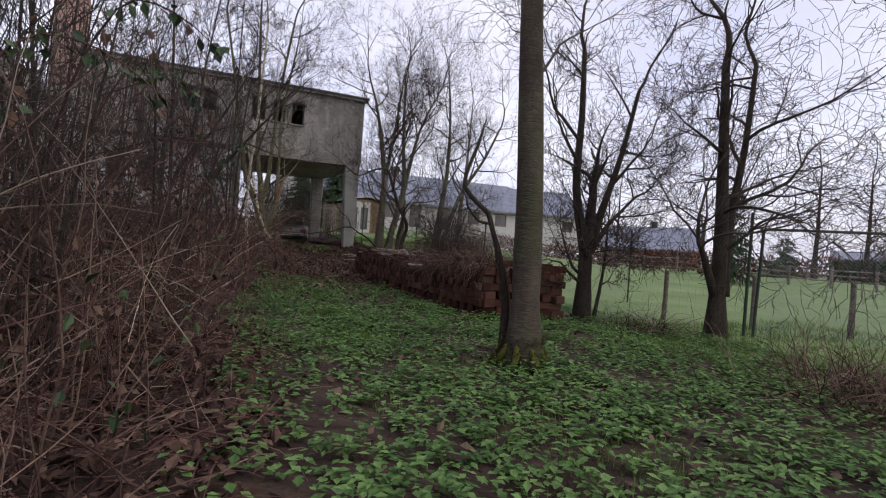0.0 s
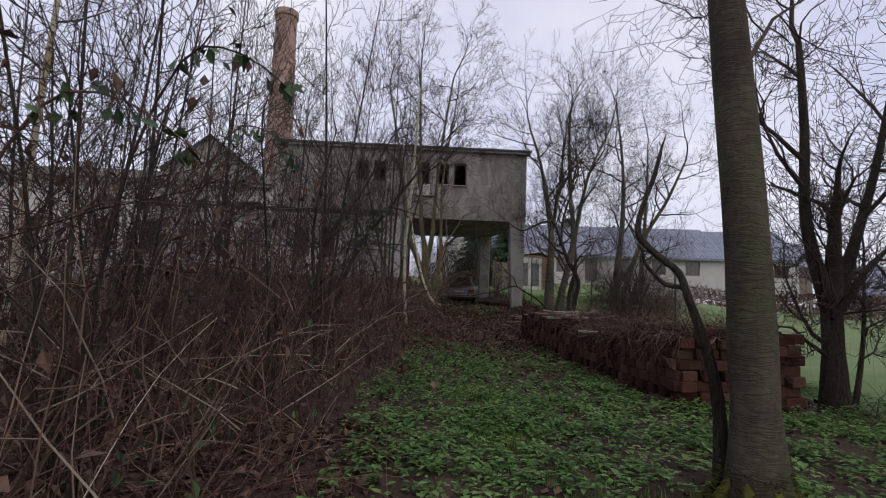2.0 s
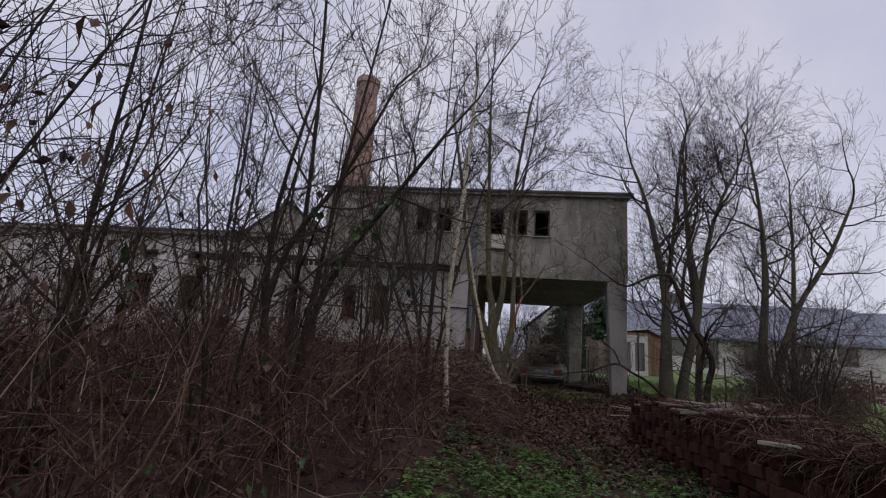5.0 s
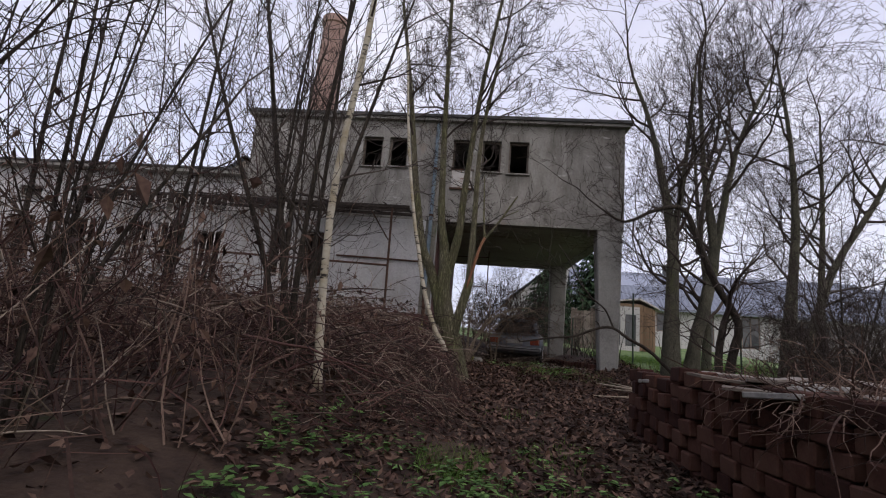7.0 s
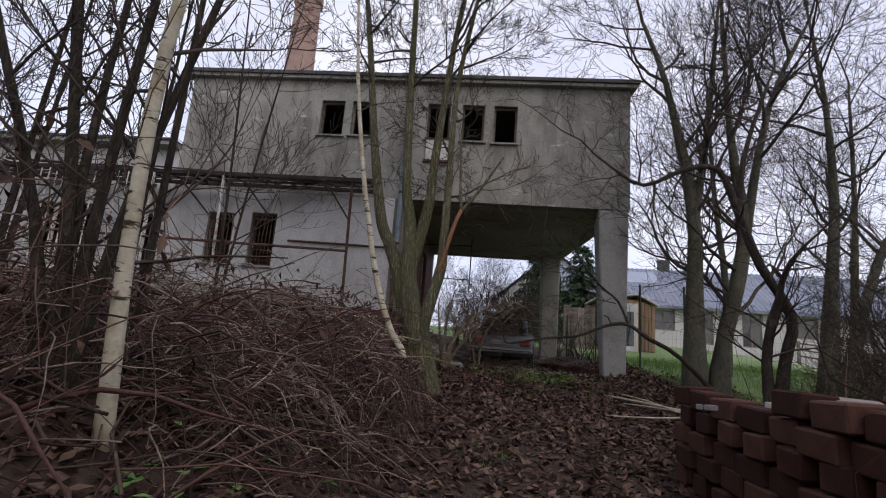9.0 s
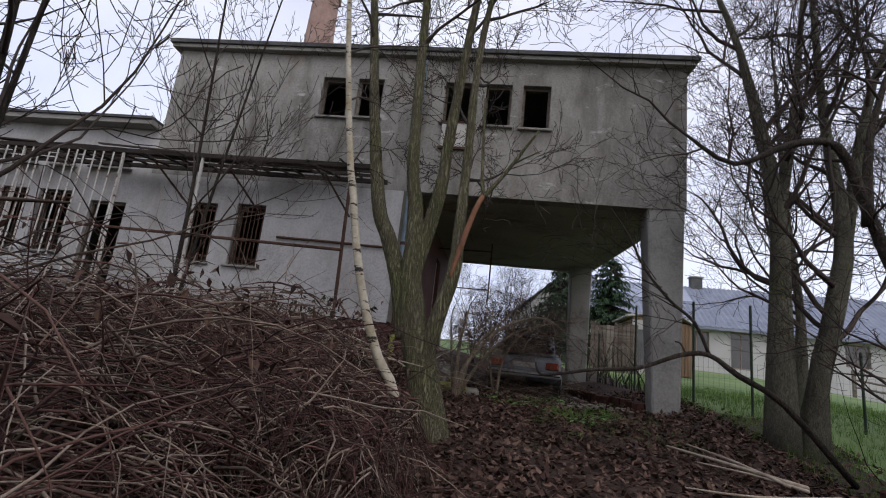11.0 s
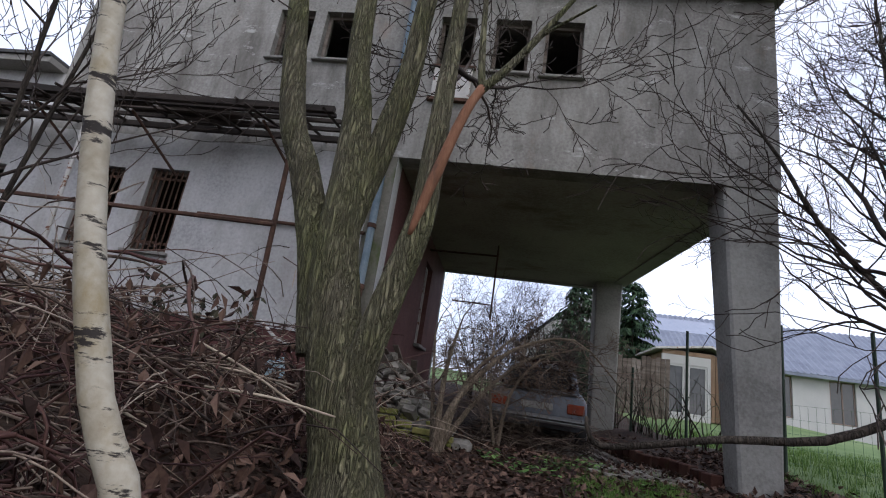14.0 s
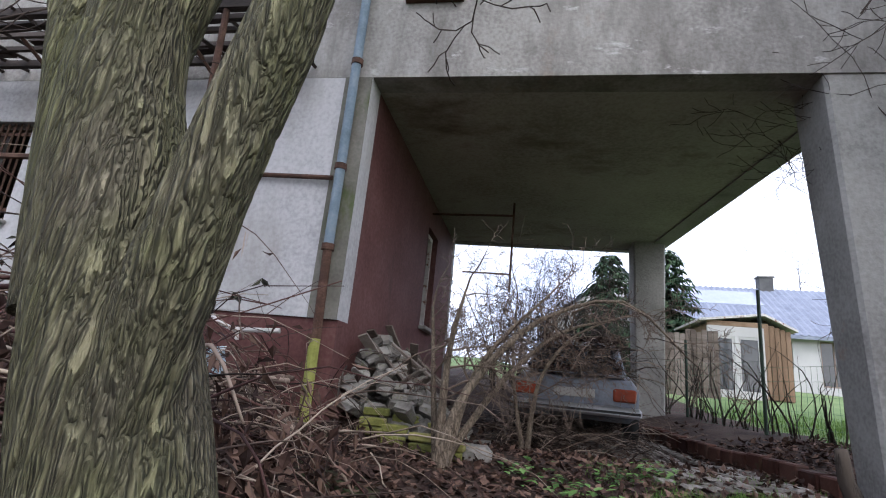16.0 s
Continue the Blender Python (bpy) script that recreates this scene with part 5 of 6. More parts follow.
def goal_frame():
    a, b = (12.6, 9.15), (15.6, 6.9)
    za = land(*a)
    t = thing("tall_mesh_gate", (a[0], a[1], za), "tall dark steel gate frame with diamond wire mesh", "gate")
    part("frame_post", Shape().tube([(a[0], a[1], za - 0.1), (a[0] + 0.12, a[1], za + 2.05)], [0.028, 0.028], 8), M["green_post"], t)
    part("frame_post", Shape().tube([(a[0] - 0.12, a[1] + 0.1, za - 0.1), (a[0] - 0.08, a[1] + 0.1, za + 2.35)], [0.03, 0.03], 8), M["green_post"], t)
    part("frame_post", Shape().tube([(b[0], b[1], land(*b) - 0.1), (b[0], b[1], za + 2.1)], [0.028, 0.028], 8), M["green_post"], t)
    part("top_rail", Shape().tube([(a[0] + 0.12, a[1], za + 2.05), (b[0], b[1], za + 2.1)], [0.026, 0.026], 8), M["green_post"], t)
    s = Shape()
    wire_net(s, (a[0] + 0.1, a[1], 0), (b[0], b[1], 0), za + 0.05, za + 2.04, 0.07, 0.0016, True)
    part("wire_mesh", s, M["mesh_wire"], t)


goal_frame()


def meadow_fence():
    posts = [(10.6, 14.6), (11.6, 12.9), (12.6, 11.3), (13.6, 9.9), (14.6, 8.6), (15.8, 7.0), (17.2, 5.0)]
    t = thing("wire_fence", (12.6, 11.3, land(12.6, 11.3)), "low wire fence on weathered round wooden posts", "fence")
    for x, y in posts:
        z = land(x, y)
        part("post", Shape().tube([(x, y, z - 0.2), (x + 0.02, y, z + 0.5), (x + 0.03, y + 0.01, z + 1.12)], [0.055, 0.052, 0.05], 9), M["old_wood"], t)
    s = Shape()
    for p, q in zip(posts, posts[1:]):
        wire_net(s, (*p, 0), (*q, 0), land(*p) + 0.05, land(*p) + 0.95, 0.15, 0.0018, False)
    part("wire_mesh", s, M["mesh_wire"], t)
    t = thing("tall_wire_fence", (10.5, 16, land(10.5, 16)), "tall sagging diamond wire mesh beyond the brick stack", "fence")
    s = Shape()
    wire_net(s, (10.6, 16.5, 0), (14.5, 14.5, 0), land(11, 15) + 0.2, land(11, 15) + 2.1, 0.09, 0.0016, True)
    part("wire_mesh", s, M["mesh_wire"], t)
    for x, y in ((10.6, 16.5), (14.5, 14.5)):
        part("post", Shape().tube([(x, y, land(x, y) - 0.2), (x, y, land(x, y) + 2.15)], [0.025, 0.025], 8), M["green_post"], t)
    t = thing("paddock_rail_fence", (28, 30, land(28, 30)), "pale wooden rail fence across the meadow", "fence")
    a, b = Vector((20.5, 40, 0)), Vector((37.5, 17.5, 0))
    for i in range(15):
        p = a.lerp(b, i / 14)
        z = land(p.x, p.y)
        part("post", Shape().box((p.x - 0.06, p.y - 0.06, z - 0.1), (p.x + 0.06, p.y + 0.06, z + 1.15), 0.01), M["old_wood"], t)
        if i < 14:
            q = a.lerp(b, (i + 1) / 14)
            for h in (0.45, 0.75, 1.05):
                part("rail", Shape().tube([(p.x, p.y, z + h), (q.x, q.y, land(q.x, q.y) + h)], [0.045, 0.045], 5), M["old_wood"], t)


meadow_fence()

M["roof_tile"] = material("blue_grey_roof_tile", [(0.13, 0.145, 0.19), (0.18, 0.20, 0.25), (0.23, 0.25, 0.30)], 1.5, 0.6, 0.3, 12, 0.02)
M["house_white"] = material("white_house_render", [(0.38, 0.375, 0.365), (0.48, 0.47, 0.455)], 0.8, 0.9, 0.1)
M["house_brown"] = material("brown_house_wall", [(0.16, 0.12, 0.10), (0.22, 0.17, 0.145)], 0.8, 0.9, 0.1)
M["glass"] = material("dark_window_glass", [(0.03, 0.035, 0.04), (0.05, 0.055, 0.06)], 2, 0.06, 0, 10, gloss=0.6)
M["new_wood"] = material("varnished_boards", [(0.13, 0.082, 0.05), (0.20, 0.13, 0.082), (0.25, 0.172, 0.115)], 2, 0.7, 0.3, 30, 0.004, stretch=(3, 3, 0.4), island=0.4)
M["solar"] = material("roof_light_glass", [(0.22, 0.25, 0.32), (0.29, 0.32, 0.40)], 2, 0.12, 0, 10)


def house(name, cx, cy, w, d, z, eaves, ridge, turn, wall, label, windows=(), chimney=None, skylight=None):
    """A gabled house; its ridge runs along its own x. windows: (x, z, width, height, kind) on the front."""
    t = thing(name, (cx, cy, z), label, "house")
    m = Matrix.Translation((cx, cy, z)) @ Matrix.Rotation(radians(turn), 4, "Z")

    def put(n, s, mat, parent, lab="", soft=False):
        s.v = [tuple(m @ Vector(p)) for p in s.v]
        return part(n, s, mat, parent, lab, soft)

    x0, x1, y0, y1 = -w / 2, w / 2, -d / 2, d / 2
    holes = [(a - ww / 2, a + ww / 2, b, b + hh) for a, b, ww, hh in windows]
    put("wall", Shape().wall("x", x0, x1, -1.0, eaves, y0, y0 + 0.3, holes), wall, t)
    put("wall", Shape().wall("x", x0, x1, -1.0, eaves, y1 - 0.3, y1), wall, t)
    for xa in (x0, x1 - 0.3):
        s = Shape()
        k = [(xa, y0 + 0.3, -1), (xa, y1 - 0.3, -1), (xa, y1 - 0.3, eaves), (xa, 0, ridge - 0.1), (xa, y0 + 0.3, eaves)]
        s.v = k + [(p[0] + 0.3, p[1], p[2]) for p in k]
        s.f = [(0, 1, 2, 3, 4), (9, 8, 7, 6, 5)] + [(i, (i + 1) % 5, 5 + (i + 1) % 5, 5 + i) for i in range(5)]
        put("gable_wall", s, wall, t)
    o, th = 0.45, 0.14
    slope = (ridge - eaves) / (d / 2)
    for sgn in (-1, 1):
        ye = sgn * (d / 2 + o)
        ze = eaves - o * slope
        s = Shape()
        rows = int(w / 0.28)
        for i in range(rows):
            xa, xb = x0 - 0.3 + (w + 0.6) * i / rows, x0 - 0.3 + (w + 0.6) * (i + 1) / rows
            xm = (xa + xb) / 2
            for u, v2, ha, hb in ((xa, xm, 0, 0.06), (xm, xb, 0.06, 0)):
                s.face((u, ye, ze + ha), (v2, ye, ze + hb), (v2, 0, ridge + hb), (u, 0, ridge + ha))
        s.face((x0 - 0.3, ye, ze - th), (x0 - 0.3, 0, ridge - th), (x1 + 0.3, 0, ridge - th), (x1 + 0.3, ye, ze - th))
        s.face((x0 - 0.3, ye, ze - th), (x1 + 0.3, ye, ze - th), (x1 + 0.3, ye, ze + 0.02), (x0 - 0.3, ye, ze + 0.02))
        put("roof", s, M["roof_tile"], t, "blue-grey tiled roof slope")
    for a, b, ww, hh in windows:
        f = put("window", Shape().wall("x", a - ww / 2, a + ww / 2, b, b + hh, y0 + 0.08, y0 + 0.14, [(a - ww / 2 + 0.07, a - 0.03, b + 0.07, b + hh - 0.07), (a + 0.03, a + ww / 2 - 0.07, b + 0.07, b + hh - 0.07)]), M["white_metal"] if wall is M["house_brown"] else M["house_brown"], t)
        put("pane", Shape().box((a - ww / 2 + 0.07, y0 + 0.1, b + 0.07), (a - 0.03, y0 + 0.12, b + hh - 0.07)), M["glass"], f)
        put("pane", Shape().box((a + 0.03, y0 + 0.1, b + 0.07), (a + ww / 2 - 0.07, y0 + 0.12, b + hh - 0.07)), M["glass"], f)
    if chimney is not None:
        c = put("chimney", Shape().box((chimney - 0.35, -0.3, ridge - 0.5), (chimney + 0.35, 0.3, ridge + 0.6), 0.02), M["roof_felt"], t, "slate-clad chimney stack")
        put("chimney_cap", Shape().box((chimney - 0.42, -0.37, ridge + 0.604), (chimney + 0.42, 0.37, ridge + 0.7), 0.02), M["concrete"], c)
    for xa, xb, fa, fb in skylight or ():
        s = Shape()
        ya, yb = -(d / 2) * (1 - fa), -(d / 2) * (1 - fb)
        za, zb = eaves + (ridge - eaves) * fa + 0.1, eaves + (ridge - eaves) * fb + 0.1
        s.face((xa, ya, za), (xb, ya, za), (xb, yb, zb), (xa, yb, zb))
        s.face((xa, ya, za - 0.1), (xb, ya, za - 0.1), (xb, ya, za), (xa, ya, za))
        put("roof_panel", s, M["solar"], t, "long pale roof light")
    return t


house("bungalow", 20.5, 50.5, 19, 9, 2.3, 2.62, 5.45, -4, M["house_white"], "white bungalow with a blue-grey corrugated roof and arched doors", [(-7, 0.2, 1.4, 2.0), (-3.8, 0.9, 1.3, 1.2), (-1.5, 0.2, 1.1, 2.0), (1.2, 0.2, 1.1, 2.0), (4.2, 0.9, 1.2, 1.2), (7, 0.9, 1.2, 1.2)], -2.6, [(-8.4, -3.4, 0.5, 0.85)])
house("white_house", 35, 55, 11, 9, 2.6, 2.9, 5.8, -10, M["house_white"], "white house with a blue-grey roof behind the lawn", [(-4, 0.9, 1.3, 1.2), (0, 0.2, 1.1, 2.0), (4, 0.9, 1.3, 1.2)], 2)
house("gabled_house", 11.2, 58, 8, 9, 2.4, 3.2, 7.0, 84, M["house_white"], "tall gabled house behind the spruce", [(-2, 1, 1.2, 1.3), (2, 1, 1.2, 1.3)])
house("meadow_house", 52, 51, 11, 9, 0.3, 2.3, 4.9, -50, M["house_brown"], "house with a dark roof across the meadow", [(-3, 0.8, 1.4, 1.2), (0, 0.8, 1.2, 1.3), (3, 0.8, 1.4, 1.2)], 0)
house("far_barn", 40, 74, 30, 12, 2.5, 3.4, 6.6, -25, M["house_brown"], "long low barn with a grey roof", [], None)
house("small_hall", 76, 39, 9, 7, 0.6, 2.2, 3.2, -60, M["house_white"], "small pale hall beyond the meadow", [(0, 1, 2.2, 1)])

house("rear_hall", -12.2, 48.5, 11, 6.4, 1.0, 9.2, 11.6, 90, M["render"], "gabled rear hall of the factory with a dark roof", [])


def spruce(x, y, h, r, seed, label):
    random.seed(seed)
    z = land(x, y)
    t = thing("spruce_tree", (x, y, z), label, "tree")
    part("trunk", Shape().tube([(x, y, z - 0.2), (x, y, z + h * 0.5), (x, y, z + h)], [h * 0.022, h * 0.014, 0.01], 9), M["bark_dark"], t, soft=True)
    s = Shape()
    n = int(h * (60 if y > 35 else 26))
    for i in range(n):
        f = (i + random.random()) / n
        zz = z + h * (0.06 + 0.93 * f)
        L = r * (1 - f) ** 0.8 * rnd(0.75, 1.1) + 0.12
        a = rnd(0, 6.28)
        o = Vector((math.cos(a), math.sin(a), 0.15 - 0.4 * (1 - f)))
        p = Vector((x, y, zz))
        k = max(3, int(L / 0.16))
        side = Vector((-o.y, o.x, 0))
        for j in range(1, k + 1):
            q = p + o * (L * j / k) - Vector((0, 0, 0.12 * (j / k) ** 2 * L))
            for sg in (-1, 1):
                e = (o * 0.7 + side * sg * 0.8 + Vector((0, 0, -0.35 + rnd(-0.2, 0.1)))).normalized()
                s.leaf(q, e, (0, 0, 1), rnd(0.24, 0.46), rnd(0.08, 0.14), 0.3)
    part("crown", s, M["spruce"], t)


M["spruce"] = material("spruce_needles", [(0.012, 0.028, 0.014), (0.03, 0.06, 0.028), (0.055, 0.09, 0.04)], 3, 0.8, 0, 50, island=0.4)
spruce(10.6, 41.5, 5.3, 2.0, 81, "dark green spruce behind the passage")
spruce(8.3, 41.0, 4.9, 1.9, 82, "dark green spruce with drooping boughs")
spruce(28.9, 22.3, 5.4, 1.2, 83, "dense dark conifer on the meadow")
spruce(41.5, 27.8, 3.0, 2.0, 84, "round dark conifer across the meadow")
for i, (x, y) in enumerate([(41.6, 25.6), (45, 24.2), (60, 30), (40, 44), (24, 60)]):
    random.seed(90 + i)
    bare_tree(x, y, [[(0, 0, 0, 0.2), (0, 0, 1.6, 0.17), (0.1, 0, 4, 0.11), (0.1, 0, 7.5, 0.05)]], "bare tree at the far edge of the meadow", M["bark_dark"], 90 + i, deep=3, kids=(14, 5, 4), first=0.2, length=2.9, rise=0.06, name="meadow_tree", group="trees at the far edge of the meadow", sides=7, curl=0.12)


def hedge(name, pts, h, mat, label, seed, n=9000):
    random.seed(seed)
    s = Shape()
    segs = list(zip(pts, pts[1:]))
    tot = sum(math.dist(a, b) for a, b in segs)
    for (a, b) in segs:
        for i in range(int(n * math.dist(a, b) / tot)):
            u = random.random()
            x, y = a[0] + (b[0] - a[0]) * u + random.gauss(0, 0.5), a[1] + (b[1] - a[1]) * u + random.gauss(0, 0.5)
            hh = h * (0.8 + 0.35 * noise.noise((x * 0.4, y * 0.4, seed)))
            z = land(x, y) + rnd(0, hh)
            e = turned((0, 0, 1), 0.8)
            s.leaf((x, y, z), e, turned((0, 0, 1), 0.6), rnd(0.25, 0.5), rnd(0.08, 0.16), 0.2)
    tagged(new(name, s.mesh(name, mat)), label, "hedge", kind="stuff")


M["red_hedge"] = material("brown_beech_hedge", [(0.06, 0.025, 0.02), (0.13, 0.055, 0.04), (0.18, 0.09, 0.065)], 2, 0.9, 0, 40, island=0.5)
hedge("beech_hedge", [(26, 44), (32, 38.5), (40, 31), (47, 25.5), (60, 14)], 2.0, M["red_hedge"], "long rust-brown beech hedge behind the rail fence", 101)
hedge("dark_hedge", [(45.3, 26.2), (48, 23.5)], 1.7, M["spruce"], "dark evergreen hedge", 102, 2500)
hedge("far_woods", [(-70, 70), (-30, 95), (20, 110), (70, 95), (110, 60), (120, 10)], 7, M["twig"], "grey-brown bare woods in the distance", 103, 14000)


def undergrowth():
    random.seed(104)
    s = Shape()
    for i in range(1500):
        u = random.random()
        x, y = 9.6 + 6.5 * u + random.gauss(0, 0.5), 19.0 + 8.5 * u + random.gauss(0, 0.6)
        arc(s, (x, y, land(x, y)), (rnd(-0.6, 0.6), rnd(-0.6, 0.6), 1), rnd(0.6, 2.0), rnd(0.004, 0.009), 0.1, 6, 0.16)
    tagged(new("undergrowth", s.mesh("undergrowth", M["stem"])), "dry undergrowth below the alders", "undergrowth", kind="stuff")


undergrowth()


# ---------------- under and around the passage ----------------
def old_car():
    """A wrecked saloon, tail towards the path."""
    M["car_paint"] = material("dull_silver_blue_car_paint", [(0.065, 0.072, 0.085), (0.12, 0.132, 0.152), (0.18, 0.195, 0.22)], 3, 0.45, 0.15, 40, 0.003, spots=[((0.07, 0.05, 0.035), 3, 0.50, 0.64, (1, 1, 1)), ((0.15, 0.07, 0.04), 5, 0.60, 0.68, (1, 1, 1))])
    M["tyre"] = material("tyre_rubber", [(0.015, 0.015, 0.015), (0.03, 0.03, 0.03)], 6, 0.9, 0.3)
    M["tail_red"] = material("red_tail_light", [(0.13, 0.025, 0.012), (0.22, 0.05, 0.025)], 8, 0.25, 0)
    M["chrome"] = material("dull_chrome", [(0.42, 0.43, 0.45), (0.6, 0.6, 0.62)], 6, 0.3, 0.1, 50, 0.002, metal=0.9)
    t = thing("wrecked_car", (6.15, 29.6, land(6.15, 29.6)), "abandoned silver-blue saloon car buried in dead branches", "car")
    m = Matrix.Translation((5.98, 27.75, land(6.0, 28.6) + 0.02)) @ Matrix.Rotation(radians(-6), 4, "Z") @ Matrix.Rotation(radians(3.5), 4, "X")

    def put(n, s, mat, parent, lab="", soft=False):
        s.v = [tuple(m @ Vector(p)) for p in s.v]
        return part(n, s, mat, parent, lab, soft)

    def loft(rows):
        s = Shape()
        k = len(rows[0])
        for r in rows:
            s.v.extend(r)
        for i in range(len(rows) - 1):
            for j in range(k):
                s.f.append((i * k + j, i * k + (j + 1) % k, (i + 1) * k + (j + 1) % k, (i + 1) * k + j))
        s.f.append(tuple(reversed(range(k))))
        s.f.append(tuple(range((len(rows) - 1) * k, len(rows) * k)))
        return s

    def ring(y, w, z0, z1, cr=0.12):
        return [(-w + cr, y, z0), (w - cr, y, z0), (w, y, z0 + cr), (w, y, z1 - cr), (w - cr * 0.8, y, z1), (-w + cr * 0.8, y, z1), (-w, y, z1 - cr), (-w, y, z0 + cr)]

    body = put("body", loft([ring(0.0, 0.76, 0.42, 0.80), ring(0.08, 0.80, 0.34, 0.86), ring(0.9, 0.83, 0.26, 0.90), ring(2.6, 0.84, 0.26, 0.90), ring(3.9, 0.82, 0.28, 0.86), ring(4.25, 0.74, 0.36, 0.74)]), M["car_paint"], t, "dull silver-blue car body", True)
    cab = put("cabin", loft([ring(0.72, 0.70, 0.86, 0.90, 0.03), ring(1.15, 0.62, 0.86, 1.33, 0.08), ring(1.6, 0.62, 0.86, 1.40, 0.08), ring(2.3, 0.62, 0.86, 1.38, 0.08), ring(3.0, 0.70, 0.86, 0.90, 0.03)]), M["car_paint"], t, "", True)
    g = Shape()
    g.face((-0.56, 0.735, 0.945), (0.56, 0.735, 0.945), (0.50, 1.09, 1.30), (-0.50, 1.09, 1.30))
    put("rear_window", g, M["glass"], cab)
    for sg in (-1, 1):
        g = Shape()
        g.face((sg * 0.672, 1.25, 0.96), (sg * 0.672, 2.3, 0.96), (sg * 0.632, 2.2, 1.30), (sg * 0.632, 1.32, 1.30))
        put("side_window", g, M["glass"], cab)
        put("tail_light", Shape().box((sg * 0.62 - 0.14, -0.03, 0.60), (sg * 0.62 + 0.14, 0.04, 0.76), 0.02), M["tail_red"], body, "cracked red tail light")
        for yy in (0.85, 3.35):
            w = put("wheel", Shape().tube([(sg * 0.66, yy, 0.29), (sg * 0.84, yy, 0.29)], [0.30, 0.30], 18), M["tyre"], t, "", True)
            put("rim", Shape().tube([(sg * 0.845, yy, 0.29), (sg * 0.855, yy, 0.29)], [0.18, 0.15], 14), M["chrome"], w)
    bp = put("bumper", Shape().box((-0.82, -0.13, 0.42), (0.82, -0.01, 0.54), 0.03), M["chrome"], t, "pale dented rear bumper")
    put("bumper_strip", Shape().box((-0.8, -0.145, 0.465), (0.8, -0.131, 0.495)), M["tyre"], bp)
    put("number_plate", Shape().box((-0.26, -0.02, 0.62), (0.26, -0.003, 0.73), 0.004), M["concrete"], body, "blank grey number plate")
    put("boot_lid", Shape().box((-0.66, 0.1, 0.903), (0.66, 0.68, 0.915), 0.004), M["car_paint"], body)
    random.seed(71)
    s, d = Shape(), Shape()
    for i in range(1250):
        p = m @ Vector((rnd(-0.95, 0.9), rnd(-0.4, 2.6), 0.0))
        z = land(p.x, p.y) + rnd(0.0, 0.35) if random.random() < 0.7 else m.translation.z + rnd(0.85, 1.45)
        a = rnd(0, 6.28)
        arc(s, (p.x, p.y, z), (math.cos(a), math.sin(a), rnd(-0.3, 0.5)), rnd(0.4, 1.2), rnd(0.003, 0.009), 0.12, 6, 0.22)
    tagged(new("branches_on_car", s.mesh("branches_on_car", M["stick"], True)), "tangle of dead twigs over and around the wrecked car", "branches", kind="stuff")
    for i in range(2600):
        u, v = rnd(-0.66, 0.66), rnd(0.1, 2.4)
        z = 0.93 if v < 0.72 else 0.93 + (v - 0.72) * 1.05 if v < 1.12 else 1.4
        if v < 0.72 and noise.noise((u * 2.5, v * 2.5, 8)) < 0.05 + 0.25 * u:
            continue
        d.leaf(m @ Vector((u * (1.0 if v < 0.9 else 0.9), v, z + rnd(0, 0.03))), turned((1, 0, 0), 0.9), turned((0, -0.2, 1), 0.35), rnd(0.05, 0.1), rnd(0.03, 0.06), 0.15)
    tagged(new("leaves_on_car", d.mesh("leaves_on_car", M["leaf_dead"])), "brown leaves heaped on the car roof", "leaves", kind="stuff")


old_car()


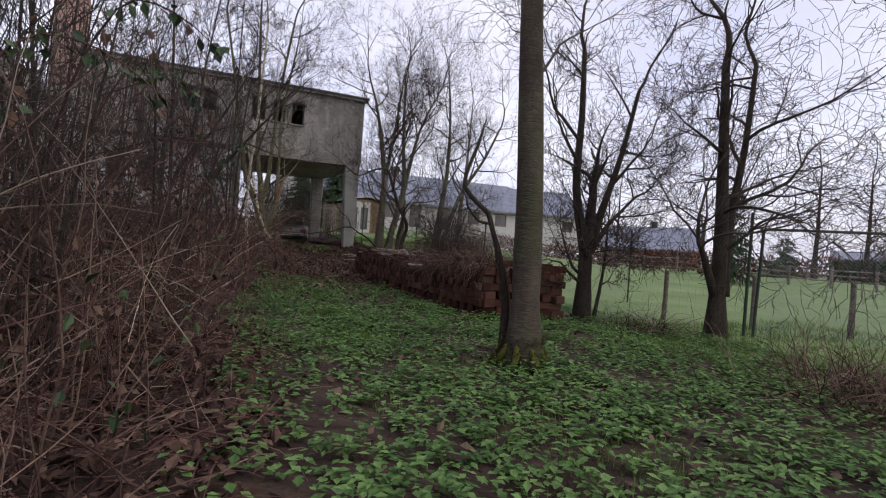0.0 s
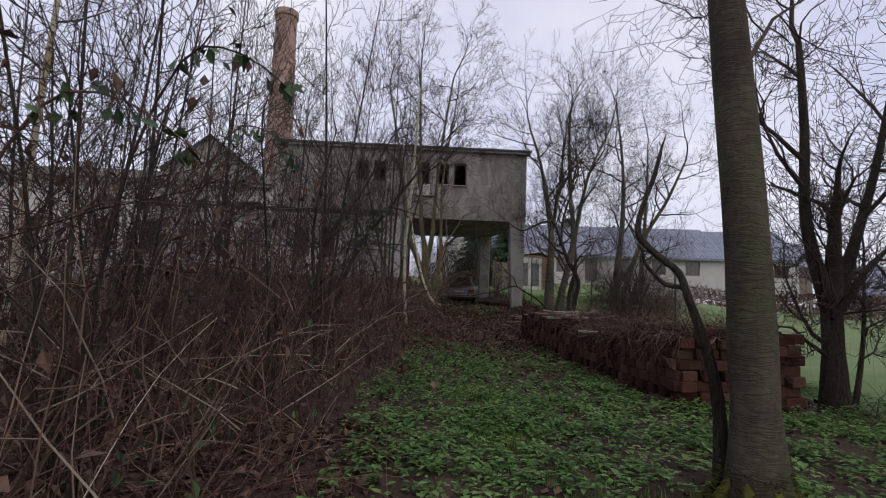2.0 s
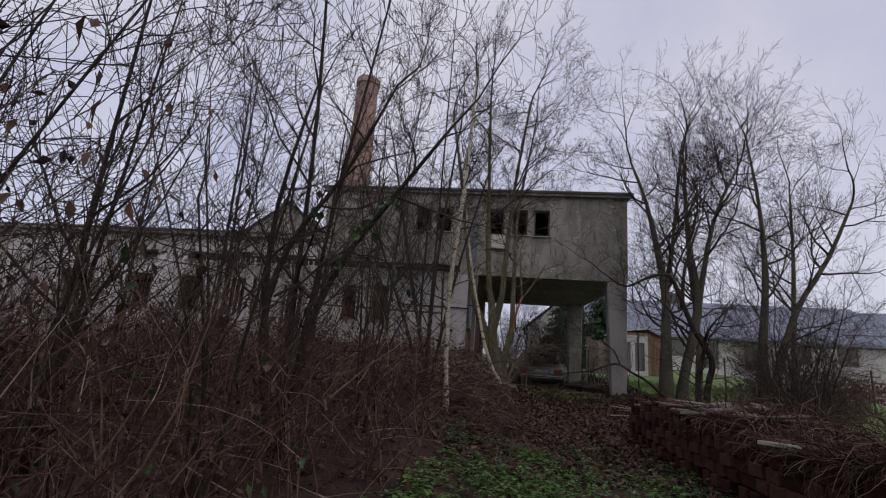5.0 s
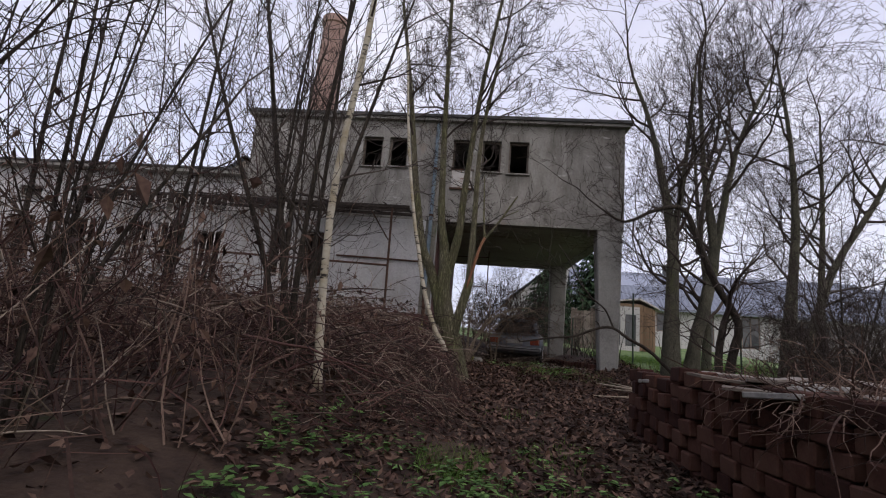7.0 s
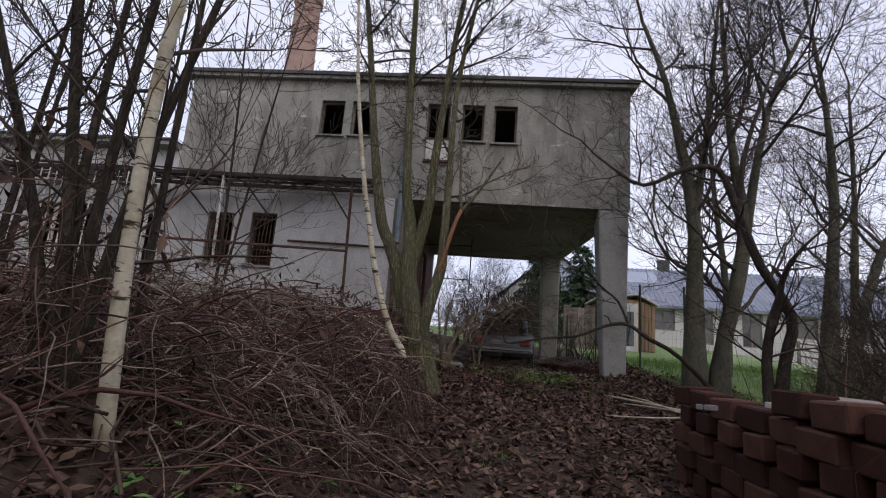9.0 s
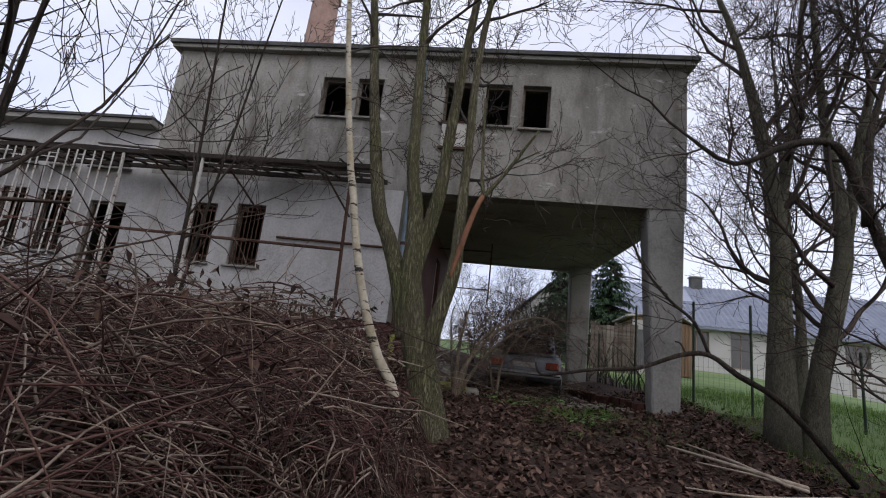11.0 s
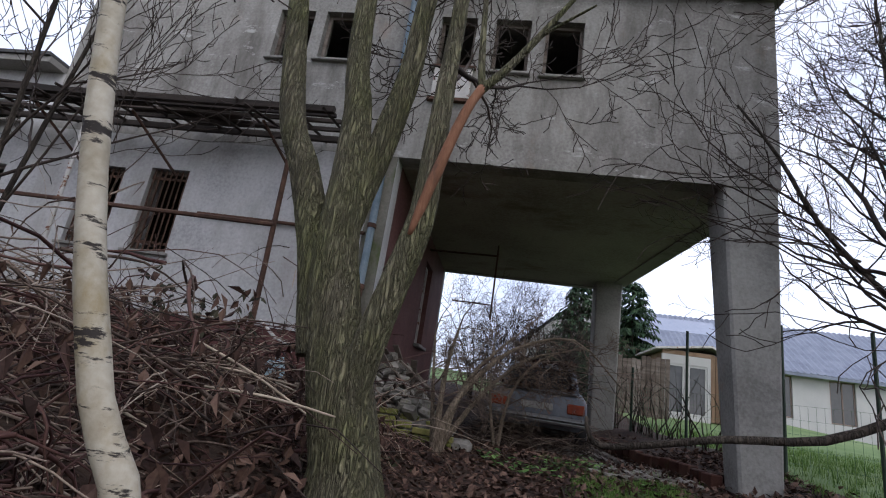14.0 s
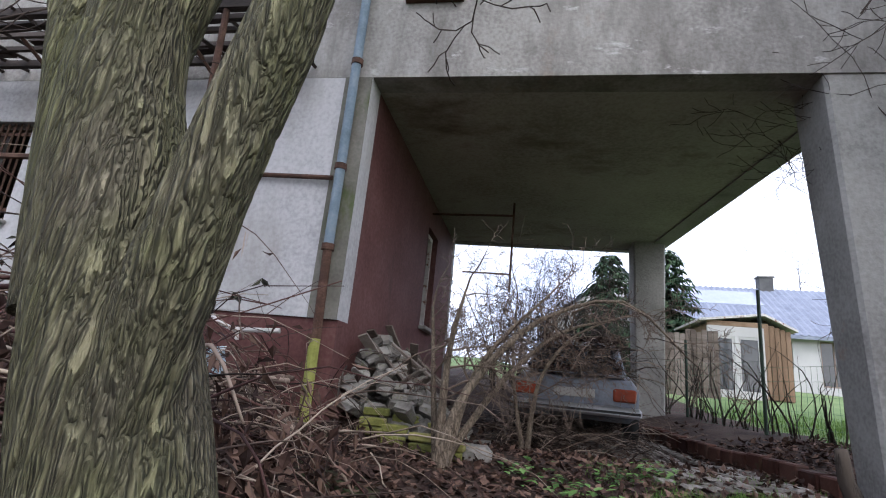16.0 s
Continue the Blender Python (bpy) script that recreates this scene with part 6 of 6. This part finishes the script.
def rubble():
    random.seed(72)
    t = thing("rubble_heap", (4.2, 26.2, land(4.2, 26.2)), "heap of broken blocks, mossy bricks and planks against the wall", "rubble")
    M["block"] = material("grey_broken_block", [(0.08, 0.073, 0.064), (0.16, 0.15, 0.132), (0.26, 0.245, 0.22)], 5, 0.95, 0.5, 50, 0.008, island=0.6, spots=[((0.10, 0.11, 0.03), 3, 0.58, 0.68, (1, 1, 1))])
    shapes = []
    for k in range(5):
        s = Shape().box((-0.14, -0.09, -0.055), (0.14, 0.09, 0.055), 0.02)
        s.v = [(x + rnd(-0.02, 0.02), y + rnd(-0.02, 0.02), z + rnd(-0.015, 0.015)) for x, y, z in s.v]
        shapes.append(s.mesh("block", M["block"]))
    for i in range(250):
        u, v = abs(random.gauss(0, 0.42)), rnd(25.45, 27.6)
        x = 3.68 + u
        h = max(0.02, (0.95 - u * 0.85) * (0.5 + 0.5 * math.sin((v - 25.3) * 1.2)))
        z = land(x, v) + h * (random.random() ** 0.7)
        ob = new("block", shapes[i % 5])
        k = rnd(0.4, 1.0)
        ob.parent = t
        ob.matrix_parent_inverse = t.matrix_world.inverted()
        ob.matrix_world = Matrix.Translation((x, v, z)) @ Euler((rnd(-0.6, 0.6), rnd(-0.6, 0.6), rnd(0, 3.1))).to_matrix().to_4x4() @ Matrix.Scale(k, 4)
    M["moss_brick"] = material("mossy_brick", [(0.07, 0.075, 0.02), (0.15, 0.15, 0.04), (0.24, 0.22, 0.08)], 6, 0.95, 0.5, 50, 0.01, island=0.4)
    for i in range(11):
        x, y = 4.0 + 0.27 * (i % 4) * 0.9 + rnd(-0.03, 0.03), 25.28 + rnd(0, 0.12) + 0.1 * (i // 4)
        ob = part("mossy_brick", Shape().box((-0.12, -0.06, 0), (0.12, 0.06, 0.07), 0.01, Matrix.Translation((x, y, land(x, y) + 0.075 * (i // 4))) @ Matrix.Rotation(rnd(-0.2, 0.2), 4, "Z")), M["moss_brick"], t)
    for i in range(12):
        p = Vector((3.75 + rnd(0, 0.5), rnd(25.6, 27.6), 0))
        p.z = land(p.x, p.y) + rnd(0.35, 0.8)
        mm = Matrix.Translation(p) @ Euler((rnd(-0.5, 0.5), rnd(0.3, 1.0), rnd(0, 3))).to_matrix().to_4x4()
        part("plank", Shape().box((-rnd(0.3, 0.5), -0.05, -0.012), (rnd(0.3, 0.5), 0.05, 0.012), 0.002, mm), M["old_wood"], t)
    core = Shape()
    for i in range(26):
        f = i / 25
        core.tube([(3.62, 25.4 + f * 2.3, 0.3), (4.2, 25.4 + f * 2.3, 0.3)], [0.25, 0.05], 6)
    part("soil", core, M["ground"], t)
    st = part("stone", Shape().box((4.78, 25.45, land(4.9, 25.5) - 0.04), (5.1, 25.7, land(4.9, 25.5) + 0.13), 0.05), M["block"])
    tagged(st, "single pale broken building block on the leaves", "block")


rubble()


def pale_shrub():
    stems = [[(0, 0, 0, 0.05), (0.05, 0, 0.35, 0.042), (0.28, 0.1, 0.8, 0.036), (0.75, 0.3, 1.3, 0.024), (1.5, 0.5, 1.55, 0.014), (2.1, 0.7, 1.1, 0.007)],
             [(-0.02, 0, 0, 0.045), (-0.03, 0.02, 0.5, 0.036), (-0.02, 0.1, 1.0, 0.026), (0.06, 0.2, 1.5, 0.012)],
             [(0.02, 0.02, 0.05, 0.035), (0.15, 0.1, 0.6, 0.03), (0.38, 0.2, 1.05, 0.022), (0.8, 0.2, 1.5, 0.01)],
             [(-0.03, 0.05, 0.05, 0.03), (-0.15, 0.2, 0.6, 0.024), (-0.25, 0.3, 1.35, 0.012)],
             [(0.05, 0.05, 0.25, 0.03), (0.45, 0.4, 0.75, 0.026), (0.95, 0.8, 1.25, 0.018), (1.45, 1.1, 1.45, 0.009)]]
    M["bark_pale"] = bark_material("pale_shrub_bark", [(0.085, 0.066, 0.046), (0.16, 0.125, 0.09), (0.23, 0.185, 0.135)], (0.10, 0.10, 0.04), 40, 0.006, (1, 1, 0.3), (0.6, 0.75))
    M["twig_pale"] = material("pale_twig", [(0.055, 0.04, 0.03), (0.11, 0.08, 0.06), (0.17, 0.13, 0.10)], 2, 0.9, 0, 60, island=0.4)
    bare_tree(4.72, 25.05, stems, "pale many-stemmed shrub arching over the wrecked car", M["bark_pale"], 73, deep=4, kids=(7, 3, 3, 2), first=0.35, length=0.5, rise=-0.09, curl=0.2, name="pale_shrub", out=0.8, sides=10, thick=0.012, twig=M["twig_pale"])
    bare_tree(5.4, 27.0, [[(0, 0, 0, 0.03), (0.1, 0, 0.8, 0.025), (0.5, 0, 1.4, 0.015), (1.1, 0.1, 1.7, 0.008)], [(0, 0, 0, 0.025), (-0.2, 0, 0.9, 0.02), (-0.2, 0.1, 1.8, 0.01)]], "thin pale shrub beside the wrecked car", M["bark_pale"], 74, deep=4, kids=(8, 4, 3, 2), first=0.25, length=0.6, rise=-0.05, curl=0.22, name="pale_shrub", out=0.8, sides=8, thick=0.01, twig=M["twig_pale"])


pale_shrub()


def kerb_and_ramp():
    random.seed(75)
    t = thing("brick_kerb", (7.6, 28, land(7.6, 28)), "low crumbling brown kerb along the fence", "kerb")
    a, b = Vector((7.95, 25.55, 0)), Vector((7.1, 30.8, 0))
    n = 20
    d = (b - a).normalized()
    ang = math.atan2(d.y, d.x)
    for i in range(n):
        p = a.lerp(b, (i + 0.5) / n)
        p.z = land(p.x, p.y) + 0.02 + rnd(-0.01, 0.015)
        part("kerb_stone", Shape().box((-0.118, -0.07, -0.15), (0.118, 0.07, 0.13), 0.015, Matrix.Translation(p) @ Matrix.Rotation(ang + rnd(-0.05, 0.05), 4, "Z")), M["brick"], t)
    tt = thing("paved_ramp", (7.2, 27, land(7.2, 27)), "worn grey cobbled ramp under the building", "ramp")
    M["cobble"] = material("worn_grey_sett", [(0.10, 0.09, 0.077), (0.17, 0.155, 0.135), (0.24, 0.222, 0.198)], 5, 0.9, 0.4, 50, 0.006, island=0.5)
    unit = Shape().box((-0.078, -0.078, -0.08), (0.078, 0.078, 0.035), 0.018).mesh("sett", M["cobble"])
    k = 0
    for i in range(30):
        for j in range(8):
            p = a.lerp(b, (i + 0.5) / 30) + Vector((-d.y, d.x, 0)) * (0.22 + 0.165 * j)
            if j > 5 and random.random() < 0.5:
                continue
            p.z = land(p.x, p.y) + rnd(-0.008, 0.012)
            ob = new("sett", unit)
            ob.parent = tt
            ob.matrix_parent_inverse = tt.matrix_world.inverted()
            ob.matrix_world = Matrix.Translation(p) @ Euler((rnd(-0.04, 0.04), rnd(-0.04, 0.04), ang + rnd(-0.06, 0.06))).to_matrix().to_4x4()


kerb_and_ramp()


def garden_fence():
    random.seed(76)
    t = thing("garden_fence", (8.8, 28, land(8.8, 28)), "green wire mesh garden fence overgrown with dark vines", "fence")
    posts = [(7.7, 32.3), (8.1, 30.4), (8.6, 28.6), (9.2, 26.6), (10.0, 26.0), (11.6, 25.6), (13.4, 25.2), (15.4, 24.9)]
    for x, y in posts:
        z = land(x, y)
        part("post", Shape().tube([(x, y, z - 0.2), (x, y, z + (2.0 if y < 29 and x < 10.5 else 1.35))], [0.024, 0.024], 8), M["green_post"], t)
    s = Shape()
    M["green_wire"] = material("green_coated_wire", [(0.05, 0.10, 0.06), (0.09, 0.15, 0.09)], 6, 0.5, 0)
    for p, q in zip(posts, posts[1:]):
        wire_net(s, (*p, 0), (*q, 0), (land(*p) + land(*q)) / 2 + 0.02, (land(*p) + land(*q)) / 2 + 0.95, 0.09, 0.0022, False)
    part("wire_mesh", s, M["green_wire"], t)
    v = Shape()
    for i in range(60):
        f = random.random()
        x, y = 7.8 + 1.2 * f, 32 - 4.6 * f
        x += rnd(-0.06, 0.06)
        arc(v, (x, y, land(x, y)), (rnd(-0.2, 0.2), rnd(-0.25, 0.25), 1), rnd(0.7, 1.7), rnd(0.006, 0.02), 0.0, 8, 0.17, 5)
    tagged(new("dead_vines", v.mesh("dead_vines", M["bark_dark"], True)), "black dead vine stems climbing the fence", "vines", kind="stuff")


garden_fence()


def garden_shed():
    x0, x1, y0, y1, z = 10.75, 13.1, 37.6, 40.2, land(12, 38) - 0.05
    t = thing("garden_shed", (12, 38.9, z), "wooden summerhouse with white glass doors and a lean-to roof", "shed")
    xm = x0 + 1.6
    part("front_wall", Shape().wall("x", x0, xm, z, z + 2.15, y0, y0 + 0.1, [(x0 + 0.12, x0 + 0.76, z + 0.12, z + 1.85), (x0 + 0.86, x0 + 1.5, z + 0.12, z + 1.85)]), M["house_white"], t)
    for a, b in ((x0 + 0.12, x0 + 0.76), (x0 + 0.86, x0 + 1.5)):
        dr = part("glass_door", Shape().wall("x", a, b, z + 0.12, z + 1.85, y0 + 0.02, y0 + 0.07, [(a + 0.07, b - 0.07, z + 0.24, z + 1.77)]), M["house_white"], t, "white framed glass door")
        part("pane", Shape().box((a + 0.07, y0 + 0.04, z + 0.24), (b - 0.07, y0 + 0.05, z + 1.77)), M["glass"], dr)
    for k in range(5):
        a = xm + 0.004 + (x1 - xm) * k / 5
        part("board", Shape().box((a, y0 + 0.01, z + 0.05), (a + (x1 - xm) / 5 - 0.012, y0 + 0.09, z + 2.3 - 0.05 * k), 0.006), M["new_wood"], t)
    part("lintel", Shape().box((x0, y0 - 0.01, z + 2.154), (xm, y0 + 0.09, z + 2.3), 0.006), M["new_wood"], t)
    n = 14
    for i in range(n):
        a, b = y0 + 0.1 + (y1 - y0 - 0.1) * i / n, y0 + 0.1 + (y1 - y0 - 0.1) * (i + 1) / n - 0.012
        part("board", Shape().box((x1 - 0.06, a, z), (x1, b, z + 2.05), 0.006), M["new_wood"], t)
    part("side_wall", Shape().box((x0, y0 + 0.1, z), (x0 + 0.08, y1, z + 2.2)), M["new_wood"], t)
    part("rear_wall", Shape().box((x0 + 0.08, y1 - 0.08, z), (x1 - 0.06, y1, z + 2.2)), M["new_wood"], t)
    s = Shape()
    s.v = [(x0 - 0.25, y0 - 0.12, z + 2.26), (xm, y0 - 0.12, z + 2.52), (x1 + 0.15, y0 - 0.12, z + 2.08), (x0 - 0.25, y1 + 0.2, z + 2.26), (xm, y1 + 0.2, z + 2.52), (x1 + 0.15, y1 + 0.2, z + 2.08)]
    s.v += [(x, y, zz + 0.07) for x, y, zz in s.v]
    s.f = [(0, 3, 4, 1), (1, 4, 5, 2), (6, 7, 10, 9), (7, 8, 11, 10), (0, 1, 7, 6), (1, 2, 8, 7), (3, 9, 10, 4), (4, 10, 11, 5), (0, 6, 9, 3), (2, 5, 11, 8)]
    part("roof", s, M["white_metal"], t, "pale low-pitched roof")
    w = thing("board_fence", (9.6, 37, land(9.6, 37)), "weathered grey board screen beside the shed", "fence")
    for i in range(12):
        a = 8.9 + i * 0.15
        part("board", Shape().box((a, 36.5, land(a, 36.5) - 0.05), (a + 0.138, 36.53, land(a, 36.5) + rnd(1.7, 1.9)), 0.004), M["old_wood"], w)


garden_shed()


def mossy_foot():
    random.seed(78)
    s = Shape()
    for i in range(1600):
        a, h = rnd(0, 6.28), random.random() ** 2 * 0.32
        r = 0.2 + 0.16 * (1 - h / 0.32) ** 2
        x, y = 6.4 + r * math.cos(a), 7.35 + r * math.sin(a)
        s.leaf((x, y, land(x, y) + h), (math.cos(a), math.sin(a), 0.7), (0, 0, 1), rnd(0.02, 0.05), 0.02, 0.2)
    tagged(new("moss_cushion", s.mesh("moss_cushion", M["moss"])), "bright yellow-green moss round the foot of the cherry tree", "moss", kind="stuff")
    for i in range(7):
        a = i * 0.9 + 0.3
        sh, P, R = stem_tube([(6.4 + 0.12 * math.cos(a), 7.35 + 0.12 * math.sin(a), land(6.4, 7.35) + 0.25), (6.4 + 0.28 * math.cos(a), 7.35 + 0.28 * math.sin(a), land(6.4, 7.35) + 0.05), (6.4 + 0.38 * math.cos(a), 7.35 + 0.38 * math.sin(a), land(6.4, 7.35) - 0.06)], [0.05, 0.04, 0.015], 8)
        r = new("root", sh.mesh("root", M["moss"], True))
        tagged(r, "moss-covered root of the cherry tree", "root", "roots of the cherry tree")


mossy_foot()


def side_bushes():
    """Dry heaps on the meadow edge and withered leaves by the wall."""
    random.seed(79)
    s = Shape()
    for cx, cy, r, n in ((10.4, 9.7, 0.7, 220), (8.9, 5.4, 0.8, 420), (9.9, 6.0, 0.8, 380)):
        for i in range(n):
            x, y = cx + random.gauss(0, r * 0.5), cy + random.gauss(0, r * 0.5)
            arc(s, (x, y, land(x, y)), (rnd(-1, 1), rnd(-1, 1), rnd(0.2, 1.3)), rnd(0.4, 1.0), rnd(0.003, 0.008), 0.16, 6, 0.2)
    tagged(new("dry_bramble_heap", s.mesh("dry_bramble_heap", M["stem"])), "dry bramble heaps at the meadow edge", "brambles", kind="stuff")
    for k, (x, y) in enumerate(((2.5, 24.1), (1.75, 24.2), (1.2, 24.0))):
        st, lv = Shape(), Shape()
        z = land(x, y) + 0.1
        t = thing("withered_plant", (x, y, z), "withered plant with curled black-brown leaves against the wall", "plant", "withered plants by the wall")
        for i in range(9):
            pts = arc(st, (x + rnd(-0.1, 0.1), y, z), (rnd(-0.5, 0.5), rnd(-0.3, 0.2), 1), rnd(0.8, 1.35), 0.006, 0.04, 6, 0.1)
            for q in pts[2:]:
                for h in range(3):
                    lv.leaf(q, turned((0, 0, -1), 0.5), turned((0, 1, 0), 0.6), rnd(0.07, 0.15), rnd(0.03, 0.06), 0.3)
        part("stalks", st, M["stem"], t)
        part("leaves", lv, M["leaf_dark_dead"], t)


M["leaf_dark_dead"] = material("black_brown_leaf", [(0.012, 0.012, 0.008), (0.03, 0.03, 0.018), (0.06, 0.055, 0.03)], 4, 0.8, 0, 40, island=0.5)
side_bushes()


def long_sticks():
    """Longer cut branches lying on the bank."""
    random.seed(80)
    for i in range(26):
        x, y = rnd(1.5, 4.3), rnd(17.5, 23.5)
        a = rnd(-0.6, 0.5) + (3.14 if random.random() < 0.5 else 0)
        L = rnd(1.1, 2.4)
        z = land(x, y) + rnd(0.3, 0.55)
        x2, y2 = x + L * math.cos(a) * 0.6, y + L * math.sin(a) * 0.6
        if x2 > 4.4:
            x2 = 4.4
        s, P, R = stem_tube([(x, y, z), ((x + x2) / 2, (y + y2) / 2, z + rnd(-0.05, 0.12)), (x2, y2, max(land(x2, y2) + 0.2, z + rnd(-0.25, 0.15)))], [rnd(0.007, 0.014), rnd(0.006, 0.011), 0.005], 7, rough=0.08)
        tagged(new("cut_branch", s.mesh("cut_branch", M["stick"], True)), "long cut branch lying on the brush heap", "branch", "cut branches on the bank")


long_sticks()


def slabs_and_sticks():
    random.seed(85)
    M["slab"] = material("pale_broken_slab", [(0.16, 0.15, 0.14), (0.28, 0.27, 0.25), (0.38, 0.365, 0.34)], 5, 0.9, 0.4, 50, 0.006, island=0.4)
    for x, y, a, L, W in ((7.45, 15.5, 0.4, 0.32, 0.2), (7.75, 15.9, 1.1, 0.28, 0.18), (7.3, 17.9, 0.2, 0.22, 0.16), (7.6, 17.6, 0.9, 0.3, 0.2), (7.9, 16.8, 0.1, 0.26, 0.2), (7.5, 13.6, 0.7, 0.3, 0.18), (9.1, 10.95, -0.1, 0.28, 0.2)):
        z = 0.36 + 0.10 * math.sin(y * 1.3) + 0.12 * noise.noise((x * 0.8, y * 0.8, 31)) + 0.2 * smooth(14, 18.5, y)
        m = Matrix.Translation((x, y, z + 0.03)) @ Euler((rnd(-0.1, 0.1), rnd(-0.15, 0.1), a)).to_matrix().to_4x4()
        tagged(new("loose_slab", Shape().box((-L, -W, -0.02), (L, W, 0.02), 0.006, m).mesh("loose_slab", M["slab"])), "pale broken slab lying on the brick stack", "slab", "slabs on the brick stack")
    M["peeled"] = material("peeled_pale_branch", [(0.20, 0.16, 0.12), (0.34, 0.28, 0.21), (0.46, 0.40, 0.32)], 4, 0.8, 0.3, 50, 0.003)
    for knots in ([(7.5, 22.7, 0.014), (7.8, 21.9, 0.018), (8.15, 21.0, 0.022)], [(7.8, 22.9, 0.01), (7.95, 22.0, 0.016), (8.0, 21.0, 0.018)], [(7.6, 22.0, 0.008), (7.9, 21.5, 0.012), (8.1, 20.9, 0.016)], [(7.1, 20.9, 0.008), (7.6, 20.7, 0.012), (8.3, 20.8, 0.014)]):
        pts = [(x, y, land(x, y) + 0.06 + 0.05 * i) for i, (x, y, r) in enumerate(knots)]
        s, P, R = stem_tube(pts, [r for x, y, r in knots], 7, rough=0.08)
        tagged(new("peeled_branch", s.mesh("peeled_branch", M["peeled"], True)), "pale peeled branch lying on the leaves", "branch", "pale branches beside the path")
    for a, b in (((3.68, 21.6, 1.12), (4.4, 21.55, 0.84)), ((3.9, 21.4, 0.9), (4.62, 21.35, 0.86)), ((3.3, 21.9, 1.0), (4.2, 22.0, 0.95)), ((3.2, 21.2, 0.85), (4.1, 20.9, 0.7)), ((2.9, 22.5, 1.1), (4.1, 22.3, 0.9))):
        m = [(a[i] + b[i]) / 2 + (0.02 if i == 2 else 0) for i in range(3)]
        s, P, R = stem_tube([a, m, b], [0.007, 0.008, 0.005], 7, rough=0.08)
        tagged(new("pale_stick", s.mesh("pale_stick", M["peeled"], True)), "pale stick leaning on the brush heap", "branch", "pale sticks on the heap")


slabs_and_sticks()


def wall_foot_pile():
    """Split wood and a cracked blue tub against the plinth."""
    random.seed(88)
    for i in range(34):
        x, y = rnd(2.75, 3.25), rnd(24.3, 24.85)
        z = land(x, y) + 0.03 + 0.011 * i
        L, a, r = rnd(0.3, 0.6), rnd(-0.35, 0.35), rnd(0.008, 0.03)
        sh, P, R = stem_tube([(x - L * math.cos(a), y - L * math.sin(a), z + rnd(-0.03, 0.04)), (x, y, z + rnd(-0.01, 0.02)), (x + L * 0.8 * math.cos(a), y + L * 0.8 * math.sin(a), z + rnd(-0.04, 0.03))], [r, r * 0.95, r * 0.8], 7, rough=0.12)
        tagged(new("split_log", sh.mesh("split_log", M["stick"] if i % 3 else M["peeled"], True)), "thin split log piled against the red plinth", "log", "wood piled against the plinth")
    M["tub_blue"] = material("pale_blue_plastic", [(0.30, 0.42, 0.50), (0.42, 0.55, 0.62), (0.5, 0.62, 0.68)], 5, 0.5, 0.1, 40, 0.002)
    bx, by, bz = 2.78, 24.62, land(2.9, 24.6) + 0.36
    t = thing("plastic_tub", (bx, by, bz), "cracked pale blue plastic tub on the wood pile", "tub")
    m = Matrix.Translation((bx, by, bz)) @ Euler((0.25, -0.2, 0.3)).to_matrix().to_4x4()
    part("bottom", Shape().box((-0.12, -0.09, 0), (0.12, 0.09, 0.012), 0.004, m), M["tub_blue"], t)
    for k, (p, q) in enumerate((((-0.13, -0.1, 0.013), (0.13, -0.088, 0.17)), ((-0.13, 0.088, 0.013), (0.13, 0.1, 0.2)), ((-0.13, -0.087, 0.013), (-0.118, 0.087, 0.19)), ((0.118, -0.087, 0.013), (0.13, 0.087, 0.18)))):
        part("side", Shape().box(p, q, 0.004, m), M["tub_blue"], t)
    part("rim", Shape().box((-0.145, -0.113, 0.172), (0.145, -0.1, 0.19), 0.004, m).box((0.131, -0.1, 0.182), (0.145, 0.1, 0.2), 0.004, m), M["white_metal"], t, "white rim of the tub")


wall_foot_pile()


def leafy_sprigs():
    random.seed(86)
    for k, (x, y, z, dx) in enumerate(((3.0, 12.9, 1.75, 0.9), (2.5, 7.1, 2.35, 0.8), (2.1, 6.5, 1.8, 0.9), (2.4, 8.2, 2.2, 0.7), (1.6, 6.0, 1.5, 0.8))):
        t = thing("bramble_sprig", (x, y, land(x, y)), "arching bramble shoot with a few dark green leaves", "bramble", "leafy shoots in the thicket")
        g = land(x - 0.4, y)
        s, P, R = stem_tube([(x - 0.4, y, g - 0.05), (x - 0.35, y, g + (z - g) * 0.6), (x, y, z), (x + dx * 0.5, y - 0.05, z + 0.05), (x + dx, y - 0.1, z - 0.25)], [0.011, 0.01, 0.008, 0.006, 0.003], 6)
        part("cane", s, M["bramble"], t, soft=True)
        lv = Shape()
        for i in range(24):
            q = P[len(P) // 2 + int(random.random() * (len(P) // 2))]
            lv.leaf(q + Vector((rnd(-0.06, 0.06), rnd(-0.06, 0.06), rnd(-0.08, 0.05))), turned((0.2, 0, -0.5), 0.7), turned((0, -0.4, 0.8), 0.4), rnd(0.07, 0.13), rnd(0.05, 0.08), 0.15)
        part("foliage", lv, M["leaf_dark"], t)


leafy_sprigs()
